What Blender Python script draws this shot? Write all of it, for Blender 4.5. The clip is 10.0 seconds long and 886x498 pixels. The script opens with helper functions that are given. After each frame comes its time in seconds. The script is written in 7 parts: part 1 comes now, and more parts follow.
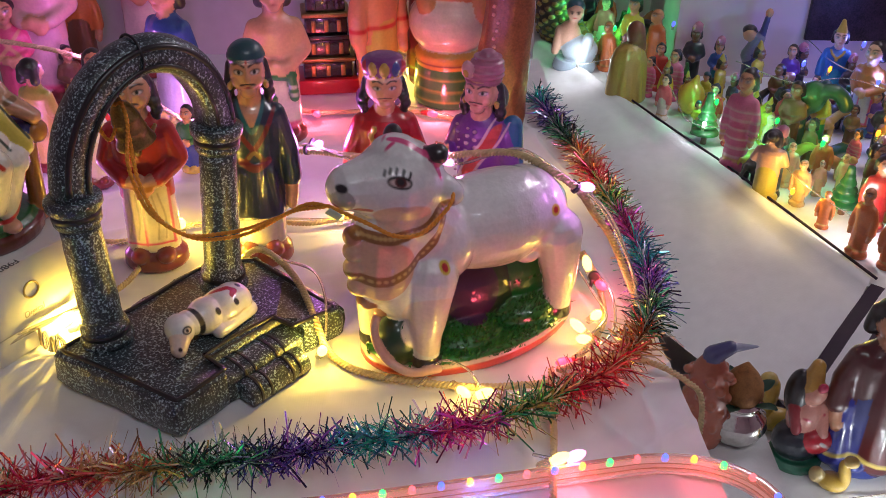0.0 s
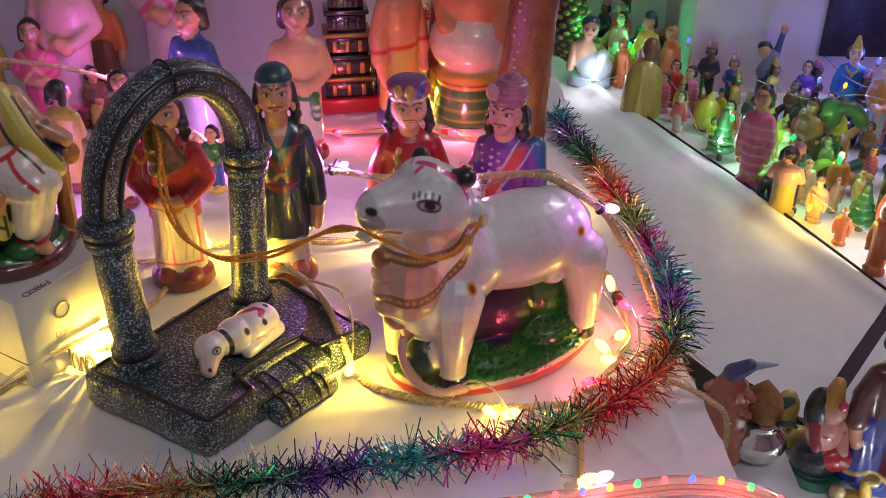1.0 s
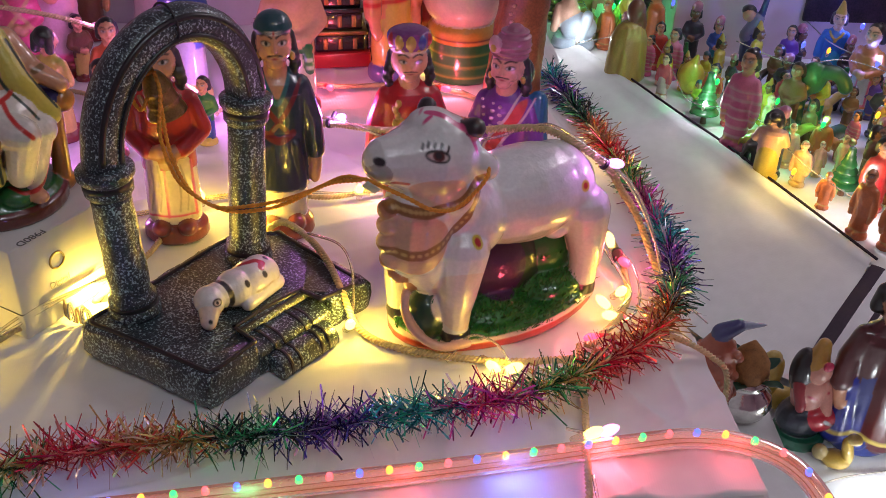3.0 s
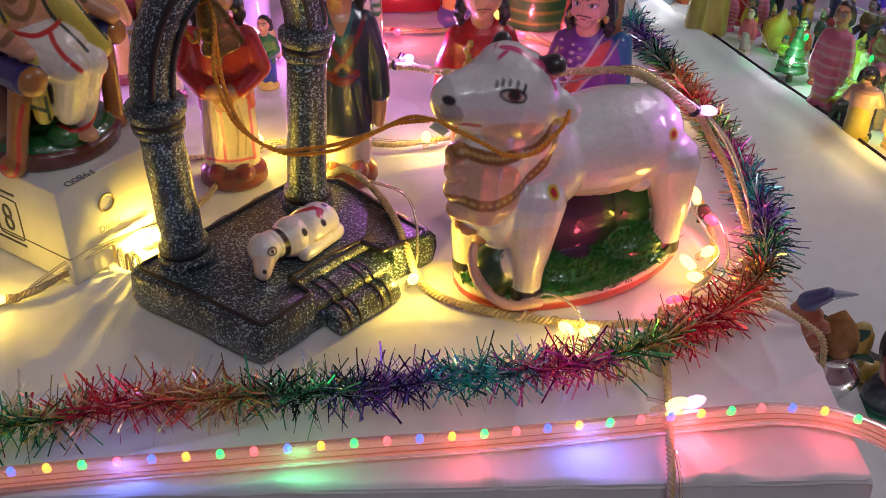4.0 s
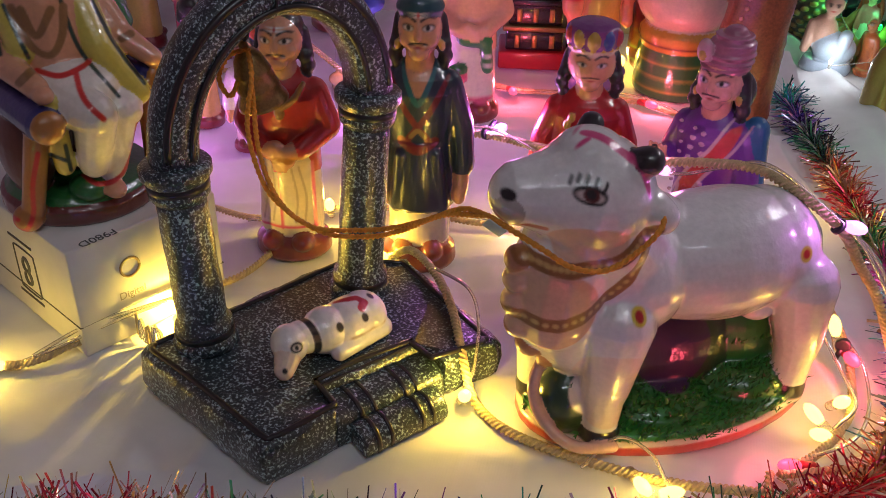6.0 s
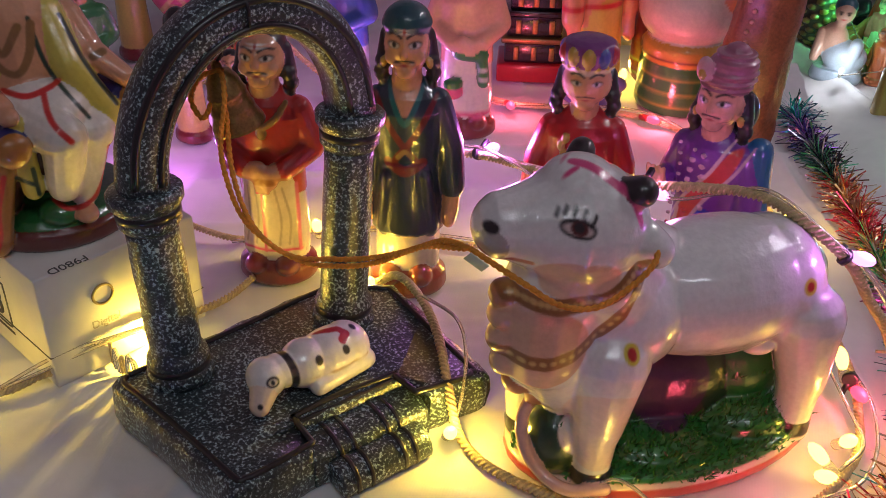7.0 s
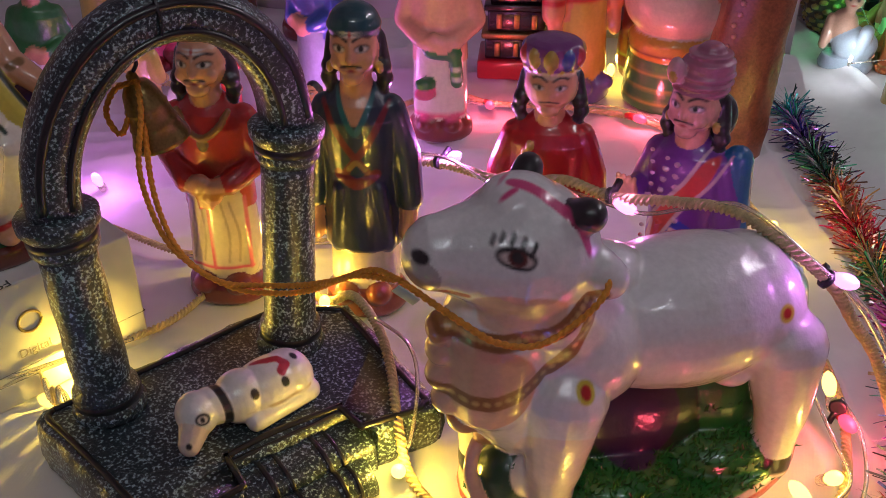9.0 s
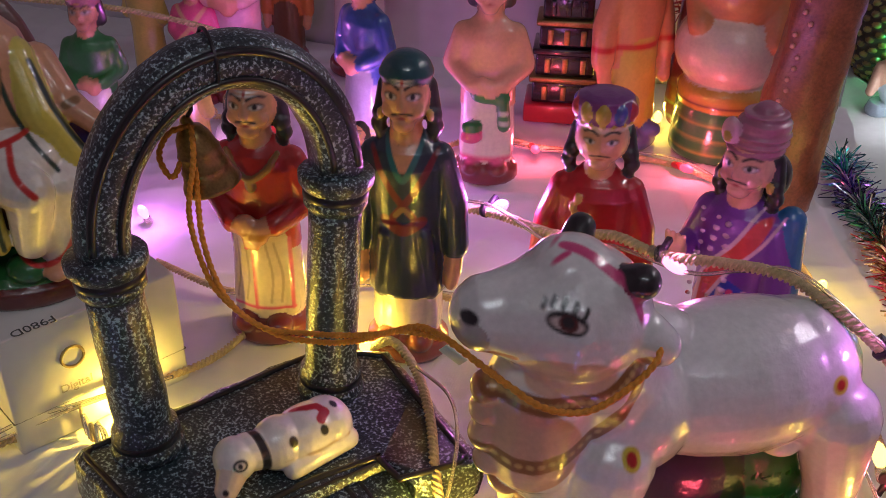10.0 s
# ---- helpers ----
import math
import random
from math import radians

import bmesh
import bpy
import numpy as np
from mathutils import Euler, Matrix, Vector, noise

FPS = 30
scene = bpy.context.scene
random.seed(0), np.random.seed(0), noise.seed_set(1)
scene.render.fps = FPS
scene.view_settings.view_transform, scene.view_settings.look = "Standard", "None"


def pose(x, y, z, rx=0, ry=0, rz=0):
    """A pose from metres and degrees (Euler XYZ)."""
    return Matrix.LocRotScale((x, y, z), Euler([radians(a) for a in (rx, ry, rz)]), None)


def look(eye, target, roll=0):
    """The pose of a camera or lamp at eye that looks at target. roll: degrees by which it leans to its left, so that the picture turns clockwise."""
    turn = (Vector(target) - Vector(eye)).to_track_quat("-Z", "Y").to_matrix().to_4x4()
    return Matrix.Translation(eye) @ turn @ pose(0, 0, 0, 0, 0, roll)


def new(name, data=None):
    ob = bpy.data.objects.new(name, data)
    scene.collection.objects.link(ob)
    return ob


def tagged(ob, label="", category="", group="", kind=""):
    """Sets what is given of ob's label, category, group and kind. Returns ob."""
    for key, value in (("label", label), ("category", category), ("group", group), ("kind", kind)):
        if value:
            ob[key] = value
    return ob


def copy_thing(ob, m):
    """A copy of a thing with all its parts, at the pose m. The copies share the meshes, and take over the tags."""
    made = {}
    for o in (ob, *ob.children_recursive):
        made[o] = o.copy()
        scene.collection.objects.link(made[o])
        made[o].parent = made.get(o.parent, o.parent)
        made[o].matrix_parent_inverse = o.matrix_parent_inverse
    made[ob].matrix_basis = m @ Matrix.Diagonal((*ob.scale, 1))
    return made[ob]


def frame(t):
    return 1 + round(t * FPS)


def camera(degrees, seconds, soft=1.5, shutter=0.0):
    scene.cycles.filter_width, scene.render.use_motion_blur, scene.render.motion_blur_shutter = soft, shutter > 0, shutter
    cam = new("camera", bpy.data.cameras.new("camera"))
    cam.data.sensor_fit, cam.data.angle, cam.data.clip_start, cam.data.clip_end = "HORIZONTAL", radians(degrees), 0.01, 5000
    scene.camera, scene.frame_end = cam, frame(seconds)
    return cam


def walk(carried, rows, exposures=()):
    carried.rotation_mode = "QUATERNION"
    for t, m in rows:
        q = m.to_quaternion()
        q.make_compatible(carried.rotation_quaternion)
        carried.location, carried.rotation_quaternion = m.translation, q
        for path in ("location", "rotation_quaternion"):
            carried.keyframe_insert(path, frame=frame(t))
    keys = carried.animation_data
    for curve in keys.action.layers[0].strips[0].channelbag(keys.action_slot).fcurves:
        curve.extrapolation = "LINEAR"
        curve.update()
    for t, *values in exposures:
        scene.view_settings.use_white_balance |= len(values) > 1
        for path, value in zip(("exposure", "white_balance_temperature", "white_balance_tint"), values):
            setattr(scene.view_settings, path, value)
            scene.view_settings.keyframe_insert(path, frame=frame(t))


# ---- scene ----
cam = camera(48.29, 10.0, soft=0.6)
# seconds, eye, turn in degrees
PATH = [
    (0, 0.0000, 0.0000, 0.5314, 59.04, -0.74, 0.45),
    (0.5, -0.0056, -0.0056, 0.5367, 59.63, -0.13, 0.43),
    (1, -0.0142, -0.0033, 0.5416, 59.77, -0.46, 0.95),
    (1.5, -0.0241, -0.0017, 0.5406, 59.14, -1.20, 0.56),
    (2, -0.0296, -0.0057, 0.5392, 58.47, -1.72, 0.43),
    (3.3, -0.0454, 0.0032, 0.5192, 57.01, -1.87, -0.31),
    (3.5, -0.0463, 0.0084, 0.5110, 55.77, -1.54, 0.04),
    (4, -0.0469, 0.0464, 0.4855, 55.54, -1.00, 3.62),
    (4.5, -0.0234, 0.0907, 0.4785, 56.84, -1.36, 6.25),
    (5, -0.0121, 0.1240, 0.4595, 57.55, -0.53, 9.94),
    (5.5, -0.0033, 0.1606, 0.4482, 57.57, -0.90, 12.59),
    (6.8, 0.0013, 0.2247, 0.4482, 58.25, -0.62, 15.00),
    (7, 0.0057, 0.2303, 0.4451, 58.03, -0.82, 14.71),
    (7.5, 0.0213, 0.2473, 0.4480, 58.63, -0.35, 14.86),
    (8, 0.0281, 0.2616, 0.4411, 57.20, -0.18, 15.40),
    (8.5, 0.0283, 0.2745, 0.4345, 56.71, -0.48, 15.26),
    (9, 0.0335, 0.2936, 0.4350, 57.37, 0.23, 15.31),
    (9.5, 0.0374, 0.3049, 0.4391, 58.32, 0.40, 15.37),
    (10, 0.0225, 0.3028, 0.4443, 58.99, -0.59, 18.06),
]
walk(cam, [(t, pose(x, y, z, rx, ry, rz)) for t, x, y, z, rx, ry, rz in PATH],
     exposures=((0.0, 0.15), (3.5, 0.12), (5.5, -0.1), (7.5, -0.15), (9.0, -0.3), (10.0, -0.2)))

# ---- world and light ----
world = bpy.data.worlds.new("room_air")
scene.world = world
world.use_nodes = True
world.node_tree.nodes["Background"].inputs[0].default_value = (0.80, 0.84, 1.0, 1)
world.node_tree.nodes["Background"].inputs[1].default_value = 0.022


def point_lamp(name, place, colour, watts, radius=0.004):
    data = bpy.data.lights.new(name, "POINT")
    data.color, data.energy, data.shadow_soft_size = colour, watts, radius
    ob = new(name, data)
    ob.location = place
    return ob


def area_lamp(name, m, colour, watts, sx, sy):
    data = bpy.data.lights.new(name, "AREA")
    data.shape, data.size, data.size_y = "RECTANGLE", sx, sy
    data.color, data.energy = colour, watts
    ob = new(name, data)
    ob.matrix_world = m
    return ob


# the room's fluorescent tube, and an unseen fill lamp added above the low stage
area_lamp("tube_light_glow", look((0.35, -0.30, 1.62), (0.0, 0.7, 0.0)), (0.84, 0.93, 1.0), 5.3, 1.2, 0.05)
area_lamp("far_tube_light_glow", look((1.5, 2.0, 1.6), (0.7, 1.9, -0.3)), (0.94, 0.91, 1.0), 12.0, 1.2, 0.06)

WARM, PINK, RED, VIOLET = (1.0, 0.66, 0.08), (1.0, 0.25, 0.75), (1.0, 0.10, 0.16), (0.80, 0.22, 0.95)
GREEN, BLUE, WHITE = (0.1, 1.0, 0.35), (0.15, 0.2, 1.0), (0.9, 0.95, 1.0)


# ---- materials ----
def nodes_of(name):
    m = bpy.data.materials.new(name)
    m.use_nodes = True
    t = m.node_tree
    return m, t, t.nodes["Principled BSDF"]


def node(t, kind, **values):
    n = t.nodes.new(kind)
    for k, v in values.items():
        n.inputs[k].default_value = v
    return n


def varied(t, colour_socket, out_socket, scale, amount):
    """Breaks a colour up by soft noise at two scales."""
    coord = t.nodes.new("ShaderNodeTexCoord")
    a = node(t, "ShaderNodeTexNoise", Scale=scale, Detail=5.0)
    b = node(t, "ShaderNodeTexNoise", Scale=scale * 6.3, Detail=3.0)
    t.links.new(coord.outputs["Object"], a.inputs["Vector"])
    t.links.new(coord.outputs["Object"], b.inputs["Vector"])
    s = t.nodes.new("ShaderNodeMath")
    s.operation = "ADD"
    t.links.new(a.outputs["Fac"], s.inputs[0])
    t.links.new(b.outputs["Fac"], s.inputs[1])
    r = node(t, "ShaderNodeMapRange")
    r.inputs["From Min"].default_value, r.inputs["From Max"].default_value = 0.65, 1.35
    r.inputs["To Min"].default_value, r.inputs["To Max"].default_value = 1 - amount, 1 + amount
    t.links.new(s.outputs[0], r.inputs["Value"])
    v = t.nodes.new("ShaderNodeVectorMath")
    v.operation = "SCALE"
    t.links.new(colour_socket, v.inputs[0])
    t.links.new(r.outputs[0], v.inputs["Scale"])
    t.links.new(v.outputs[0], out_socket)
    return a, b


def bumped(t, bsdf, height, strength, distance):
    b = node(t, "ShaderNodeBump", Strength=strength, Distance=distance)
    t.links.new(height, b.inputs["Height"])
    t.links.new(b.outputs[0], bsdf.inputs["Normal"])
    t.links.new(b.outputs[0], bsdf.inputs["Coat Normal"])


def plain(name, colour, rough=0.5, metal=0.0, scale=30.0, amount=0.15, bump=0.3, dist=0.0006, coat=0.0):
    m, t, p = nodes_of(name)
    c = t.nodes.new("ShaderNodeRGB")
    c.outputs[0].default_value = (*colour, 1)
    a, b = varied(t, c.outputs[0], p.inputs["Base Color"], scale, amount)
    p.inputs["Roughness"].default_value, p.inputs["Metallic"].default_value = rough, metal
    p.inputs["Coat Weight"].default_value, p.inputs["Coat Roughness"].default_value = coat, 0.08
    bumped(t, p, b.outputs["Fac"], bump, dist)
    return m


def painted_clay(name, rough=0.34, coat=1.0):
    """Glossy enamel over hand-moulded clay; the colours of the brush lie in the attribute "paint"."""
    m, t, p = nodes_of(name)
    c = t.nodes.new("ShaderNodeAttribute")
    c.attribute_name = "paint"
    a, b = varied(t, c.outputs["Color"], p.inputs["Base Color"], 45.0, 0.10)
    p.inputs["Roughness"].default_value = rough
    p.inputs["Coat Weight"].default_value, p.inputs["Coat Roughness"].default_value = coat, 0.06
    s = t.nodes.new("ShaderNodeMath")
    s.operation = "MULTIPLY_ADD"
    s.inputs[1].default_value = 0.09
    t.links.new(b.outputs["Fac"], s.inputs[0])
    t.links.new(a.outputs["Fac"], s.inputs[2])
    bumped(t, p, s.outputs[0], 0.70, 0.0022)
    return m


def glowing(name, colour, strength):
    m, t, p = nodes_of(name)
    p.inputs["Base Color"].default_value = (*[0.5 * v for v in colour], 1)
    p.inputs["Emission Color"].default_value = (*colour, 1)
    p.inputs["Emission Strength"].default_value = strength
    return m


CLAY = painted_clay("painted_clay")


def speckled_stone(name):
    """Dark paint with a fine pale speckle and a shellac gloss."""
    m, t, p = nodes_of(name)
    coord = t.nodes.new("ShaderNodeTexCoord")
    a = node(t, "ShaderNodeTexNoise", Scale=520.0, Detail=2.0, Roughness=0.6)
    b = node(t, "ShaderNodeTexNoise", Scale=35.0, Detail=3.0)
    c = node(t, "ShaderNodeTexVoronoi", Scale=330.0)
    for n in (a, b, c):
        t.links.new(coord.outputs["Object"], n.inputs["Vector"])
    r = t.nodes.new("ShaderNodeValToRGB")
    # the LEDs' teal reflection is mixed into the dark and the speckle colour
    r.color_ramp.elements[0].position, r.color_ramp.elements[0].color = 0.46, (0.008, 0.020, 0.026, 1)
    r.color_ramp.elements[1].position, r.color_ramp.elements[1].color = 0.66, (0.36, 0.50, 0.54, 1)
    e = r.color_ramp.elements.new(0.56)
    e.color = (0.05, 0.07, 0.08, 1)
    s = t.nodes.new("ShaderNodeMath")
    s.operation = "MULTIPLY_ADD"
    s.inputs[1].default_value, s.inputs[2].default_value = 0.25, -0.12
    t.links.new(b.outputs["Fac"], s.inputs[0])
    add = t.nodes.new("ShaderNodeMath")
    t.links.new(a.outputs["Fac"], add.inputs[0])
    t.links.new(s.outputs[0], add.inputs[1])
    t.links.new(add.outputs[0], r.inputs["Fac"])
    t.links.new(r.outputs["Color"], p.inputs["Base Color"])
    p.inputs["Roughness"].default_value = 0.34
    p.inputs["Coat Weight"].default_value, p.inputs["Coat Roughness"].default_value = 0.8, 0.16
    bumped(t, p, a.outputs["Fac"], 0.6, 0.0010)
    return m


STONE = speckled_stone("speckled_dark_stone")
BLACK_BAND = plain("black_paint", (0.008, 0.008, 0.010), 0.35, coat=0.6)


def white_cloth(name, colour):
    m, t, p = nodes_of(name)
    c = t.nodes.new("ShaderNodeRGB")
    c.outputs[0].default_value = (*colour, 1)
    varied(t, c.outputs[0], p.inputs["Base Color"], 7.0, 0.06)
    coord = t.nodes.new("ShaderNodeTexCoord")
    w = node(t, "ShaderNodeTexWave", Scale=160.0, Distortion=1.0)
    n = node(t, "ShaderNodeTexNoise", Scale=22.0, Detail=5.0)
    t.links.new(coord.outputs["Object"], w.inputs["Vector"])
    t.links.new(coord.outputs["Object"], n.inputs["Vector"])
    s = t.nodes.new("ShaderNodeMath")
    s.operation = "MULTIPLY_ADD"
    s.inputs[1].default_value = 0.015
    t.links.new(w.outputs["Fac"], s.inputs[0])
    t.links.new(n.outputs["Fac"], s.inputs[2])
    p.inputs["Roughness"].default_value = 0.85
    p.inputs["Sheen Weight"].default_value = 0.15
    bumped(t, p, s.outputs[0], 0.35, 0.004)
    return m


CLOTH = white_cloth("white_cotton_cloth", (0.74, 0.74, 0.75))
BACK_CLOTH = white_cloth("backdrop_cloth", (0.62, 0.60, 0.64))
PURPLE_HEM = plain("dark_purple_border", (0.030, 0.012, 0.030), 0.7)
WALL_PAINT = plain("pale_pink_wall_paint", (0.76, 0.58, 0.65), 0.8, scale=4.0, amount=0.05)
CARD = plain("white_cardboard", (0.72, 0.71, 0.68), 0.55, scale=12.0, amount=0.05, bump=0.1)
PRINT = plain("grey_print", (0.09, 0.09, 0.09), 0.6)
JUTE = plain("straw_coloured_twine", (0.60, 0.47, 0.25), 0.7, scale=200.0, amount=0.3, bump=0.8)
ORANGE_THREAD = plain("turmeric_orange_thread", (0.68, 0.27, 0.03), 0.75, scale=300.0, amount=0.3)
BRASS = plain("aged_brass", (0.33, 0.22, 0.08), 0.38, 0.9, scale=90.0, amount=0.3)
STEEL = plain("polished_steel", (0.75, 0.74, 0.70), 0.12, 1.0)
DARK_PLASTIC = plain("black_cable_tie", (0.012, 0.010, 0.014), 0.4)
RED_PLASTIC = plain("red_plastic_socket", (0.50, 0.02, 0.03), 0.35, coat=0.4)
COCONUT = plain("brown_coconut_husk", (0.30, 0.13, 0.04), 0.75, scale=120.0, amount=0.4, bump=0.9)
FLOOR_TILE = plain("grey_floor", (0.30, 0.29, 0.28), 0.5, scale=5.0)
TOWER_BLACK = plain("black_lacquer", (0.010, 0.008, 0.008), 0.25, coat=0.8)
BULB = {k: glowing("bulb_" + k, c, s) for k, c, s in (
    ("warm", (1.0, 0.72, 0.16), 4.0), ("pink", (1.0, 0.30, 0.75), 3.0), ("red", (1.0, 0.06, 0.13), 2.6),
    ("violet", (0.85, 0.35, 1.0), 2.3), ("green", (0.01, 1.0, 0.12), 1.5), ("blue", (0.07, 0.09, 1.0), 2.2),
    ("white", (0.9, 0.95, 1.0), 3.0), ("amber", (1.0, 0.36, 0.02), 2.2))}


def clear_plastic(name, colour):
    m, t, p = nodes_of(name)
    p.inputs["Base Color"].default_value = (*colour, 1)
    p.inputs["Transmission Weight"].default_value = 0.85
    p.inputs["Roughness"].default_value, p.inputs["IOR"].default_value = 0.18, 1.35
    return m


CLEAR = clear_plastic("clear_pvc", (0.96, 0.86, 0.84))
WIRE = clear_plastic("clear_wire_sleeve", (0.93, 0.88, 0.74))


def foil(name, stops):
    """Thin metal strips whose hue changes from strip to strip."""
    m, t, p = nodes_of(name)
    g = t.nodes.new("ShaderNodeNewGeometry")
    r = t.nodes.new("ShaderNodeValToRGB")
    r.color_ramp.interpolation = "CONSTANT"
    while len(r.color_ramp.elements) < len(stops):
        r.color_ramp.elements.new(0.5)
    for i, c in enumerate(stops):
        r.color_ramp.elements[i].position = i / len(stops)
        r.color_ramp.elements[i].color = (*c, 1)
    t.links.new(g.outputs["Random Per Island"], r.inputs["Fac"])
    t.links.new(r.outputs["Color"], p.inputs["Base Color"])
    p.inputs["Metallic"].default_value, p.inputs["Roughness"].default_value = 0.72, 0.26
    return m


FOILS = [
    foil("green_gold_foil", [(0.12, 0.75, 0.30), (0.90, 0.68, 0.22), (0.08, 0.35, 0.20), (1.0, 0.92, 0.60), (0.05, 0.16, 0.09)]),
    foil("red_foil", [(0.95, 0.06, 0.12), (1.0, 0.30, 0.22), (0.60, 0.03, 0.08), (1.0, 0.72, 0.50), (0.30, 0.02, 0.04)]),
    foil("gold_red_foil", [(0.95, 0.62, 0.22), (0.90, 0.12, 0.10), (0.60, 0.36, 0.15), (1.0, 0.85, 0.60), (0.30, 0.14, 0.06)]),
    foil("dark_green_foil", [(0.06, 0.20, 0.15), (0.12, 0.60, 0.32), (0.06, 0.06, 0.10), (0.65, 0.80, 0.70), (0.04, 0.05, 0.06)]),
    foil("blue_violet_foil", [(0.12, 0.12, 0.60), (0.45, 0.18, 0.80), (0.05, 0.05, 0.18), (0.65, 0.65, 0.95), (0.06, 0.04, 0.12)]),
    foil("teal_foil", [(0.06, 0.70, 0.70), (0.10, 0.42, 0.55), (0.08, 0.80, 0.52), (0.72, 0.90, 0.95), (0.05, 0.16, 0.20)]),
    foil("magenta_foil", [(0.92, 0.10, 0.48), (0.75, 0.14, 0.65), (1.0, 0.18, 0.26), (0.98, 0.72, 0.78), (0.28, 0.03, 0.16)]),
]


# ---- building helpers ----
def part(name, bm, material, parent, label="", smooth=True):
    me = bpy.data.meshes.new(name)
    bm.to_mesh(me)
    bm.free()
    for mat in material if isinstance(material, (list, tuple)) else [material]:
        me.materials.append(mat)
    if smooth:
        me.polygons.foreach_set("use_smooth", [True] * len(me.polygons))
    ob = new(name, me)
    if parent is not None:
        ob.parent = parent
    return tagged(ob, label)


def thing(name, label, category, place=(0, 0, 0), turn=0.0, group="", kind=""):
    ob = new(name)
    ob.empty_display_size = 0.02
    ob.matrix_world = pose(*place, 0, 0, turn)
    return tagged(ob, label, category, group, kind)


def box_bm(x0, y0, z0, x1, y1, z1, bevel=0.0):
    bm = bmesh.new()
    bmesh.ops.create_cube(bm, size=1.0, matrix=Matrix.LocRotScale(((x0 + x1) / 2, (y0 + y1) / 2, (z0 + z1) / 2), None, (x1 - x0, y1 - y0, z1 - z0)))
    if bevel:
        bmesh.ops.bevel(bm, geom=bm.edges[:], offset=bevel, segments=2, profile=0.5, affect="EDGES")
    return bm


def lathe(bm, profile, m=None, seg=28, cap=True):
    """Turns (z, r) pairs round the z axis."""
    m = m or Matrix()
    rings = []
    for z, r in profile:
        rings.append([bm.verts.new(m @ Vector((r * math.cos(a), r * math.sin(a), z))) for a in (2 * math.pi * k / seg for k in range(seg))])
    for a, b in zip(rings, rings[1:]):
        for k in range(seg):
            bm.faces.new((a[k], a[(k + 1) % seg], b[(k + 1) % seg], b[k]))
    if cap:
        bm.faces.new(rings[0][::-1])
        bm.faces.new(rings[-1])
    return bm


def smooth_line(points, n):
    """A Catmull-Rom line through points, in n even steps."""
    p = [Vector(q) for q in points]
    p = [2 * p[0] - p[1]] + p + [2 * p[-1] - p[-2]]
    fine = []
    for i in range(1, len(p) - 2):
        for k in range(24):
            t = k / 24
            a, b, c, d = p[i - 1], p[i], p[i + 1], p[i + 2]
            fine.append(0.5 * (2 * b + (c - a) * t + (2 * a - 5 * b + 4 * c - d) * t * t + (3 * b - a - 3 * c + d) * t ** 3))
    fine.append(p[-2])
    run = [0.0]
    for a, b in zip(fine, fine[1:]):
        run.append(run[-1] + (b - a).length)
    out, j = [], 0
    for k in range(n + 1):
        s = run[-1] * k / n
        while j < len(run) - 2 and run[j + 1] < s:
            j += 1
        f = (s - run[j]) / max(run[j + 1] - run[j], 1e-9)
        out.append(fine[j].lerp(fine[j + 1], min(max(f, 0), 1)))
    return out, run[-1]


def frames_along(line):
    out, up = [], Vector((0, 0, 1))
    for i in range(len(line)):
        d = (line[min(i + 1, len(line) - 1)] - line[max(i - 1, 0)]).normalized()
        s = d.cross(up)
        if s.length < 0.1:
            s = d.cross(Vector((1, 0, 0)))
        s.normalize()
        up = s.cross(d).normalized()
        out.append((d, s, up))
    return out


def tube(bm, line, radius, seg=8):
    fr = frames_along(line)
    rings = []
    for i, (p, (d, s, u)) in enumerate(zip(line, fr)):
        r = radius(i / (len(line) - 1)) if callable(radius) else radius
        rings.append([bm.verts.new(p + r * (math.cos(a) * s + math.sin(a) * u)) for a in (2 * math.pi * k / seg for k in range(seg))])
    for a, b in zip(rings, rings[1:]):
        for k in range(seg):
            bm.faces.new((a[k], a[(k + 1) % seg], b[(k + 1) % seg], b[k]))
    bm.faces.new(rings[0][::-1])
    bm.faces.new(rings[-1])


def twisted(bm, points, radius, strands=3, pitch=0.011, seg=6):
    """Twine of some strands laid round each other."""
    _, length = smooth_line(points, 8)
    n = max(12, int(length / 0.0016))
    line, length = smooth_line(points, n)
    fr = frames_along(line)
    rings = []
    for i, (p, (d, s, u)) in enumerate(zip(line, fr)):
        ring = []
        for k in range(4 * strands):
            a = 2 * math.pi * (k / (4 * strands) + length * i / n / pitch)
            r = radius * (1.06, 0.92, 0.66, 0.92)[k % 4]
            ring.append(bm.verts.new(p + r * (math.cos(a) * s + math.sin(a) * u)))
        rings.append(ring)
    m = 4 * strands
    for a, b in zip(rings, rings[1:]):
        for k in range(m):
            bm.faces.new((a[k], a[(k + 1) % m], b[(k + 1) % m], b[k]))
    bm.faces.new(rings[0][::-1])
    bm.faces.new(rings[-1])


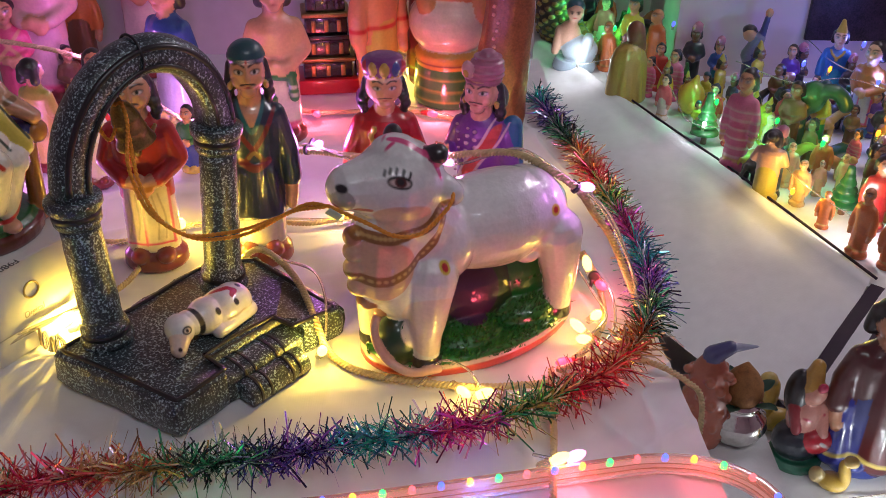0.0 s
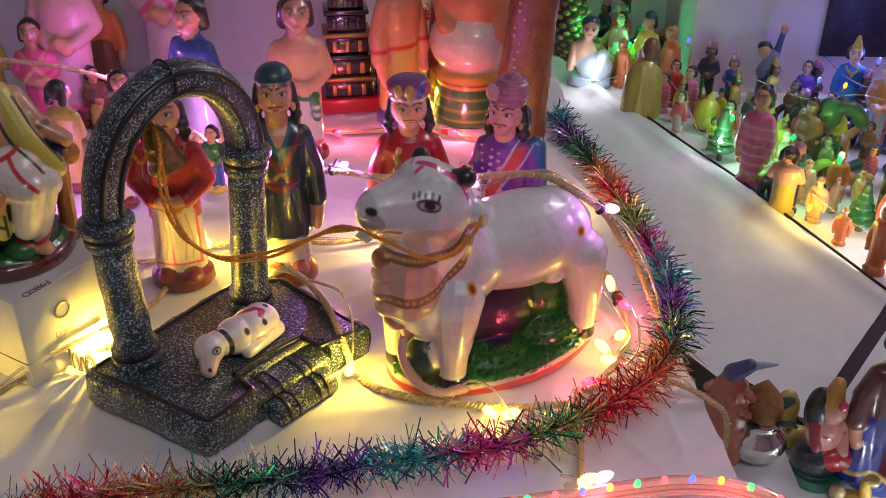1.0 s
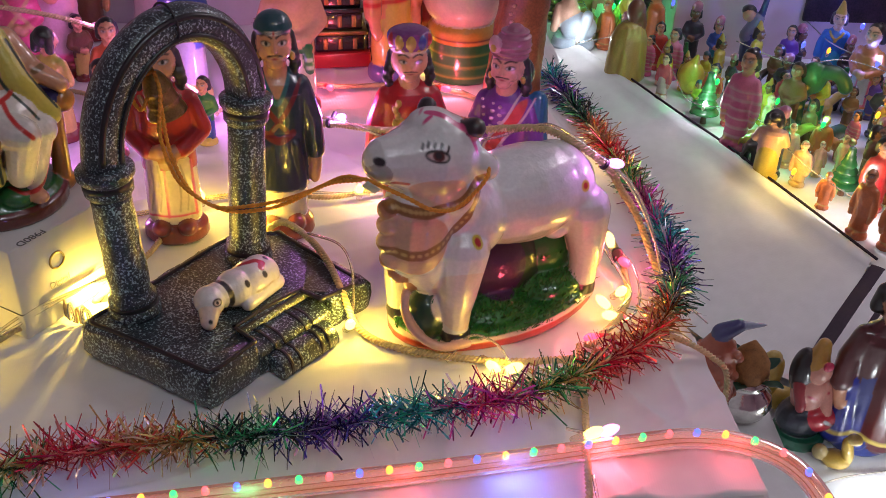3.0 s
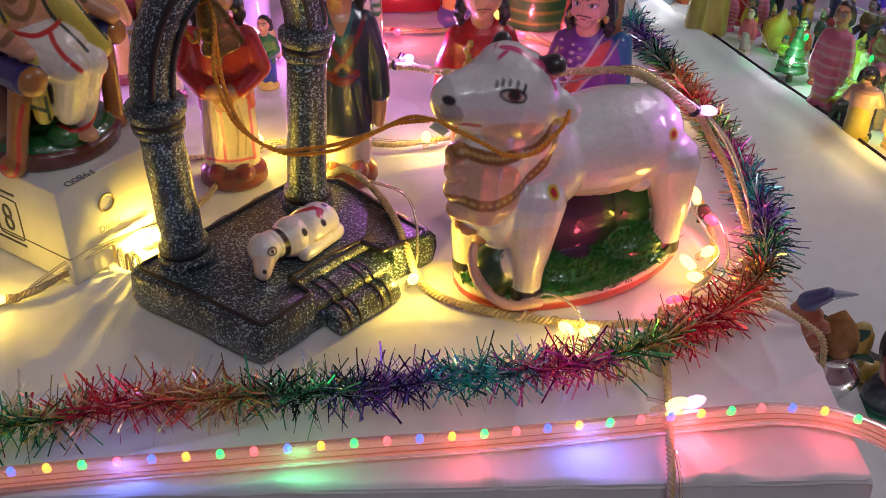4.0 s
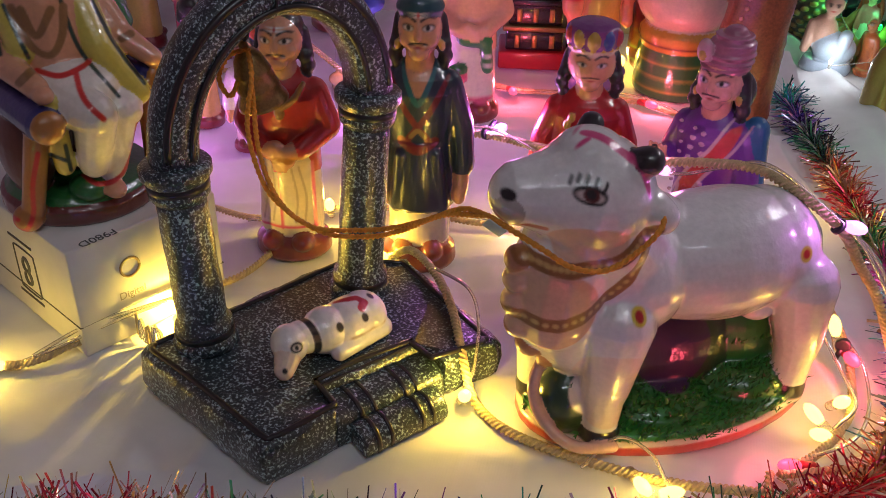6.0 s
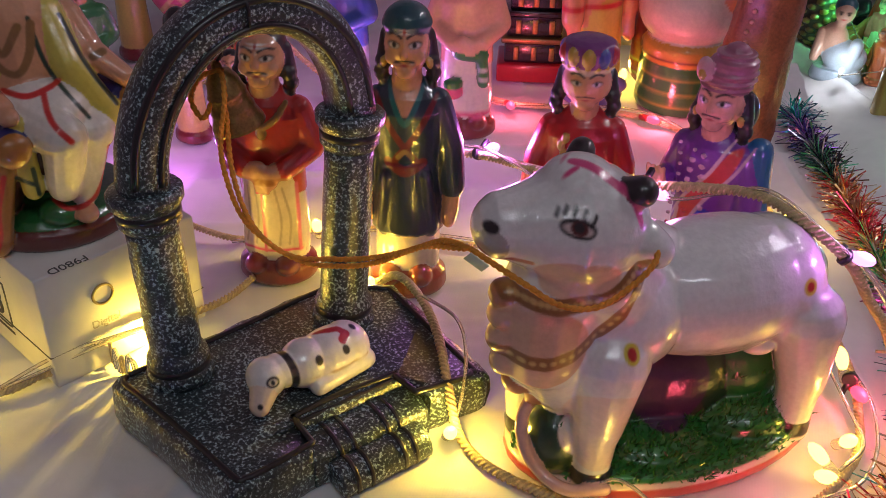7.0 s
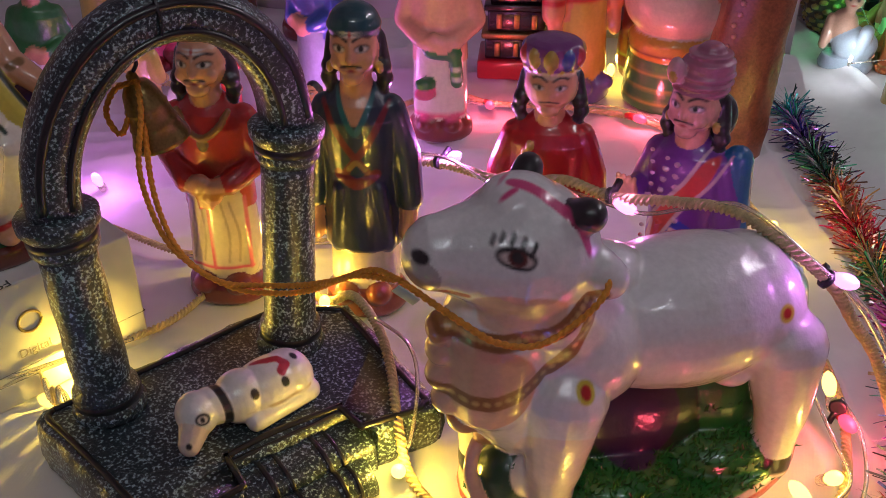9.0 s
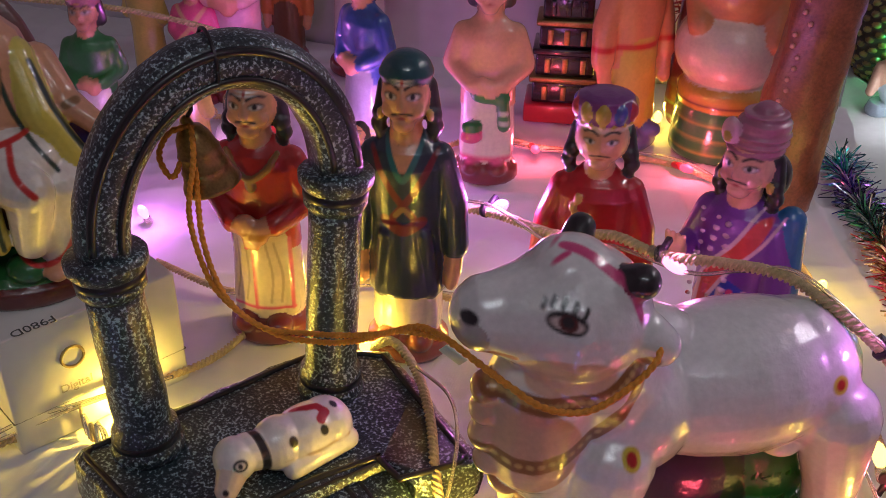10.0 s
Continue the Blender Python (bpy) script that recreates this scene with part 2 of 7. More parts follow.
# figures: soft unions of ellipsoids, rods and turned shapes, painted by the shape that lies nearest
class Figure:
    def __init__(self):
        self.shapes, self.marks = [], []

    def ball(self, c, r, colour, rot=(0, 0, 0), mark=False):
        r = (r, r, r) if isinstance(r, (int, float)) else r
        m = Matrix.LocRotScale(c, Euler([radians(a) for a in rot]), None)
        (self.marks if mark else self.shapes).append(("ball", m, np.array(r, float), colour))

    def rod(self, a, b, ra, rb, colour, mark=False):
        (self.marks if mark else self.shapes).append(("rod", np.array(a, float), np.array(b, float), ra, rb, colour))

    def turned(self, profile, colour, c=(0, 0), sx=1.0, sy=1.0, mark=False):
        (self.marks if mark else self.shapes).append(("turned", np.array(profile, float), np.array(c, float), sx, sy, colour))

    def line(self, points, r, colour, mark=True):
        for a, b in zip(points, points[1:]):
            self.rod(a, b, r, r, colour, mark)

    def stroke(self, points, r, colour, depth=0.026):
        """A painted stroke on the front, through points (x, z)."""
        line, length = smooth_line([(x, -0.030, z) for x, z in points], 10)
        line, _ = smooth_line([(x, -0.030, z) for x, z in points], max(4, int(length / (0.6 * r))))
        for p in line:
            self.ball(tuple(p), (r, depth, r), colour, mark=True)

    @staticmethod
    def far(s, p):
        if s[0] == "ball":
            q = (p - np.array(s[1].translation)) @ np.array(s[1].to_3x3())
            return (np.linalg.norm(q / s[2], axis=1) - 1) * s[2].min()
        if s[0] == "rod":
            ab = s[2] - s[1]
            t = np.clip(((p - s[1]) @ ab) / max(ab @ ab, 1e-12), 0, 1)
            return np.linalg.norm(p - s[1] - t[:, None] * ab, axis=1) - (s[3] + (s[4] - s[3]) * t)
        prof = s[1]
        q = (p[:, :2] - s[2]) / (s[3], s[4])
        side = (np.linalg.norm(q, axis=1) - np.interp(p[:, 2], prof[:, 0], prof[:, 1])) * min(s[3], s[4])
        return np.maximum(side, np.maximum(prof[0, 0] - p[:, 2], p[:, 2] - prof[-1, 0]))

    @staticmethod
    def around(s, p, margin):
        """Indices of the points p within a margin of the box round a shape."""
        if s[0] == "ball":
            lo = hi = np.array(s[1].translation)
            r = float(s[2].max())
        elif s[0] == "rod":
            lo, hi, r = np.minimum(s[1], s[2]), np.maximum(s[1], s[2]), max(s[3], s[4])
        else:
            lo, hi, r = np.array((-1, -1, s[1][0, 0])), np.array((1, 1, s[1][-1, 0])), 0.0
        r += margin
        near = np.flatnonzero((p[:, 2] > lo[2] - r) & (p[:, 2] < hi[2] + r))
        q = p[near]
        return near[(q[:, 0] > lo[0] - r) & (q[:, 0] < hi[0] + r) & (q[:, 1] > lo[1] - r) & (q[:, 1] < hi[1] + r)]

    def mesh(self, name, voxel, smooth=3):
        bm = bmesh.new()
        for s in self.shapes:
            if s[0] == "ball":
                small = s[2].max() < 0.0085
                bmesh.ops.create_uvsphere(bm, u_segments=10 if small else 24, v_segments=7 if small else 14, radius=1.0, matrix=s[1] @ Matrix.Diagonal((*s[2], 1)))
            elif s[0] == "rod":
                a, b = Vector(s[1]), Vector(s[2])
                if (b - a).length < 1e-6:
                    continue
                tmp, n = [], max(2, int((b - a).length / 0.01))
                d = (b - a).normalized()
                u = d.orthogonal().normalized()
                v = d.cross(u)
                rings = []
                for back, r0, c in ((True, s[3], a), (False, s[4], b)):
                    for th in ((-80, -55, -28, 0) if back else (0, 28, 55, 80)):
                        o, r = math.sin(radians(th)) * r0, math.cos(radians(th)) * r0
                        rings.append([bm.verts.new(c + d * o + r * (math.cos(w) * u + math.sin(w) * v)) for w in (2 * math.pi * k / 14 for k in range(14))])
                for e, f in zip(rings, rings[1:]):
                    for k in range(14):
                        bm.faces.new((e[k], e[(k + 1) % 14], f[(k + 1) % 14], f[k]))
                bm.faces.new(rings[0][::-1])
                bm.faces.new(rings[-1])
            else:
                lathe(bm, [tuple(q) for q in s[1]], Matrix.Translation((*s[2], 0)) @ Matrix.Diagonal((s[3], s[4], 1, 1)), 32)
        bmesh.ops.recalc_face_normals(bm, faces=bm.faces[:])
        raw = bpy.data.meshes.new("raw")
        bm.to_mesh(raw)
        bm.free()
        tmp = new("raw", raw)
        rm = tmp.modifiers.new("r", "REMESH")
        rm.mode, rm.voxel_size = "VOXEL", voxel
        sm = tmp.modifiers.new("s", "SMOOTH")
        sm.factor, sm.iterations = 0.5, smooth
        dg = bpy.context.evaluated_depsgraph_get()
        me = bpy.data.meshes.new_from_object(tmp.evaluated_get(dg))
        bpy.data.objects.remove(tmp)
        bpy.data.meshes.remove(raw)
        me.name = name
        n = len(me.vertices)
        p = np.empty(n * 3, np.float32)
        me.vertices.foreach_get("co", p)
        p = p.reshape(-1, 3).astype(float)
        col, best = np.zeros((n, 4)), np.full(n, 1e9)
        for s in self.shapes:
            near = self.around(s, p, 0.010)
            if len(near):
                f = self.far(s, p[near])
                hit = f < best[near]
                best[near[hit]] = f[hit]
                col[near[hit], :3] = s[-1]
        for s in self.marks:
            near = self.around(s, p, 1.5 * voxel)
            if len(near):
                w = np.clip(0.5 - self.far(s, p[near]) / voxel, 0, 1)[:, None]
                col[near, :3] = col[near, :3] * (1 - w) + np.array(s[-1]) * w
        col[:, 3] = 1
        at = me.color_attributes.new("paint", "FLOAT_COLOR", "POINT")
        at.data.foreach_set("color", col.astype(np.float32).ravel())
        me.polygons.foreach_set("use_smooth", [True] * len(me.polygons))
        me.materials.clear()
        me.materials.append(CLAY)
        return me

    def place(self, name, label, category, m, voxel=0.0025, group="", smooth=3):
        ob = new(name, self.mesh(name, voxel, smooth))
        ob.matrix_world = m
        return tagged(ob, label, category, group)


SKIN, PALE_SKIN, HAIR = (0.62, 0.30, 0.17), (0.72, 0.42, 0.30), (0.012, 0.010, 0.012)
MAROON, RED_P, NAVY, TEAL = (0.16, 0.012, 0.012), (0.55, 0.025, 0.02), (0.012, 0.022, 0.06), (0.01, 0.07, 0.09)
IVORY, WHITE_P, GOLD, GREEN_P = (0.70, 0.58, 0.46), (0.78, 0.76, 0.74), (0.50, 0.32, 0.06), (0.02, 0.16, 0.04)
PINK_P, BLUE_P, YELLOW_P, ORANGE_P, BROWN = (0.70, 0.10, 0.22), (0.02, 0.05, 0.32), (0.62, 0.48, 0.10), (0.62, 0.17, 0.04), (0.15, 0.06, 0.03)

# ---- the room ----
def slab(name, x0, y0, z0, x1, y1, z1, mat):
    return tagged(part(name, box_bm(x0, y0, z0, x1, y1, z1), mat, None, "", False), kind="structure")


slab("floor", -1.7, -1.6, -0.80, 2.6, 2.85, -0.75, FLOOR_TILE)
slab("ceiling", -1.7, -1.6, 1.80, 2.6, 2.85, 1.85, WALL_PAINT)
slab("wall_north", -1.6, 2.75, -0.75, 2.5, 2.85, 1.80, WALL_PAINT)
slab("wall_pier", 0.575, 2.40, -0.75, 2.5, 2.75, 1.80, WALL_PAINT)
slab("wall_south", -1.6, -1.5, -0.75, 2.5, -1.4, 1.80, WALL_PAINT)
slab("wall_west", -1.7, -1.5, -0.75, -1.6, 2.85, 1.80, WALL_PAINT)
slab("wall_east", 2.5, -1.5, -0.75, 2.6, 2.85, 1.80, WALL_PAINT)


# the main table under its white cloth
def edge_x(y):
    return 0.215 - 0.09 * (y - 0.55)


def front_y(x):
    return 0.492 + 0.105 * x


def tablecloth():
    root = thing("tablecloth", "wrinkled white cotton tablecloth draped over the display table", "tablecloth")
    bm = bmesh.new()
    nx, ny = 260, 230
    grid = []
    for i in range(nx + 1):
        col = []
        for j in range(ny + 1):
            u, v = i / nx, j / ny
            x = -1.2 + (0.215 + 1.2) * (1 - (1 - u) ** 1.6)
            y0 = front_y(x)
            y = y0 + (1.47 - y0) * v ** 1.3
            x += (edge_x(y) - 0.215) * u ** 6
            w = 0.0026 * noise.noise((x * 9 + y * 4, y * 14 - x * 5, 0)) + 0.0016 * noise.noise((x * 34, y * 30, 3.0)) * (0.5 + noise.noise((x * 4, y * 4, 7)))
            fold = 1 - abs(noise.noise((x * 4 + 3, (y - 0.45 * x) * 19, 1.3)))
            w += 0.0060 * fold ** 9 * (0.4 + noise.noise((x * 7, y * 7, 9.0))) + 0.0042 * (1 - abs(noise.noise(((x + 0.3 * y) * 15, y * 5, 6.1)))) ** 10
            edge = min(1.0, (1 - u) * 60, v * 60)
            z = -0.0035 + w * (0.4 + 0.6 * edge) - 0.004 * (1 - min(1, (1 - u) * 80)) - 0.004 * (1 - min(1, v * 60))
            col.append(bm.verts.new((x, y, min(z, 0.0022))))
        grid.append(col)
    for i in range(nx):
        for j in range(ny):
            bm.faces.new((grid[i][j], grid[i + 1][j], grid[i + 1][j + 1], grid[i][j + 1]))
    part("top_sheet", bm, CLOTH, root)
    bm = bmesh.new()
    rows_, n = 60, 420
    line = []
    for k in range(n + 1):
        s = k / n
        if s < 0.62:
            x = -1.2 + (0.215 + 1.2) * s / 0.62
            line.append((Vector((x, front_y(x), 0)), Vector((0.15, -1, 0)).normalized()))
        else:
            y = front_y(0.215) + (1.47 - front_y(0.215)) * (s - 0.62) / 0.38
            line.append((Vector((edge_x(y), y, 0)), Vector((1, 0.09, 0)).normalized()))
    lay = []
    for r in range(rows_ + 1):
        d = (r / rows_) ** 1.4
        ring = []
        for k, (p, o) in enumerate(line):
            f = 0.014 * noise.noise((k * 0.06, d * 0.8, 5.0)) + 0.008 * math.sin(k * 0.19 + 2 * noise.noise((k * 0.05, 0, 0)))
            crease = 0.0045 * (1 - abs(noise.noise((k * 0.07 + d * 9, d * 22 - k * 0.03, 8.0)))) ** 5 + 0.003 * noise.noise((k * 0.3, d * 30, 2.0))
            out = -0.0012 + 0.0095 * min(1, d * 10) + d * 0.5 * (f + 0.02) + crease * min(1, d * 25)
            ring.append(bm.verts.new(p + o * out + Vector((0, 0, -0.0042 - 0.72 * d))))
        lay.append(ring)
    for a, b in zip(lay, lay[1:]):
        for k in range(n):
            bm.faces.new((a[k], b[k], b[k + 1], a[k + 1]))
    top = lay[0]
    part("hanging_skirt", bm, CLOTH, root)
    return root


tablecloth()
bm = bmesh.new()
vs = [bm.verts.new((x, y, z)) for z in (-0.05, -0.012) for x, y in ((-1.18, 0.40), (0.200, 0.545), (0.125, 1.46), (-1.18, 1.46))]
for f in ((3, 2, 1, 0), (4, 5, 6, 7), (0, 1, 5, 4), (1, 2, 6, 5), (2, 3, 7, 6), (3, 0, 4, 7)):
    bm.faces.new([vs[k] for k in f])
table = thing("display_table", "plain wooden table hidden under the white tablecloth", "table")
part("tabletop", bm, plain("table_wood", (0.25, 0.13, 0.06), 0.5), table, "", False)
for x, y in ((-1.12, 0.40), (0.15, 0.58), (0.08, 1.40), (-1.12, 1.40)):
    part("leg", box_bm(x - 0.025, y - 0.025, -0.75, x + 0.025, y + 0.025, -0.05, 0.003), bpy.data.materials["table_wood"], table)


# the cloth that closes the table at the back
def hanging_cloth():
    bm = bmesh.new()
    nx, nz = 120, 30
    g = []
    for i in range(nx + 1):
        x = -1.6 + (0.135 + 1.6) * i / nx
        g.append([bm.verts.new((x, 1.475 + 0.006 * math.sin(x * 21 + 1.5 * noise.noise((x * 3, k * 0.05, 0))) + 0.012 * noise.noise((x * 6, k * 0.12, 2)), -0.02 + 1.82 * k / nz)) for k in range(nz + 1)])
    for i in range(nx):
        for k in range(nz):
            bm.faces.new((g[i][k], g[i + 1][k], g[i + 1][k + 1], g[i][k + 1]))
    return tagged(part("backdrop", bm, BACK_CLOTH, None), "pale backdrop cloth hung behind the dolls", "backdrop", kind="structure")


hanging_cloth()
slab("partition_wall", -1.6, 1.50, -0.75, 0.13, 1.56, 1.80, WALL_PAINT)

# ---- the speckled arch with its base ----
def arch_stand():
    root = thing("well_arch", "dark speckled stone arch on two pillars over a stepped base", "arch ornament")
    # base slab, worn at the rim
    outline = [(-0.324, 0.664), (-0.322, 0.656), (-0.300, 0.643), (-0.214, 0.594), (-0.204, 0.593), (-0.198, 0.598), (-0.176, 0.628), (-0.1735, 0.6315), (-0.1745, 0.6330), (-0.1930, 0.6482), (-0.1936, 0.6505), (-0.1925, 0.6525), (-0.1425, 0.7140), (-0.1405, 0.7155), (-0.1380, 0.7150), (-0.1220, 0.7025), (-0.1205, 0.7020), (-0.1190, 0.7035), (-0.094, 0.727), (-0.092, 0.734), (-0.096, 0.742), (-0.172, 0.812), (-0.184, 0.817), (-0.200, 0.814), (-0.236, 0.797)]
    bm = bmesh.new()
    rim = []
    line, _ = smooth_line([(x, y, 0) for x, y in outline + outline[:1]], 260)
    line = line[:-1]
    c = Vector((-0.207, 0.705, 0))
    prof = [(0.0, -0.001), (0.004, 0.001), (0.016, 0.0015), (0.026, 0.0), (0.0296, -0.003), (0.0302, -0.006)]
    rings = []
    for z, o in prof:
        ring = []
        for p in line:
            d = (p - c).normalized()
            w = 0.0022 * noise.noise(p * 60 + Vector((0, 0, z * 90))) + 0.001 * noise.noise(p * 190 + Vector((0, 0, z * 200)))
            ring.append(bm.verts.new((*(p + d * (o + w)).xy, z)))
        rings.append(ring)
    n = len(line)
    for a, b in zip(rings, rings[1:]):
        for k in range(n):
            bm.faces.new((a[k], a[(k + 1) % n], b[(k + 1) % n], b[k]))
    bm.faces.new(rings[-1])
    bm.faces.new(rings[0][::-1])
    bmesh.ops.triangulate(bm, faces=[f for f in bm.faces if len(f.verts) > 4])
    part("base", bm, STONE, root)
    # black line painted along the top
    bm = bmesh.new()
    inner = [Vector((*(p + (c - p).normalized() * 0.0090).xy, 0.0300)) for p in line]
    tube(bm, inner + inner[:1], 0.0023, 6)
    part("painted_line", bm, BLACK_BAND, root, "black painted line")
    # carved spout on the near long side: a sunk shelf and a rounded lip below it, crossed by black ribs
    ax = Vector((0.625, 0.780, 0)).normalized()
    ay = Vector((ax.y, -ax.x, 0))
    m = Matrix(((ax.x, ay.x, 0, -0.1455), (ax.y, ay.y, 0, 0.6625), (0, 0, 1, 0), (0, 0, 0, 1)))
    shelf = [(-0.0335, 0.0005), (-0.0335, 0.0215), (-0.0300, 0.0232), (-0.0220, 0.0240), (-0.0130, 0.0232), (-0.0060, 0.0205), (-0.0035, 0.0165), (-0.0030, 0.0005)]
    lip = [(-0.0060, 0.0005), (-0.0060, 0.0150), (-0.0010, 0.0172), (0.0050, 0.0172), (0.0105, 0.0145), (0.0145, 0.0095), (0.0155, 0.0045), (0.0148, 0.0003)]

    def swept(profile, u0, u1, grow, steps):
        bm = bmesh.new()
        rings = []
        for k in range(steps + 1):
            u = u0 + (u1 - u0) * k / steps
            rings.append([bm.verts.new((u, v + grow * (v > -0.0055) + 0.0005 * noise.noise((u * 160, v * 90, 2)), z + grow * (z > 0.002) + 0.0006 * noise.noise((u * 120, v * 70, 5)) * (z > 0.002))) for v, z in profile])
        for a, b in zip(rings, rings[1:]):
            for k in range(len(profile) - 1):
                bm.faces.new((a[k], b[k], b[k + 1], a[k + 1]))
        bm.faces.new(rings[0])
        bm.faces.new(rings[-1][::-1])
        bmesh.ops.recalc_face_normals(bm, faces=bm.faces[:])
        bm.transform(m)
        return bm

    part("carved_shelf", swept(shelf, -0.0405, 0.0445, 0.0, 36), STONE, root)
    part("carved_lip", swept(lip, -0.0310, 0.0340, 0.0, 30), STONE, root)
    for u, w in ((-0.0225, 0.0030), (-0.0120, 0.0024), (0.0125, 0.0028), (0.0215, 0.0022)):
        for profile in (shelf, lip):
            part("black_rib", swept(profile, u, u + w, 0.0009, 3), BLACK_BAND, root)
    part("black_edge", swept([(-0.0345, 0.0240), (-0.0340, 0.0300), (-0.0318, 0.0302), (-0.0318, 0.0240)], -0.0400, 0.0440, 0.0, 20), BLACK_BAND, root)
    feet = [Vector((-0.284, 0.680, 0.030)), Vector((-0.203, 0.768, 0.030))]
    tops = [Vector((-0.291, 0.682, 0.166)), Vector((-0.196, 0.780, 0.186))]
    for f, t in zip(feet, tops):
        d = t - f
        h = d.length
        q = Vector((0, 0, 1)).rotation_difference(d).to_matrix().to_4x4()
        mm = Matrix.Translation(f) @ q
        prof = [(-0.002, 0.0215), (0.004, 0.0222), (0.008, 0.0205), (0.010, 0.0185), (0.0125, 0.0200), (0.017, 0.0195), (0.0195, 0.0170)]
        prof += [(0.0195 + (h - 0.044) * k / 14, 0.0168 - 0.0008 * k / 14 + 0.0006 * noise.noise((k * 0.7, f.x * 40, 0))) for k in range(1, 15)]
        bm = bmesh.new()
        lathe(bm, prof, mm, 40)
        part("pillar", bm, STONE, root)
        cp = [(h - 0.026, 0.0165), (h - 0.022, 0.0192), (h - 0.018, 0.0195), (h - 0.0155, 0.0180), (h - 0.013, 0.0190), (h - 0.008, 0.0225), (h - 0.002, 0.0228), (h, 0.0212), (h + 0.0005, 0.012)]
        bm = bmesh.new()
        lathe(bm, cp, mm, 40)
        part("capital", bm, STONE, root)
        for z, r in ((0.0105, 0.0192), (h - 0.0150, 0.0187)):
            bm = bmesh.new()
            lathe(bm, [(z - 0.0032, r), (z - 0.0022, r + 0.0011), (z + 0.0022, r + 0.0011), (z + 0.0032, r)], mm, 40)
            part("black_ring", bm, BLACK_BAND, root)
    # the bow between the capitals
    mid = (tops[0] + tops[1]) / 2
    half = (tops[1] - tops[0]) / 2
    up = Vector((0.0, 0.0, 1.0))
    line = [mid - half * math.cos(a) + up * (0.086 * math.sin(a)) for a in (math.pi * k / 48 for k in range(49))]
    nrm = half.cross(up).normalized()
    bm = bmesh.new()
    rings = []
    sect = [(-0.0155, -0.010), (-0.0155, 0.006), (-0.011, 0.0125), (-0.004, 0.0150), (0.004, 0.0150), (0.011, 0.0125), (0.0155, 0.006), (0.0155, -0.010), (0.010, -0.0135), (-0.010, -0.0135)]
    for i, p in enumerate(line):
        d = (line[min(i + 1, 48)] - line[max(i - 1, 0)]).normalized()
        o = nrm.cross(d).normalized()
        if (p + o - mid).length < (p - o - mid).length:
            o = -o
        rings.append([bm.verts.new(p + nrm * u + o * v + 0.0006 * noise.noise_vector((i * 0.4, u * 90, v * 90))) for u, v in sect])
    for a, b in zip(rings, rings[1:]):
        for k in range(len(sect)):
            bm.faces.new((a[k], a[(k + 1) % len(sect)], b[(k + 1) % len(sect)], b[k]))
    bmesh.ops.recalc_face_normals(bm, faces=bm.faces[:])
    part("bow", bm, STONE, root)
    for side, v, r in ((-1, 0.0078, 0.0028), (1, 0.0078, 0.0028), (-1, -0.0070, 0.0022), (1, -0.0070, 0.0022)):
        bm = bmesh.new()
        path = []
        for i, p in enumerate(line[1:-1]):
            d = (line[i + 2] - line[i]).normalized()
            o = nrm.cross(d).normalized()
            if (p + o - mid).length < (p - o - mid).length:
                o = -o
            path.append(p + nrm * side * (0.0140 if v > 0 else 0.0152) + o * v)
        tube(bm, path, r, 6)
        part("painted_groove", bm, BLACK_BAND, root, "black painted groove")
    return root, line, mid


arch, bow, bow_mid = arch_stand()


# bell that hangs from the bow
def hanging_bell():
    root = thing("hanging_bell", "small aged brass bell hung on black wire under the arch", "bell", (-0.259, 0.729, 0.0))
    tilt = Matrix.Translation((0, 0, 0.224)) @ pose(0, 0, 0, 8, -12, 0) @ Matrix.Diagonal((0.80, 0.80, 0.86, 1))
    bm = bmesh.new()
    lathe(bm, [(-0.044, 0.0185), (-0.043, 0.0210), (-0.040, 0.0205), (-0.036, 0.0185), (-0.030, 0.0168), (-0.029, 0.0174), (-0.027, 0.0162), (-0.018, 0.0148), (-0.017, 0.0154), (-0.015, 0.0142), (-0.006, 0.0118), (-0.001, 0.0085), (0.001, 0.0042), (0.006, 0.0036), (0.008, 0.0010)], tilt, 36, cap=True)
    part("body", bm, BRASS, root)
    bm = bmesh.new()
    hook, _ = smooth_line([(0.000, 0, 0.230), (0.003, 0, 0.236), (-0.003, 0.001, 0.243), (0.004, 0, 0.249), (0.012, 0.001, 0.247), (0.018, 0, 0.258), (0.020, 0.0, 0.266)], 40)
    tube(bm, hook, 0.0012, 6)
    part("wire_hook", bm, DARK_PLASTIC, root, "bent black wire hook")
    top = bow[24]
    bm = bmesh.new()
    o = Vector(root.location)
    along = (bow[26] - bow[22]).normalized()
    nrm = along.cross(Vector((0, 0, 1))).normalized()
    loop = [top + nrm * (0.0175 * math.cos(a)) + Vector((0, 0, 0.0165 * math.sin(a) + 0.001)) - o for a in (2 * math.pi * k / 30 for k in range(31))]
    tube(bm, loop, 0.0011, 6)
    part("wire_loop", bm, DARK_PLASTIC, root)
    return root


hanging_bell()


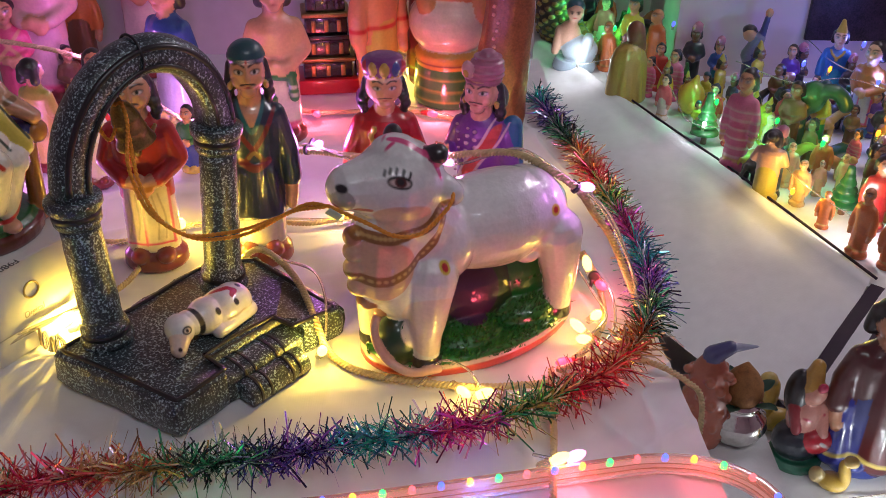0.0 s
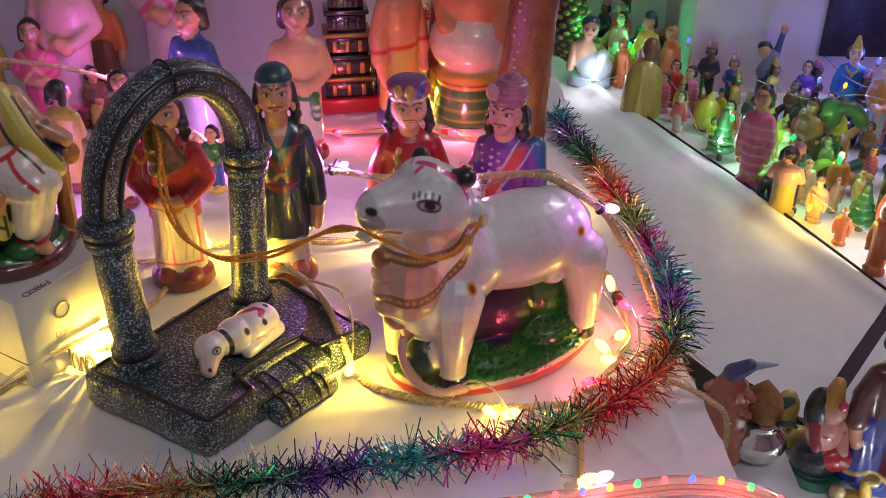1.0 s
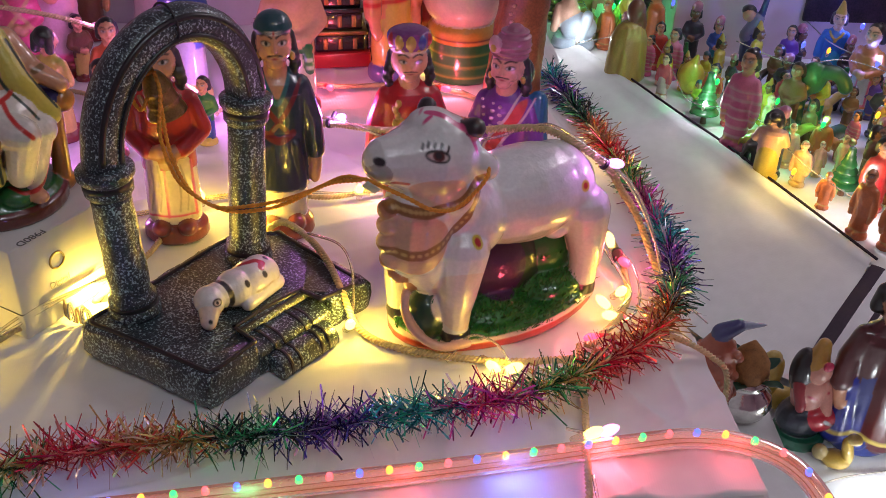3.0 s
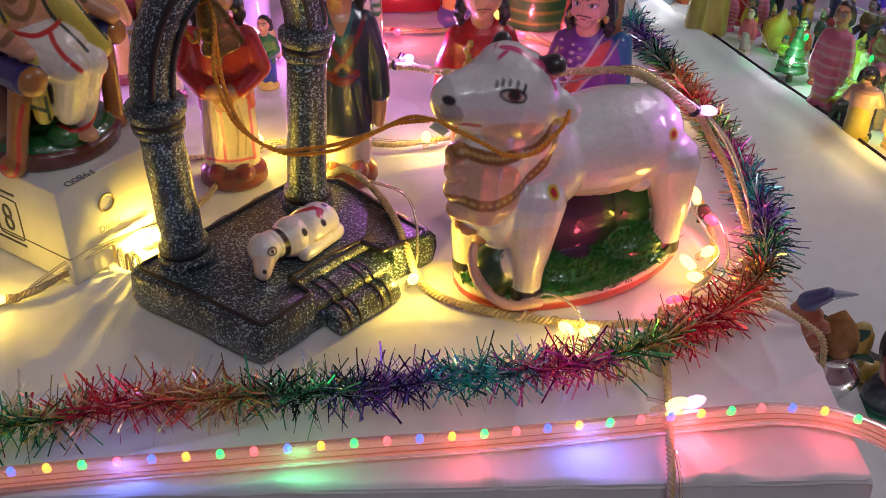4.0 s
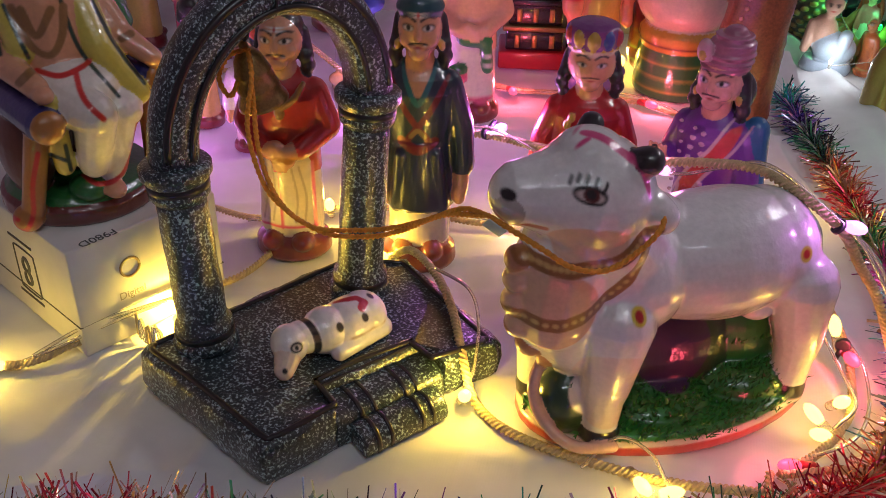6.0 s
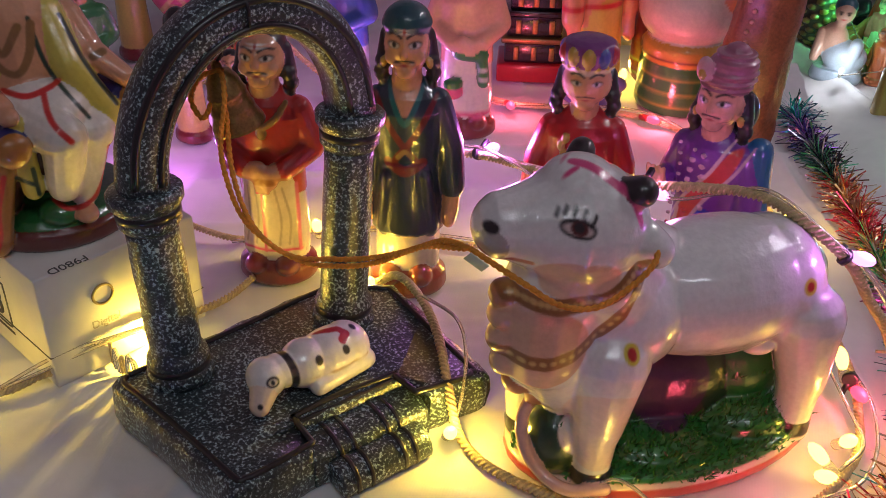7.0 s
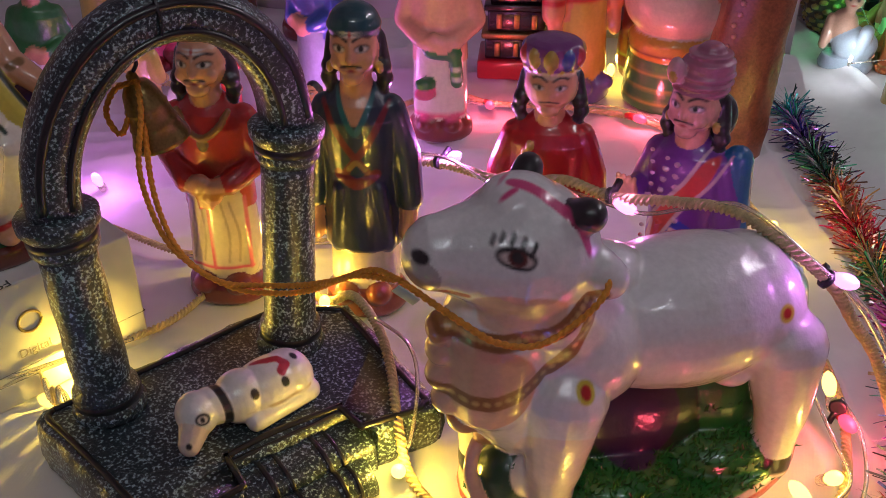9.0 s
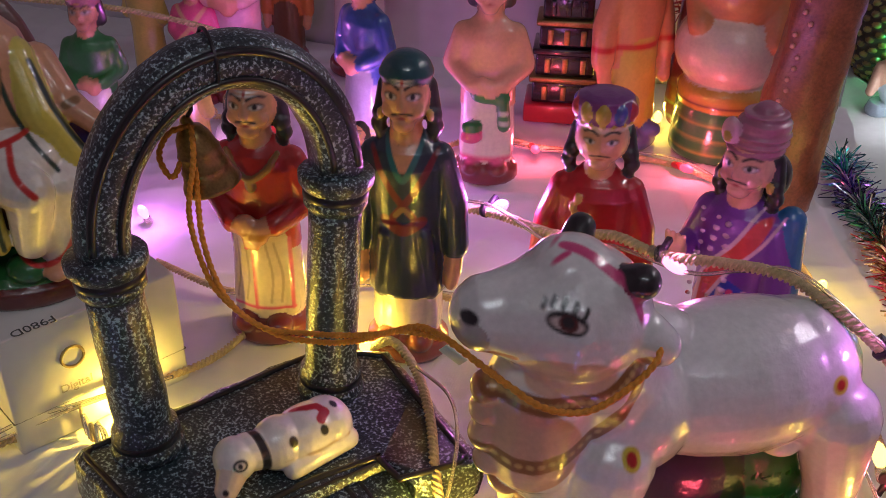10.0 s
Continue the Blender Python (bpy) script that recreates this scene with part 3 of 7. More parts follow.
# the lying calf on the base
def calf():
    f = Figure()
    W, Y, G = (0.74, 0.70, 0.66), (0.012, 0.012, 0.016), (0.56, 0.44, 0.32)
    f.ball((0.013, 0, 0.013), (0.029, 0.0165, 0.0150), W)
    f.ball((0.026, 0.0, 0.0125), (0.0165, 0.0165, 0.0145), W)
    f.ball((-0.006, 0.001, 0.0145), (0.017, 0.0150, 0.0145), W)
    f.rod((-0.014, 0.001, 0.015), (-0.027, 0.003, 0.017), 0.0110, 0.0105, W)
    f.ball((-0.034, 0.003, 0.0165), (0.0125, 0.0125, 0.0115), W)
    f.rod((-0.036, 0.001, 0.0150), (-0.046, -0.005, 0.0075), 0.0100, 0.0068, (0.70, 0.54, 0.44))
    f.rod((-0.006, -0.0120, 0.0055), (0.034, -0.0110, 0.0055), 0.0062, 0.0066, W)
    f.rod((0.0, 0.012, 0.005), (0.032, 0.011, 0.005), 0.0062, 0.0062, W)
    for k in range(28):
        t = 2 * math.pi * k / 28
        f.ball((-0.0205, 0.002 + 0.0108 * math.cos(t), 0.016 + 0.0108 * math.sin(t)), (0.0026, 0.0034, 0.0034), Y, mark=True)
    f.line([(0.006, 0.006, 0.029), (0.014, 0.001, 0.029), (0.020, -0.001, 0.028), (0.022, -0.006, 0.026), (0.017, -0.009, 0.025)], 0.0028, (0.42, 0.012, 0.03))
    f.ball((-0.004, -0.012, 0.022), (0.0030, 0.004, 0.0030), Y, mark=True)
    f.ball((0.016, -0.013, 0.021), (0.0028, 0.004, 0.0026), Y, mark=True)
    f.ball((0.030, -0.004, 0.027), (0.0024, 0.003, 0.0030), Y, mark=True)
    f.line([(-0.022, -0.0125, 0.014), (0.0, -0.0160, 0.0125), (0.032, -0.0150, 0.0125)], 0.0010, G)
    for sy in (-1, 1):
        e = (-0.037, 0.002 + sy * 0.0105, 0.0205)
        f.ball(e, (0.0044, 0.0045, 0.0032), Y, mark=True)
        f.ball((e[0] - 0.0002, e[1] + sy * 0.0008, e[2]), (0.0030, 0.0040, 0.0020), (0.62, 0.54, 0.48), mark=True)
        f.ball((e[0] - 0.0002, e[1] + sy * 0.0012, e[2]), (0.0014, 0.0040, 0.0016), Y, mark=True)
        f.ball((-0.049, -0.006 + sy * 0.0038, 0.0105), 0.0017, Y, mark=True)
    f.line([(-0.046, -0.0115, 0.0035), (-0.040, -0.0115, 0.0060)], 0.0014, (0.45, 0.02, 0.03))
    f.place("calf_figurine", "small white clay calf lying on the stone base", "figurine", pose(-0.1975, 0.6965, 0.0300, 0, 0, 59) @ Matrix.Diagonal((1.0, 1.10, 1.15, 1)), 0.0008, smooth=4)


calf()


# ---- the cow ----
def cow():
    f = Figure()
    W, K = (0.73, 0.72, 0.71), (0.012, 0.012, 0.014)
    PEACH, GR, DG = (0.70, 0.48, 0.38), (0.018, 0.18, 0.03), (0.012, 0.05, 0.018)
    # body
    f.ball((0.016, 0, 0.112), (0.078, 0.045, 0.042), W)
    f.ball((0.054, 0, 0.107), (0.035, 0.041, 0.043), W)
    f.ball((-0.050, 0, 0.112), (0.042, 0.045, 0.042), W)
    f.ball((0.02, 0, 0.092), (0.055, 0.036, 0.023), W)
    f.ball((0.040, -0.022, 0.079), (0.013, 0.012, 0.008), W)
    # neck, hump, dewlap
    f.ball((-0.035, 0.004, 0.142), (0.028, 0.022, 0.018), W)
    f.rod((-0.062, -0.002, 0.128), (-0.084, -0.012, 0.160), 0.040, 0.034, W)
    f.rod((-0.096, -0.014, 0.140), (-0.098, -0.012, 0.100), 0.030, 0.028, W)
    f.rod((-0.096, -0.012, 0.098), (-0.082, -0.010, 0.070), 0.026, 0.022, W)
    for x, y, z, r in ((-0.126, -0.014, 0.142, 0.009), (-0.127, -0.013, 0.128, 0.008), (-0.125, -0.012, 0.112, 0.010), (-0.122, -0.012, 0.095, 0.010), (-0.112, -0.010, 0.078, 0.011), (-0.098, -0.010, 0.066, 0.011)):
        f.ball((x, y, z), (r, 0.010, r), (0.42, 0.18, 0.09))
    # head
    f.ball((-0.086, -0.016, 0.180), (0.038, 0.034, 0.036), W, (0, 10, -10))
    f.rod((-0.092, -0.017, 0.182), (-0.126, -0.013, 0.185), 0.034, 0.0195, W)
    f.ball((-0.131, -0.013, 0.184), (0.0145, 0.0185, 0.0165), (0.42, 0.38, 0.36))
    f.ball((-0.088, -0.014, 0.206), (0.020, 0.020, 0.013), W)
    f.ball((-0.075, -0.030, 0.152), (0.022, 0.018, 0.020), W)
    f.rod((-0.068, -0.030, 0.203), (-0.063, -0.036, 0.206), 0.0085, 0.0090, K)
    f.rod((-0.074, 0.016, 0.198), (-0.070, 0.020, 0.204), 0.009, 0.008, K)
    f.rod((-0.058, -0.034, 0.176), (-0.051, -0.037, 0.170), 0.012, 0.011, W)
    # legs
    for x, y in ((-0.071, -0.033), (-0.092, 0.022), (0.072, -0.031), (0.076, 0.024)):
        front = x < 0
        f.rod((x + (0.006 if front else -0.004), y + 0.002, 0.095), (x + 0.001, y - 0.001, 0.048), 0.0235, 0.0155, W)
        f.rod((x, y - 0.001, 0.052), (x - 0.001, y - 0.002, 0.022), 0.0150, 0.0122, W)
        f.rod((x - 0.001, y - 0.002, 0.018), (x - 0.002, y - 0.004, 0.013), 0.0130, 0.0125, K)
    f.rod((0.088, 0.0, 0.120), (0.094, 0.004, 0.050), 0.006, 0.006, W)
    # green ground with a mound between the legs, its shaded hollow painted dark
    f.turned([(0.0, 1.0), (0.004, 1.03), (0.009, 1.03), (0.012, 1.0)], (0.50, 0.05, 0.03), (-0.002, 0.002), 0.106, 0.062)
    f.turned([(0.011, 1.0), (0.015, 0.985), (0.0165, 0.93)], GR, (-0.002, 0.002), 0.105, 0.061)
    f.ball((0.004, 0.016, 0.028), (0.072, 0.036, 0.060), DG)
    f.ball((0.048, 0.006, 0.040), (0.032, 0.028, 0.045), GR)
    f.ball((-0.066, 0.030, 0.030), (0.034, 0.026, 0.034), GR)
    f.ball((0.046, -0.014, 0.018), (0.036, 0.030, 0.016), GR)
    f.ball((-0.020, -0.012, 0.016), (0.040, 0.034, 0.012), GR)
    f.turned([(0.0095, 1.0), (0.0125, 1.0)], (0.70, 0.55, 0.50), (-0.002, 0.002), 0.114, 0.068, mark=True)
    # purple-black shade of the hollow under the belly, put into the paint
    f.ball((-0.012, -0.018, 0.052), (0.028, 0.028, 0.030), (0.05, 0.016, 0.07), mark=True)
    # brushwork: blush, harness, spots, eye
    f.ball((-0.100, -0.044, 0.163), (0.026, 0.02, 0.013), (0.66, 0.44, 0.32), mark=True)
    # warm LED light on the white chest, put into the paint
    f.ball((-0.115, -0.04, 0.115), (0.03, 0.05, 0.03), (0.62, 0.38, 0.26), mark=True)
    rim, _ = smooth_line([(-0.070, -0.052, 0.014), (-0.094, -0.046, 0.016), (-0.108, -0.030, 0.026), (-0.112, -0.018, 0.044), (-0.102, -0.008, 0.058), (-0.088, -0.004, 0.064)], 24)
    f.line([tuple(p) for p in rim], 0.0042, (0.62, 0.36, 0.30), mark=False)
    # dark ball standing in for the shaded hollow behind the rim
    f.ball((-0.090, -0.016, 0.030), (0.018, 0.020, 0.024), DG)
    # the same warm light tinted onto the foreleg
    f.ball((-0.073, -0.05, 0.055), (0.03, 0.03, 0.03), (0.72, 0.60, 0.54), mark=True)
    band = (0.26, 0.11, 0.025)
    for pts in ([(-0.058, -0.050, 0.166), (-0.064, -0.050, 0.146), (-0.074, -0.048, 0.128), (-0.090, -0.044, 0.114), (-0.112, -0.036, 0.106), (-0.132, -0.022, 0.108)],
                [(-0.062, -0.050, 0.164), (-0.082, -0.050, 0.150), (-0.104, -0.044, 0.146), (-0.128, -0.026, 0.148)]):
        line, _ = smooth_line(pts, 60)
        for p in line:
            f.ball(tuple(p), (0.0048, 0.024, 0.0048), band, mark=True)
        for p in line[1:-1:3]:
            f.ball(tuple(p), (0.0017, 0.026, 0.0017), (0.55, 0.36, 0.12), mark=True)
    for x, y, z in ((-0.0620, -0.048, 0.110), (0.058, -0.043, 0.124), (-0.112, -0.036, 0.212)):
        f.ball((x, y, z), (0.0052, 0.02, 0.0052), (0.62, 0.50, 0.05), mark=True)
        f.ball((x, y, z), (0.0030, 0.02, 0.0030), (0.42, 0.01, 0.01), mark=True)
    e = (-0.101, -0.046, 0.195)
    f.ball(e, (0.0090, 0.018, 0.0050), K, (0, 8, 0), mark=True)
    f.ball((e[0], e[1], e[2] - 0.0004), (0.0070, 0.018, 0.0029), (0.62, 0.50, 0.47), (0, 8, 0), mark=True)
    f.ball((e[0] + 0.0006, e[1], e[2]), (0.0040, 0.019, 0.0036), (0.10, 0.012, 0.010), mark=True)
    f.ball((e[0] + 0.0006, e[1], e[2] + 0.0006), (0.0024, 0.020, 0.0026), K, mark=True)
    for k in range(5):
        for q in range(4):
            f.ball((e[0] - 0.0088 + 0.0040 * k + 0.0007 * q, e[1], e[2] + 0.0060 - 0.0005 * (k - 1.5) ** 2 + 0.0010 * q), (0.0009, 0.020, 0.0010), K, mark=True)
    f.ball((-0.141, -0.026, 0.192), (0.0050, 0.007, 0.0034), K, mark=True)
    f.line([(-0.146, -0.016, 0.176), (-0.120, -0.033, 0.172)], 0.0018, (0.35, 0.05, 0.05))
    pk = (0.62, 0.06, 0.20)
    f.line([(-0.094, -0.016, 0.220), (-0.080, -0.028, 0.214), (-0.066, -0.040, 0.200), (-0.062, -0.046, 0.188)], 0.0032, pk)
    f.line([(-0.112, -0.016, 0.214), (-0.100, -0.014, 0.219), (-0.090, -0.004, 0.220)], 0.0022, pk)
    f.line([(-0.104, -0.024, 0.214), (-0.094, -0.022, 0.218)], 0.0018, pk)
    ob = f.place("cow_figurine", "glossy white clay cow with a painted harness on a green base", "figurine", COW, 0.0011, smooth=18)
    # moulded grass on the near side of the ground, part of the same casting
    bm = bmesh.new()
    bm.from_mesh(ob.data)
    layer = bm.verts.layers.float_color["paint"]
    rnd = random.Random(5)
    from_top = bm.copy()
    tree_z = {}
    for v in from_top.verts:
        if v.co.z < 0.05:
            key = (round(v.co.x / 0.004), round(v.co.y / 0.004))
            if v[from_top.verts.layers.float_color["paint"]][1] > 0.09 and v[from_top.verts.layers.float_color["paint"]][0] < 0.1:
                tree_z[key] = max(tree_z.get(key, 0), v.co.z)
    from_top.free()
    for k in range(5200):
        x, y = rnd.uniform(-0.11, 0.10), rnd.uniform(-0.062, 0.02)
        z = tree_z.get((round(x / 0.004), round(y / 0.004)))
        if z is None:
            continue
        a = rnd.uniform(0, 6.28)
        w = Vector((math.cos(a), math.sin(a), 0)) * rnd.uniform(0.0005, 0.0010)
        tip = Vector((x + rnd.uniform(-0.004, 0.004), y + rnd.uniform(-0.005, 0.002), z + rnd.uniform(0.0015, 0.0050)))
        g = rnd.uniform(0.06, 0.22)
        vs = [bm.verts.new(q) for q in (Vector((x, y, z - 0.001)) - w, Vector((x, y, z - 0.001)) + w, tip)]
        for v in vs:
            v[layer] = (0.16 * g, g, 0.10 * g, 1)
        bm.faces.new(vs).smooth = True
    bm.to_mesh(ob.data)
    bm.free()


COW = pose(0.028, 0.747, 0.0, 0, 0, 33)
cow()


# ---- dolls on the table ----
def doll(h, skirt, shirt, base=MAROON, skin=SKIN, wide=1.0, hair=True, hat=None, arms="folded", belt=None, stripe=None, collar=None, sash=None, moustache=False, trim=None, curls=False, earrings=False, tilak=None, coat=None, big=1.0):
    """A standing clay doll, 0.22 high before it is scaled to h; it faces the -y side."""
    f = Figure()
    f.turned([(0.0, 0.031), (0.004, 0.0335), (0.014, 0.0325), (0.020, 0.027)], base, (0, -0.002), wide, 0.85)
    for x in (-0.013, 0.013):
        f.ball((x, -0.022, 0.018), (0.010, 0.012, 0.008), base)
    f.turned([(0.016, 0.0255), (0.030, 0.0275), (0.060, 0.0270), (0.090, 0.0260), (0.108, 0.0245)], skirt, (0, 0), wide, 0.80)
    # broad soft folds of the skirt
    for x0, x1, r in ((-0.015, -0.018, 0.0085), (0.000, 0.002, 0.0095), (0.014, 0.018, 0.0085)):
        f.rod((x0, -0.0100 + abs(x0) * 0.15, 0.098), (x1, -0.0118 + abs(x1) * 0.18, 0.028), r * 0.85, r, skirt)
    if coat:
        f.turned([(0.052, 0.0300), (0.054, 0.0312), (0.075, 0.0298), (0.108, 0.0262)], coat, (0, 0), wide, 0.82)
        for x in (-0.018, -0.006, 0.008, 0.020):
            f.rod((x * 0.8, -0.0165, 0.098), (x, -0.0180 + abs(x) * 0.25, 0.056), 0.0058, 0.0072, coat)
    f.turned([(0.080, 0.0275), (0.100, 0.0270), (0.125, 0.0300), (0.146, 0.0310), (0.156, 0.0255), (0.164, 0.0160), (0.170, 0.0110)], shirt, (0, 0), wide, 0.70)
    for sx in (-1, 1):
        f.rod((sx * 0.024 * wide, 0, 0.149), (sx * 0.034 * wide, 0.0, 0.120), 0.0115, 0.0112, shirt)
        if arms in ("folded", "clasped"):
            f.rod((sx * 0.034 * wide, 0.0, 0.118), (sx * 0.016, -0.022, 0.106), 0.0105, 0.0088, shirt)
            f.rod((sx * 0.016, -0.022, 0.106), (sx * 0.005, -0.027, 0.104), 0.0078, 0.0070, skin)
            f.ball((sx * 0.004, -0.0275, 0.103 - 0.004 * sx), (0.0085, 0.0065, 0.0085), skin)
            if arms == "clasped":
                for k in range(3):
                    f.rod((sx * 0.003 + 0.0025 * (k - 1), -0.030, 0.101 - 0.002 * sx), (0.004 * (k - 1), -0.031, 0.090), 0.0026, 0.0020, skin)
        elif arms == "raised" and sx < 0:
            f.rod((sx * 0.034 * wide, 0.0, 0.120), (sx * 0.031, -0.026, 0.122), 0.0108, 0.0088, shirt)
            f.ball((sx * 0.031, -0.034, 0.126), (0.0085, 0.0070, 0.0115), skin)
            for k in range(4):
                f.rod((sx * (0.025 + 0.004 * k), -0.036, 0.130), (sx * (0.024 + 0.0046 * k), -0.037, 0.139), 0.0024, 0.0019, skin)
        else:
            f.rod((sx * 0.034 * wide, 0.0, 0.120), (sx * 0.037 * wide, -0.004, 0.088), 0.0115, 0.0108, shirt)
            f.rod((sx * 0.037 * wide, -0.005, 0.084), (sx * 0.036 * wide, -0.008, 0.068), 0.0072, 0.0068, skin)
            f.ball((sx * 0.035 * wide, -0.010, 0.064), (0.0062, 0.0066, 0.0090), skin)
    f.rod((0, -0.001, 0.158), (0, -0.003, 0.180), 0.0122, 0.0115, skin)
    f.ball((0, -0.004, 0.1925), (0.0172 * big, 0.0178 * big, 0.0205), skin)
    f.rod((0, -0.0205, 0.1985), (0, -0.0225, 0.1895), 0.0018, 0.0031, skin)
    f.ball((0, -0.0150, 0.177), (0.0085, 0.0075, 0.0062), skin)
    for sx in (-1, 1):
        f.ball((sx * 0.0095, -0.0145, 0.1865), (0.0062, 0.0055, 0.0058), skin)
        f.ball((sx * 0.0052, -0.0185, 0.1822), (0.0045, 0.0030, 0.0018), skin)
    if hair and curls:
        f.ball((0, 0.004, 0.198), (0.0182 * big, 0.0180, 0.0190), HAIR)
        for sx in (-1, 1):
            f.rod((sx * 0.0155 * big, 0.005, 0.196), (sx * 0.0180 * big, 0.004, 0.180), 0.0060, 0.0066, HAIR)
            for z, o, r in ((0.178, 0.0190, 0.0068), (0.1705, 0.0205, 0.0064), (0.1645, 0.0190, 0.0050)):
                f.ball((sx * o * big, 0.001, z), r, HAIR)
    elif hair:
        f.ball((0, 0.004, 0.199), (0.0190, 0.0180, 0.0195), HAIR)
        for sx in (-1, 1):
            f.rod((sx * 0.0140, 0.009, 0.200), (sx * 0.0155, 0.011, 0.178), 0.0080, 0.0085, HAIR)
    if earrings:
        for sx in (-1, 1):
            f.ball((sx * 0.0178 * big, -0.006, 0.1800), (0.0026, 0.0030, 0.0040), GOLD)
    if hat == "cap":
        f.ball((0, 0.001, 0.206), (0.0188, 0.0198, 0.0142), TEAL)
        f.turned([(0.2035, 0.0180), (0.2055, 0.0196), (0.2080, 0.0192)], TEAL, (0, 0.0005))
    elif hat == "crown":
        f.turned([(0.203, 0.0195), (0.207, 0.0212), (0.219, 0.0220), (0.224, 0.0205), (0.2265, 0.014), (0.228, 0.004)], (0.20, 0.04, 0.20), (0, 0))
        for k in range(10):
            a = 2 * math.pi * k / 10 - math.pi / 2
            f.ball((0.0200 * math.cos(a), 0.0200 * math.sin(a), 0.2155), (0.0055, 0.0055, 0.0078), (GOLD, (0.04, 0.05, 0.32), (0.45, 0.03, 0.05))[k % 3])
        f.turned([(0.2020, 0.030), (0.2065, 0.030)], (0.66, 0.48, 0.36), mark=True)
        for k in range(16):
            a = 2 * math.pi * k / 16
            f.ball((0.0212 * math.cos(a), 0.0212 * math.sin(a), 0.2065), 0.0020, GOLD)
    elif hat == "turban":
        for k in range(5):
            z = 0.2045 + 0.0058 * k
            f.turned([(z - 0.0030, 0.0185), (z, (0.0208, 0.0218, 0.0216, 0.0190, 0.0140)[k]), (z + 0.0032, 0.0165)], (0.44, 0.15, 0.24), (0.001 * k, 0.001))
        f.ball((0.004, 0.002, 0.2315), (0.0095, 0.0095, 0.0060), (0.44, 0.15, 0.24))
        f.ball((-0.011, -0.0185, 0.219), (0.0068, 0.0050, 0.0100), (0.62, 0.34, 0.40))
        f.ball((-0.011, -0.0225, 0.216), (0.0030, 0.0030, 0.0045), GOLD)
    elif hat == "bun":
        f.ball((0, 0.018, 0.205), 0.012, HAIR)
    elif hat == "cone":
        f.rod((0, 0, 0.208), (0, 0.002, 0.236), 0.015, 0.006, GOLD)
    if belt:
        f.turned([(0.097, 0.060), (0.103, 0.060)], belt, mark=True)
    if collar:
        beads, _ = smooth_line([(-0.019, -0.0135, 0.160), (-0.012, -0.0205, 0.149), (0, -0.0225, 0.1415), (0.012, -0.0205, 0.149), (0.019, -0.0135, 0.160)], 22)
        for p in beads:
            f.ball(tuple(p), 0.0024, collar)
        f.ball((0, -0.0225, 0.1365), (0.0038, 0.0025, 0.0050), collar)
    if sash:
        f.stroke([(-0.026, 0.162), (0.0, 0.130), (0.026, 0.102)], 0.0034, sash)
        f.stroke([(0.026, 0.162), (0.0, 0.130), (-0.026, 0.102)], 0.0034, sash)
    if stripe:
        for x in (-0.004, 0.022):
            f.stroke([(x, 0.090), (x * 1.05, 0.030)], 0.0013, stripe)
        f.stroke([(-0.024, 0.031), (0.024, 0.031)], 0.0013, stripe)
    if trim:
        f.turned([(0.024, 0.06), (0.029, 0.06)], trim, mark=True)
    # brush strokes of the face: brows, eyes, moustache, lips
    for sx in (-1, 1):
        for k in range(9):
            f.ball((sx * (0.0024 + 0.0013 * k), -0.016, 0.2010 + 0.0022 * math.sin(k * 0.36)), (0.0010, 0.010, 0.0010 - 0.00005 * k), HAIR, mark=True)
        f.ball((sx * 0.0078, -0.016, 0.1962), (0.0052, 0.010, 0.0027), HAIR, mark=True)
        f.ball((sx * 0.0078, -0.016, 0.1958), (0.0042, 0.011, 0.0019), (0.72, 0.64, 0.58), mark=True)
        f.ball((sx * 0.0076, -0.016, 0.1962), (0.0018, 0.012, 0.0020), HAIR, mark=True)
        if moustache:
            for k in range(8):
                f.ball((sx * 0.0010 * k, -0.016, 0.1856 - 0.00016 * k), (0.0009, 0.010, 0.0010 - 0.00006 * k), HAIR, mark=True)
    f.ball((0, -0.016, 0.1820), (0.0034, 0.010, 0.0010), (0.40, 0.05, 0.05), mark=True)
    if tilak:
        for dz in (0.0, 0.0022):
            f.ball((0, -0.016, 0.2035 + dz), (0.0055, 0.010, 0.0006), tilak, mark=True)
        f.ball((0, -0.016, 0.2045), (0.0010, 0.010, 0.0022), (0.45, 0.02, 0.02), mark=True)
    return f


def stand(f, h, label, x, y, turn, name="clay_doll", voxel=0.0011, group="clay dolls on the table", z=0.0, lean=0.0, stretch=1.0):
    s = h / 0.22
    return f.place(name, label, "doll", pose(x, y, z, 0, lean, turn) @ Matrix.Diagonal((s * stretch, s * stretch, s, 1)), voxel, group)


f = doll(0.22, IVORY, (0.50, 0.026, 0.020), arms="clasped", belt=(0.42, 0.16, 0.03), collar=(0.34, 0.20, 0.07), stripe=PINK_P, moustache=True, curls=True, tilak=WHITE_P)
for x in (-0.017, -0.010, 0.006, 0.012):
    f.stroke([(x, 0.088), (x * 1.15 + 0.003, 0.060), (x * 1.25, 0.036)], 0.0007, (0.46, 0.36, 0.28))
stand(f, 0.211, "clay doll with red tunic and ivory dhoti", -0.290, 0.857, 8)
f = doll(0.22, IVORY, (0.012, 0.030, 0.055), arms="down", hat="cap", base=(0.30, 0.06, 0.02), coat=(0.010, 0.020, 0.060), moustache=True, curls=True, earrings=True, tilak=WHITE_P)
f.stroke([(-0.010, 0.168), (-0.005, 0.156), (0, 0.149), (0.005, 0.156), (0.010, 0.168)], 0.0042, SKIN)
f.stroke([(0, 0.166), (0, 0.154)], 0.0050, SKIN)
f.stroke([(-0.015, 0.168), (-0.008, 0.152), (0, 0.140), (0.008, 0.152), (0.015, 0.168)], 0.0024, (0.02, 0.14, 0.16))
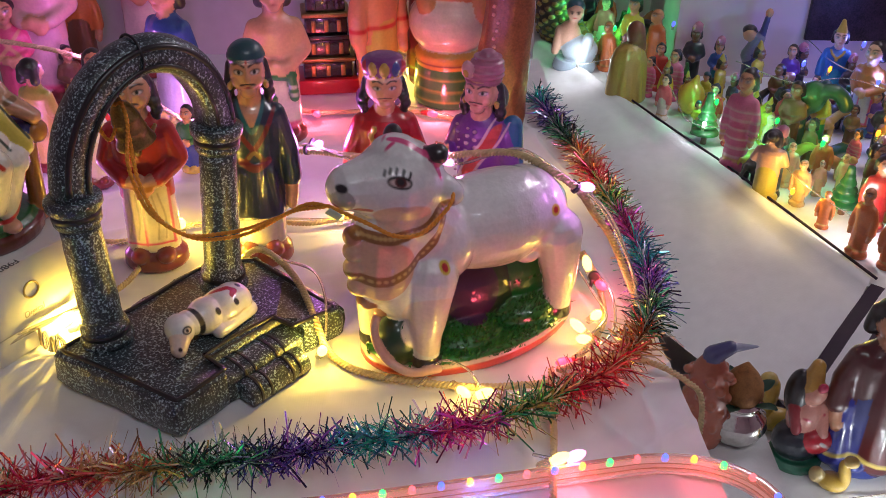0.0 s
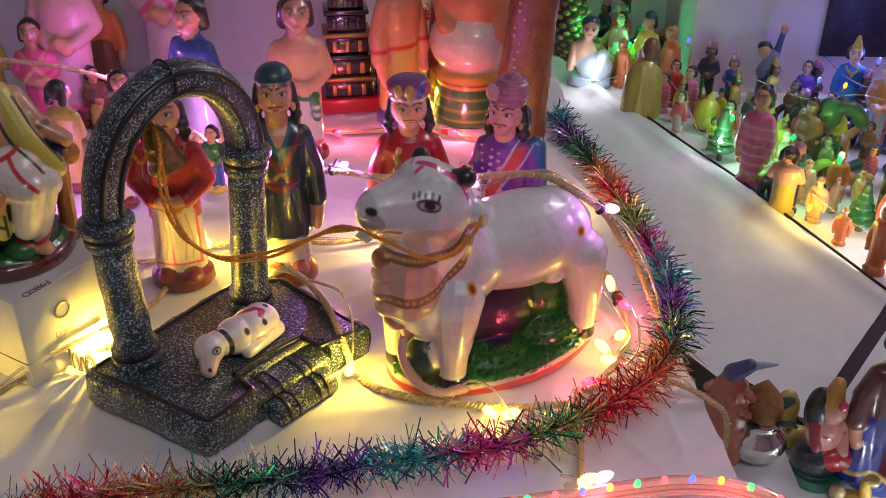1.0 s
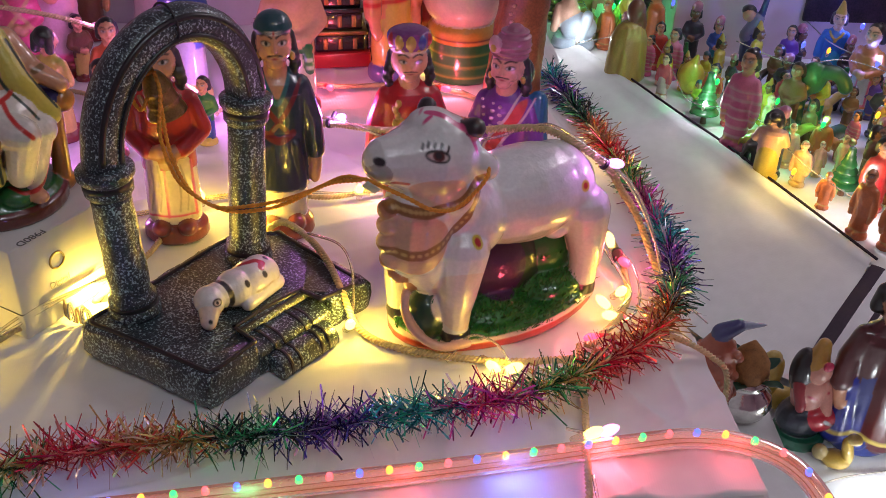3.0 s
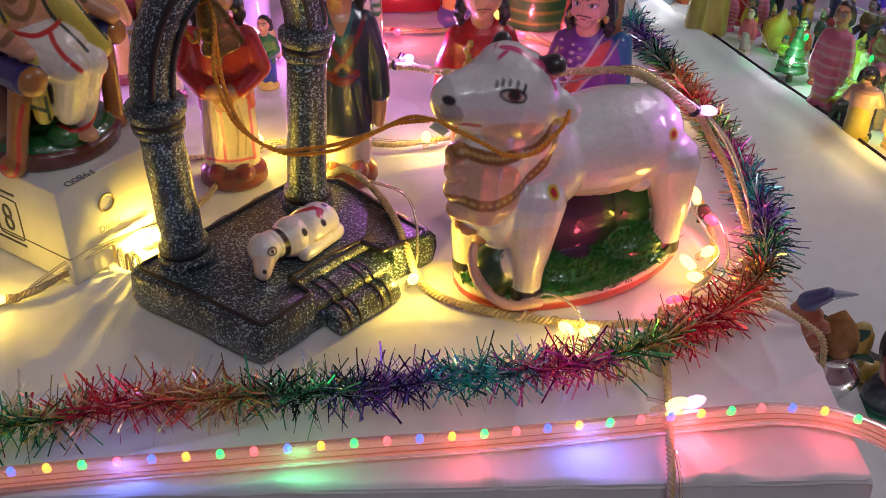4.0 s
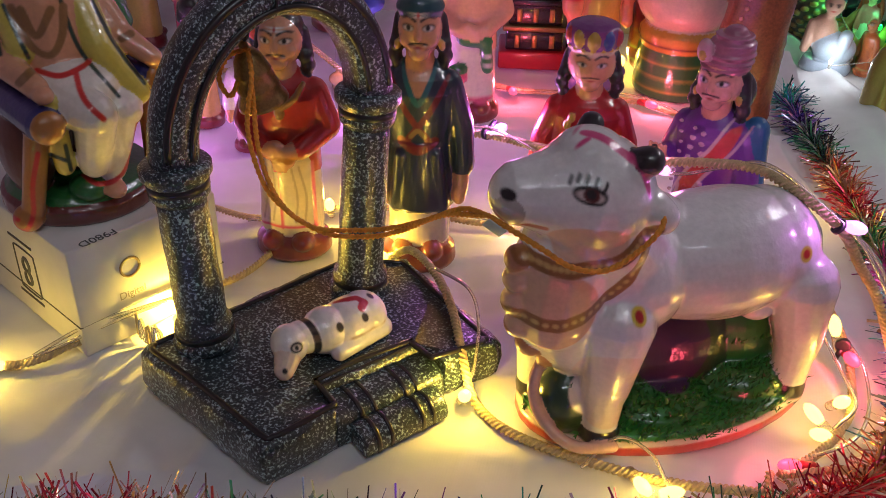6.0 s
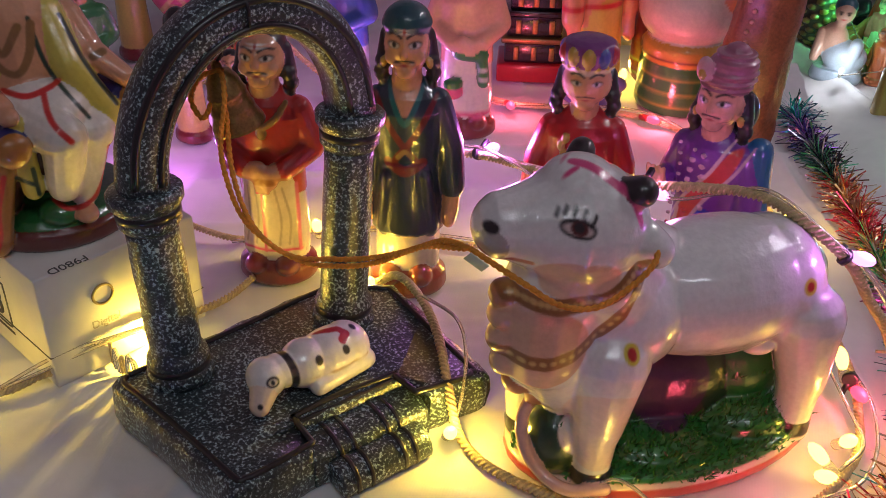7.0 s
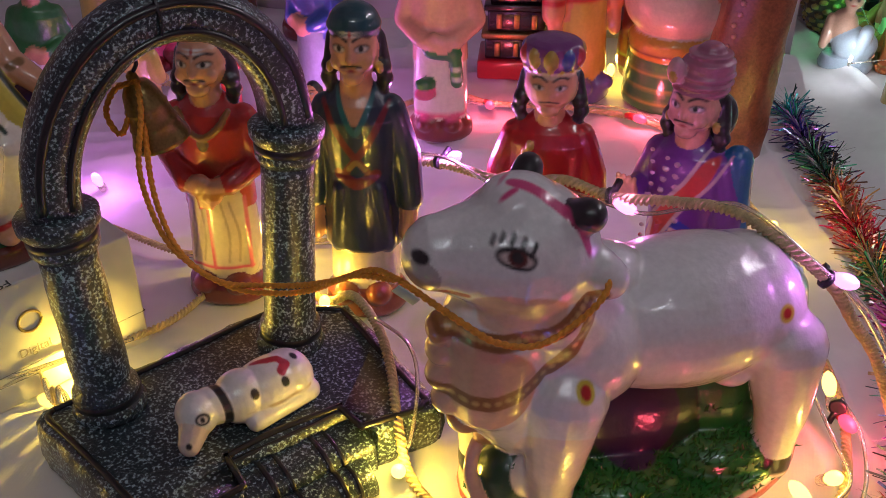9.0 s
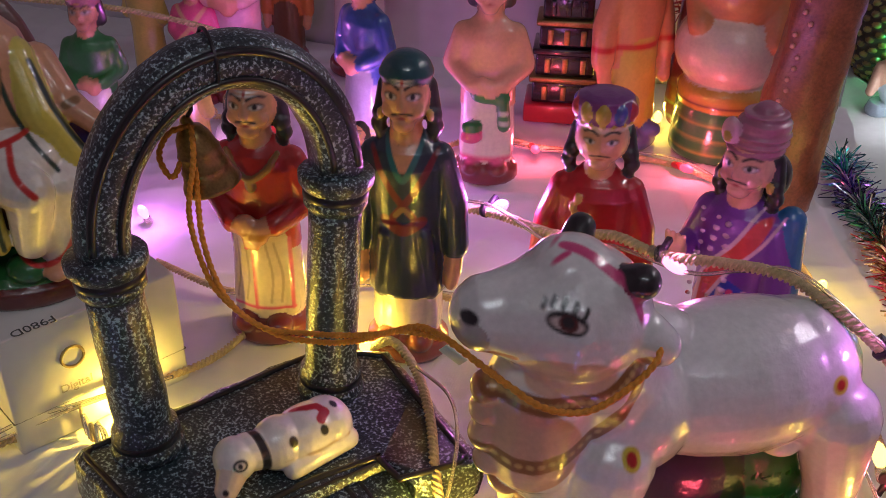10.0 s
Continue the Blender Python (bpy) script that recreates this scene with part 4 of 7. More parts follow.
for sx in (-1, 1):
    f.stroke([(sx * 0.024, 0.158), (sx * 0.010, 0.134), (-sx * 0.008, 0.112)], 0.0028, (0.17, 0.012, 0.02))
f.stroke([(-0.014, 0.110), (0, 0.104), (0.014, 0.110)], 0.0042, (0.19, 0.014, 0.02))
f.stroke([(-0.006, 0.114), (0, 0.119), (0.006, 0.114)], 0.0020, (0.30, 0.18, 0.06))
stand(f, 0.230, "clay doll in a navy coat with a teal cap", -0.184, 0.868, 10, stretch=0.88)
f = doll(0.22, (0.42, 0.03, 0.03), (0.40, 0.010, 0.014), arms="down", hat="crown", moustache=True, curls=True, big=1.16, wide=1.05)
for x, z in ((-0.013, 0.148), (-0.0165, 0.141), (-0.014, 0.134), (-0.010, 0.128), (-0.013, 0.121), (-0.017, 0.125)):
    f.ball((x, -0.0205, z), (0.0032, 0.0030, 0.0042), GOLD)
for x in (-0.012, 0.012):
    f.ball((x, -0.020, 0.088), (0.020, 0.008, 0.006), (0.40, 0.010, 0.014))
stand(f, 0.199, "clay doll with red robe and jewelled crown", -0.060, 0.905, 6, stretch=0.98)
f = doll(0.22, (0.03, 0.05, 0.42), (0.16, 0.04, 0.30), arms="raised", hat="turban", skin=(0.70, 0.36, 0.27), moustache=True, curls=True, earrings=True, big=1.05)
for k in range(26):
    f.ball((-0.020 + 0.011 * (k % 3) + 0.002 * math.sin(k * 2.3), -0.0215, 0.158 - 0.0030 * k), (0.0024, 0.0020, 0.0018), (0.55, 0.34, 0.50))
f.stroke([(0.026, 0.164), (0.016, 0.140), (-0.004, 0.112), (-0.020, 0.080)], 0.0072, (0.62, 0.07, 0.06))
for o in (-0.0085, 0.0085):
    f.stroke([(0.026 + o, 0.164), (0.016 + o, 0.140), (-0.004 + o, 0.112), (-0.020 + o, 0.080)], 0.0014, (0.66, 0.50, 0.54))
for x, c in ((-0.020, (0.66, 0.50, 0.54)), (-0.012, (0.65, 0.06, 0.16)), (0.002, (0.66, 0.50, 0.54)), (0.010, (0.65, 0.06, 0.16)), (0.020, (0.66, 0.50, 0.54))):
    f.stroke([(x * 0.9, 0.098), (x * 1.2, 0.02)], 0.0026, c)
f.rod((0.034, 0.006, 0.156), (0.038, 0.010, 0.02), 0.011, 0.016, (0.01, 0.13, 0.30))
f.ball((0.010, 0.016, 0.180), (0.014, 0.012, 0.018), HAIR)
stand(f, 0.200, "clay doll in blue and red drapes with a mauve turban", 0.036, 0.893, -24, stretch=0.98)

# the back rows, farther from the cow
def scarf(f):
    """A knotted green scarf and a pink flower over the dhoti."""
    f.ball((0.004, -0.026, 0.094), (0.020, 0.007, 0.007), GREEN_P)
    f.rod((0.016, -0.027, 0.094), (0.018, -0.027, 0.066), 0.0055, 0.0070, GREEN_P)
    f.ball((-0.014, -0.025, 0.062), (0.0100, 0.006, 0.0060), GREEN_P)
    f.ball((-0.014, -0.027, 0.052), (0.0110, 0.006, 0.0070), PINK_P)
    for z in (0.070, 0.080):
        f.ball((0.018, -0.033, z), (0.005, 0.003, 0.0015), WHITE_P, mark=True)
    return f


BACK = [
    (scarf(doll(0.22, (0.68, 0.60, 0.52), (0.66, 0.33, 0.20), skin=(0.66, 0.33, 0.20), arms="folded", trim=PINK_P, base=MAROON)), 0.215, "bare-chested clay doll in white dhoti with a green scarf", -0.208, 1.160, 12),
    (doll(0.22, (0.60, 0.45, 0.08), (0.66, 0.26, 0.12), arms="down", belt=RED_P, skin=(0.66, 0.28, 0.14), base=(0.10, 0.10, 0.30)), 0.245, "bare-chested clay doll with a red and yellow waistcloth", -0.092, 1.285, 50),
    (doll(0.22, (0.62, 0.40, 0.42), (0.66, 0.38, 0.36), arms="folded", trim=PINK_P, hair=False), 0.250, "tall pale pink clay doll in robes", -0.533, 1.263, 10),
    (doll(0.22, PINK_P, (0.66, 0.09, 0.20), arms="folded", hat="bun", sash=(0.66, 0.4, 0.2)), 0.155, "clay doll draped in a pink saree", -0.568, 1.236, 15),
    (doll(0.22, YELLOW_P, YELLOW_P, arms="folded", hat="bun"), 0.165, "yellow-robed clay doll with black hair", -0.640, 1.250, 170),
    (doll(0.22, BROWN, ORANGE_P, arms="down"), 0.160, "clay doll with an orange shirt", -0.533, 1.395, 12),
    (doll(0.22, (0.50, 0.40, 0.08), BROWN, arms="folded", hat="bun"), 0.090, "small dark-haired clay doll in brown", -0.498, 1.240, 40),
    (doll(0.22, (0.25, 0.32, 0.30), (0.02, 0.07, 0.26), arms="folded", hat="bun", base=(0.40, 0.36, 0.10), trim=YELLOW_P), 0.200, "clay doll with blue blouse and pale skirt", -0.345, 1.190, -25),
    (doll(0.22, (0.62, 0.50, 0.50), (0.64, 0.46, 0.46), arms="folded", sash=PINK_P, hair=False), 0.260, "white-robed clay doll with pink sash", -0.432, 1.385, 0),
    (doll(0.22, BLUE_P, GREEN_P, arms="folded", base=YELLOW_P), 0.085, "small clay doll in green and blue", -0.300, 1.060, -10),
    (doll(0.22, (0.62, 0.52, 0.40), WHITE_P, arms="down"), 0.118, "clay doll in plain white clothes", -0.400, 1.020, 20),
    (doll(0.22, RED_P, (0.5, 0.1, 0.04), arms="folded"), 0.130, "clay doll with red skirt and orange top", -0.420, 1.120, 20),
    (doll(0.22, (0.58, 0.44, 0.10), YELLOW_P, arms="folded"), 0.140, "clay doll in yellow robes with black hair", -0.470, 1.060, 160),
    (doll(0.22, WHITE_P, GREEN_P, arms="folded", hat="turban"), 0.170, "clay doll in white with a green shirt", -0.590, 1.080, 20),
]
for f, h, label, x, y, turn in BACK:
    stand(f, h, label, x, y, turn, voxel=0.0025)


def pot_bellied():
    f = Figure()
    f.turned([(0.0, 0.048), (0.004, 0.050), (0.050, 0.046), (0.056, 0.044)], GREEN_P)
    for z in (0.010, 0.024, 0.040):
        f.turned([(z, 0.07), (z + 0.003, 0.07)], (0.22, 0.30, 0.05), mark=True)
    f.turned([(0.055, 0.045), (0.060, 0.047), (0.072, 0.047), (0.076, 0.044)], (0.55, 0.33, 0.05))
    f.turned([(0.060, 0.07), (0.063, 0.07)], BROWN, mark=True)
    f.ball((0, -0.004, 0.112), (0.056, 0.050, 0.046), (0.72, 0.60, 0.46))
    f.ball((0, 0, 0.165), (0.050, 0.040, 0.040), (0.68, 0.22, 0.08))
    f.rod((-0.036, 0.010, 0.17), (-0.040, 0.018, 0.03), 0.022, 0.026, MAROON)
    f.rod((0.040, 0, 0.17), (0.046, -0.020, 0.130), 0.016, 0.014, (0.62, 0.26, 0.10))
    f.rod((-0.040, 0, 0.17), (-0.024, -0.034, 0.140), 0.016, 0.014, (0.62, 0.26, 0.10))
    f.ball((0, -0.004, 0.225), (0.028, 0.028, 0.030), SKIN)
    f.ball((0, 0.004, 0.236), (0.030, 0.030, 0.026), HAIR)
    f.place("clay_doll", "pot-bellied clay doll on a green striped drum", "doll", pose(0.005, 1.300, 0, 0, 0, -12), 0.0025, "clay dolls on the table")


pot_bellied()


def gopuram():
    root = thing("temple_tower_model", "black lacquered temple tower model with gold bands on a red plinth", "model tower", (-0.168, 1.335, 0), 10)
    part("plinth", box_bm(-0.042, -0.032, 0.0, 0.042, 0.032, 0.022, 0.003), plain("red_plinth_paint", (0.35, 0.012, 0.02), 0.3, coat=0.6), root, "red painted plinth")
    for k in range(9):
        w, z = 0.034 - 0.0024 * k, 0.022 + 0.031 * k
        part("tier", box_bm(-w, -w * 0.75, z, w, w * 0.75, z + 0.024, 0.002), TOWER_BLACK, root)
        part("cornice", box_bm(-w - 0.004, -w * 0.75 - 0.004, z + 0.024, w + 0.004, w * 0.75 + 0.004, z + 0.031, 0.002), BRASS if k % 2 == 0 else TOWER_BLACK, root)
        for j in range(3):
            x = (j - 1) * w * 0.6
            part("niche", box_bm(x - 0.003, -w * 0.75 - 0.003, z + 0.004, x + 0.003, -w * 0.75 + 0.002, z + 0.020, 0.0008), BRASS if k < 3 else TOWER_BLACK, root)
    b = thing("black_block_model", "black lacquered stepped block beside the tower", "model block", (-0.106, 1.345, 0), 8)
    part("lower_block", box_bm(-0.024, -0.02, 0, 0.024, 0.02, 0.055, 0.002), TOWER_BLACK, b)
    part("upper_block", box_bm(-0.020, -0.016, 0.055, 0.016, 0.016, 0.105, 0.002), TOWER_BLACK, b)


gopuram()


def trunk():
    root = thing("model_tree_trunk", "reddish brown moulded tree trunk with rough bark", "tree model", (0.058, 1.190, 0), 0)
    bm = bmesh.new()
    rings = []
    for k in range(60):
        z = 0.36 * k / 59
        c = Vector((0.006 + 0.09 * z, 0.02 * z, z))
        ring = []
        for j in range(36):
            a = 2 * math.pi * j / 36
            r = 0.029 + 0.008 * (1 - k / 59) ** 3
            r += 0.003 * noise.noise((math.cos(a) * 2.2, math.sin(a) * 2.2, z * 9)) + 0.0035 * max(0, noise.noise((math.cos(a) * 7, math.sin(a) * 7, z * 60)))
            ring.append(bm.verts.new(c + Vector((r * math.cos(a), 0.75 * r * math.sin(a), 0))))
        rings.append(ring)
    for a, b in zip(rings, rings[1:]):
        for j in range(36):
            bm.faces.new((a[j], a[(j + 1) % 36], b[(j + 1) % 36], b[j]))
    bm.faces.new(rings[-1])
    part("bark", bm, plain("red_brown_bark_paint", (0.24, 0.075, 0.04), 0.42, scale=60.0, amount=0.4, bump=0.8, coat=0.4), root)
    bm = bmesh.new()
    rnd = random.Random(3)
    for k in range(26):
        z = 0.11 + 0.010 * k
        x, y = 0.006 + 0.09 * z - 0.016 + rnd.uniform(-0.006, 0.006), 0.02 * z - 0.021
        bmesh.ops.create_icosphere(bm, subdivisions=1, radius=0.0028, matrix=Matrix.Translation((x, y, z)))
    part("bead_vine", bm, plain("pink_bead_paint", (0.60, 0.25, 0.22), 0.35, coat=0.5), root, "pink raised bead vine")


trunk()


# ---- the cardboard box and the seated doll on it ----
BOX = Matrix.Translation((-0.377, 0.673, 0)) @ pose(0, 0, 0, 0, 0, 60.9)


def text_mesh(name, body, size, m, parent, mat):
    cu = bpy.data.curves.new(name, "FONT")
    cu.body, cu.size, cu.extrude = body, size, 0.0001
    tmp = new(name, cu)
    dg = bpy.context.evaluated_depsgraph_get()
    me = bpy.data.meshes.new_from_object(tmp.evaluated_get(dg))
    bpy.data.objects.remove(tmp)
    me.materials.clear()
    me.materials.append(mat)
    ob = new(name, me)
    ob.parent = parent
    ob.matrix_local = m
    return ob


def carton():
    root = thing("cardboard_box", "white cardboard product box lying on its side", "box")
    root.matrix_world = BOX
    b = box_bm(0.0, 0.0, 0.0, 0.121, 0.190, 0.0885, 0.0016)
    part("carton_body", b, CARD, root)
    part("lid_seam", box_bm(-0.0006, 0.0, 0.0255, 0.1216, 0.190, 0.0262), PRINT, root)
    # print on the top, read from behind, and on the two faces
    text_mesh("printed_code", "F980D", 0.0105, pose(0.040, 0.006, 0.0887, 0, 0, 180), root, PRINT)
    text_mesh("printed_word", "Digital", 0.0085, pose(0.032, -0.0003, 0.034, 90, 0, 0), root, plain("faint_print", (0.30, 0.28, 0.24), 0.6))
    bm = bmesh.new()
    ring = [Vector((0.044 + 0.0075 * math.cos(a), -0.0002, 0.058 + 0.0075 * math.sin(a))) for a in (2 * math.pi * k / 24 for k in range(25))]
    tube(bm, ring, 0.0011, 5)
    part("printed_ring", bm, plain("gold_print", (0.45, 0.33, 0.12), 0.4), root)
    bm = bmesh.new()
    ring = [Vector((0.060 + 0.010 * math.cos(a), 0.06 + 0.006 * math.sin(a), 0.0886)) for a in (2 * math.pi * k / 24 for k in range(25))]
    tube(bm, ring, 0.0008, 5)
    part("printed_ring", bm, PRINT, root)
    s = 0.015
    bm = bmesh.new()
    c = Vector((-0.0002, 0.070, 0.042))
    sq, _ = smooth_line([c + Vector((0, s * u, s * 1.25 * v)) for u, v in ((-1, -0.8), (-1, 0.8), (-0.8, 1), (0.8, 1), (1, 0.8), (1, -0.8), (0.8, -1), (-0.8, -1), (-1, -0.8))], 60)
    tube(bm, sq, 0.0007, 5)
    for k in (-1, 1):
        tube(bm, [c + Vector((0, 0.0045 * math.cos(a), 0.006 * math.sin(a) + 0.0055 * k)) for a in (2 * math.pi * j / 20 for j in range(21))], 0.0014, 5)
    part("printed_mark", bm, PRINT, root, "square outlined grey mark")
    for k, z in ((0, 0.017), (1, 0.066)):
        part("print_bar", box_bm(-0.0004, 0.055, z, 0.0002, 0.090, z + 0.0022), PRINT, root)


carton()


def seated():
    f = Figure()
    CL, YB, GD, ORN, BLU = (0.70, 0.64, 0.58), (0.60, 0.50, 0.09), (0.012, 0.04, 0.03), (0.40, 0.16, 0.03), (0.022, 0.026, 0.15)
    CHAIN = (0.26, 0.13, 0.045)
    o = (-0.002, 0.006)

    def brush(points, r, colour):
        line, length = smooth_line(points, 10)
        line, _ = smooth_line(points, max(4, int(length / (0.6 * r))))
        for p in line:
            f.ball(tuple(p), (r, 0.016, r), colour, (-20, 0, 35), mark=True)

    f.turned([(0.0, 0.055), (0.003, 0.057), (0.012, 0.057), (0.015, 0.054)], (0.13, 0.02, 0.015), o)
    f.turned([(0.014, 0.054), (0.020, 0.049), (0.024, 0.030)], (0.02, 0.14, 0.035), o)
    f.ball((0.026, -0.028, 0.024), (0.014, 0.012, 0.010), (0.02, 0.14, 0.035))
    f.ball((-0.012, 0.014, 0.060), (0.042, 0.034, 0.052), (0.10, 0.03, 0.02))
    # cloth over the knees, gathered down to the hem
    f.ball((0.018, -0.012, 0.090), (0.034, 0.034, 0.026), CL)
    f.rod((0.024, -0.030, 0.090), (0.046, -0.036, 0.086), 0.018, 0.015, CL)
    f.rod((0.034, -0.004, 0.086), (0.050, -0.008, 0.078), 0.018, 0.014, CL)
    f.rod((0.046, -0.034, 0.084), (0.036, -0.030, 0.046), 0.015, 0.011, CL)
    f.rod((0.048, -0.010, 0.078), (0.040, -0.016, 0.036), 0.014, 0.010, CL)
    f.ball((0.036, -0.018, 0.058), (0.018, 0.018, 0.026), CL)
    f.ball((0.044, -0.024, 0.024), (0.012, 0.008, 0.006), SKIN, (0, 0, -42))
    brush([(0.030, -0.040, 0.040), (0.040, -0.034, 0.031), (0.050, -0.022, 0.034), (0.056, -0.012, 0.050), (0.060, -0.008, 0.068)], 0.0015, RED_P)
    # trunk, arms, shawl with dark edges
    f.rod((0.004, 0.0, 0.098), (-0.004, 0.004, 0.146), 0.032, 0.030, SKIN)
    f.rod((-0.030, -0.014, 0.142), (-0.030, -0.026, 0.118), 0.012, 0.011, SKIN)
    f.rod((-0.030, -0.026, 0.116), (0.018, -0.050, 0.106), 0.011, 0.008, SKIN)
    f.ball((0.024, -0.054, 0.104), (0.010, 0.007, 0.006), SKIN, (0, 0, -30))
    f.rod((0.022, 0.022, 0.142), (0.038, 0.018, 0.124), 0.012, 0.010, SKIN)
    f.rod((0.038, 0.018, 0.122), (0.064, 0.016, 0.108), 0.010, 0.007, SKIN)
    f.rod((-0.020, -0.014, 0.150), (-0.004, -0.026, 0.122), 0.011, 0.011, YB)
    f.rod((0.018, 0.008, 0.150), (0.036, -0.002, 0.118), 0.012, 0.011, YB)
    f.rod((0.036, -0.002, 0.118), (0.056, 0.004, 0.086), 0.011, 0.009, YB)
    f.rod((0.022, -0.046, 0.094), (0.020, -0.040, 0.046), 0.008, 0.007, YB)
    for pts in ([(-0.012, -0.026, 0.150), (0.006, -0.036, 0.120)], [(-0.030, -0.020, 0.150), (-0.014, -0.036, 0.120)],
                [(0.018, -0.008, 0.150), (0.030, -0.014, 0.120), (0.050, -0.010, 0.088)], [(0.032, 0.004, 0.150), (0.048, 0.000, 0.120), (0.064, 0.002, 0.094)],
                [(0.029, -0.048, 0.066), (0.028, -0.046, 0.046)], [(0.016, -0.048, 0.058), (0.027, -0.047, 0.054)]):
        brush(pts, 0.0013, GD)
    # armchair: back, blue rolls with turned ends, scrolled legs
    f.ball((-0.034, 0.034, 0.110), (0.040, 0.020, 0.072), (0.10, 0.03, 0.02), (0, 0, 42))
    f.rod((-0.050, -0.012, 0.088), (0.022, -0.056, 0.084), 0.0125, 0.0125, BLU)
    f.ball((0.028, -0.060, 0.084), (0.008, 0.0115, 0.0115), ORN, (0, 0, -30))
    f.rod((0.000, 0.042, 0.094), (0.058, 0.022, 0.092), 0.0115, 0.0115, BLU)
    f.ball((0.064, 0.020, 0.092), (0.006, 0.010, 0.010), ORN, (0, 0, -20))
    f.rod((0.012, -0.052, 0.074), (-0.002, -0.054, 0.016), 0.0085, 0.0080, ORN)
    f.rod((0.050, 0.026, 0.082), (0.046, 0.030, 0.016), 0.0075, 0.0080, ORN)
    f.ball((-0.006, -0.056, 0.010), (0.0105, 0.010, 0.010), ORN)
    f.ball((0.046, 0.032, 0.010), (0.010, 0.010, 0.010), ORN)
    f.ball((-0.016, -0.030, 0.050), (0.024, 0.018, 0.034), (0.12, 0.035, 0.02), (0, 0, -30))
    brush([(0.016, -0.060, 0.064), (0.008, -0.062, 0.040), (0.004, -0.063, 0.018), (-0.002, -0.066, 0.006), (-0.010, -0.066, 0.006), (-0.012, -0.066, 0.014), (-0.006, -0.067, 0.014)], 0.0015, RED_P)
    # waist cord and necklaces
    brush([(0.010, -0.036, 0.112), (0.026, -0.036, 0.110), (0.036, -0.028, 0.113), (0.040, -0.020, 0.116)], 0.0018, RED_P)
    brush([(0.036, -0.032, 0.112), (0.044, -0.042, 0.104), (0.052, -0.048, 0.098), (0.060, -0.046, 0.088)], 0.0019, RED_P)
    for pts in ([(-0.008, -0.024, 0.148), (0.008, -0.034, 0.128), (0.020, -0.032, 0.122), (0.024, -0.022, 0.132), (0.022, -0.012, 0.148)],
                [(0.000, -0.026, 0.148), (0.012, -0.032, 0.134), (0.018, -0.020, 0.148)], [(0.012, -0.060, 0.112), (0.014, -0.046, 0.116)], [(0.048, 0.008, 0.122), (0.052, 0.014, 0.124)]):
        brush(pts, 0.0026, CHAIN)
    f.rod((-0.006, 0.002, 0.150), (-0.006, 0.002, 0.172), 0.011, 0.011, SKIN)
    f.ball((-0.004, 0.000, 0.188), (0.018, 0.018, 0.024), SKIN)
    f.ball((-0.010, 0.006, 0.197), (0.021, 0.020, 0.022), HAIR)
    f.turned([(0.202, 0.020), (0.218, 0.019), (0.236, 0.010), (0.242, 0.003)], GOLD, (-0.006, 0.002))
    f.place("clay_doll", "seated clay doll in white and yellow on a blue-armed chair", "doll", pose(-0.41, 0.75, 0.0885), 0.0011, "clay dolls on the table")


seated()


# ---- strings of lights ----
def bulb(parent, place, kind, aim=(0, -0.4, 1), socket=None):
    d = Vector(aim).normalized()
    m = Matrix.Translation(place) @ Vector((0, 0, 1)).rotation_difference(d).to_matrix().to_4x4()
    bm = bmesh.new()
    lathe(bm, [(-0.006, 0.0026), (-0.003, 0.0038), (0.001, 0.0045), (0.005, 0.0041), (0.0085, 0.0026), (0.0102, 0.0007)], m, 14)
    b = part("bulb", bm, BULB[kind], parent, "lit " + kind + " bulb")
    bm = bmesh.new()
    lathe(bm, [(-0.017, 0.0022), (-0.015, 0.0034), (-0.007, 0.0036), (-0.005, 0.0030)], m, 12)
    part("socket", bm, socket or WIRE, b)
    return b


LAMPS = {"warm": (WARM, 0.13), "pink": (PINK, 0.20), "red": (RED, 0.14), "violet": (VIOLET, 0.30), "green": (GREEN, 0.10), "blue": (BLUE, 0.12), "white": (WHITE, 0.12), "amber": (WARM, 0.08)}


def lit(parent, place, kind, power=1.0, aim=(0, -0.4, 1), socket=None):
    bulb(parent, place, kind, aim, socket)
    c, w = LAMPS[kind]
    p = Vector(place) + Vector(aim).normalized() * 0.006 + Vector((0, 0, 0.009))
    point_lamp("bulb_glow", p, c, w * power, 0.005)


def string(label, cords, wires=(), ties=()):
    root = thing("string_light", label, "string lights")
    for pts, r in cords:
        bm = bmesh.new()
        twisted(bm, pts, r)
        part("twine", bm, JUTE, root)
    for pts in wires:
        bm = bmesh.new()
        line, _ = smooth_line(pts, 60)
        tube(bm, line, 0.0013, 6)
        part("wire", bm, WIRE, root, "clear plastic wire")
    for p, d in ties:
        m = Matrix.Translation(p) @ Vector((0, 0, 1)).rotation_difference(Vector(d)).to_matrix().to_4x4()
        bm = bmesh.new()
        lathe(bm, [(-0.0016, 0.0042), (-0.0016, 0.0054), (0.0016, 0.0054), (0.0016, 0.0042)], m, 16)
        bmesh.ops.create_cube(bm, size=1.0, matrix=m @ Matrix.LocRotScale((0, 0.0085, 0), None, (0.0035, 0.010, 0.0035)))
        part("cable_tie", bm, DARK_PLASTIC, root)
    return root


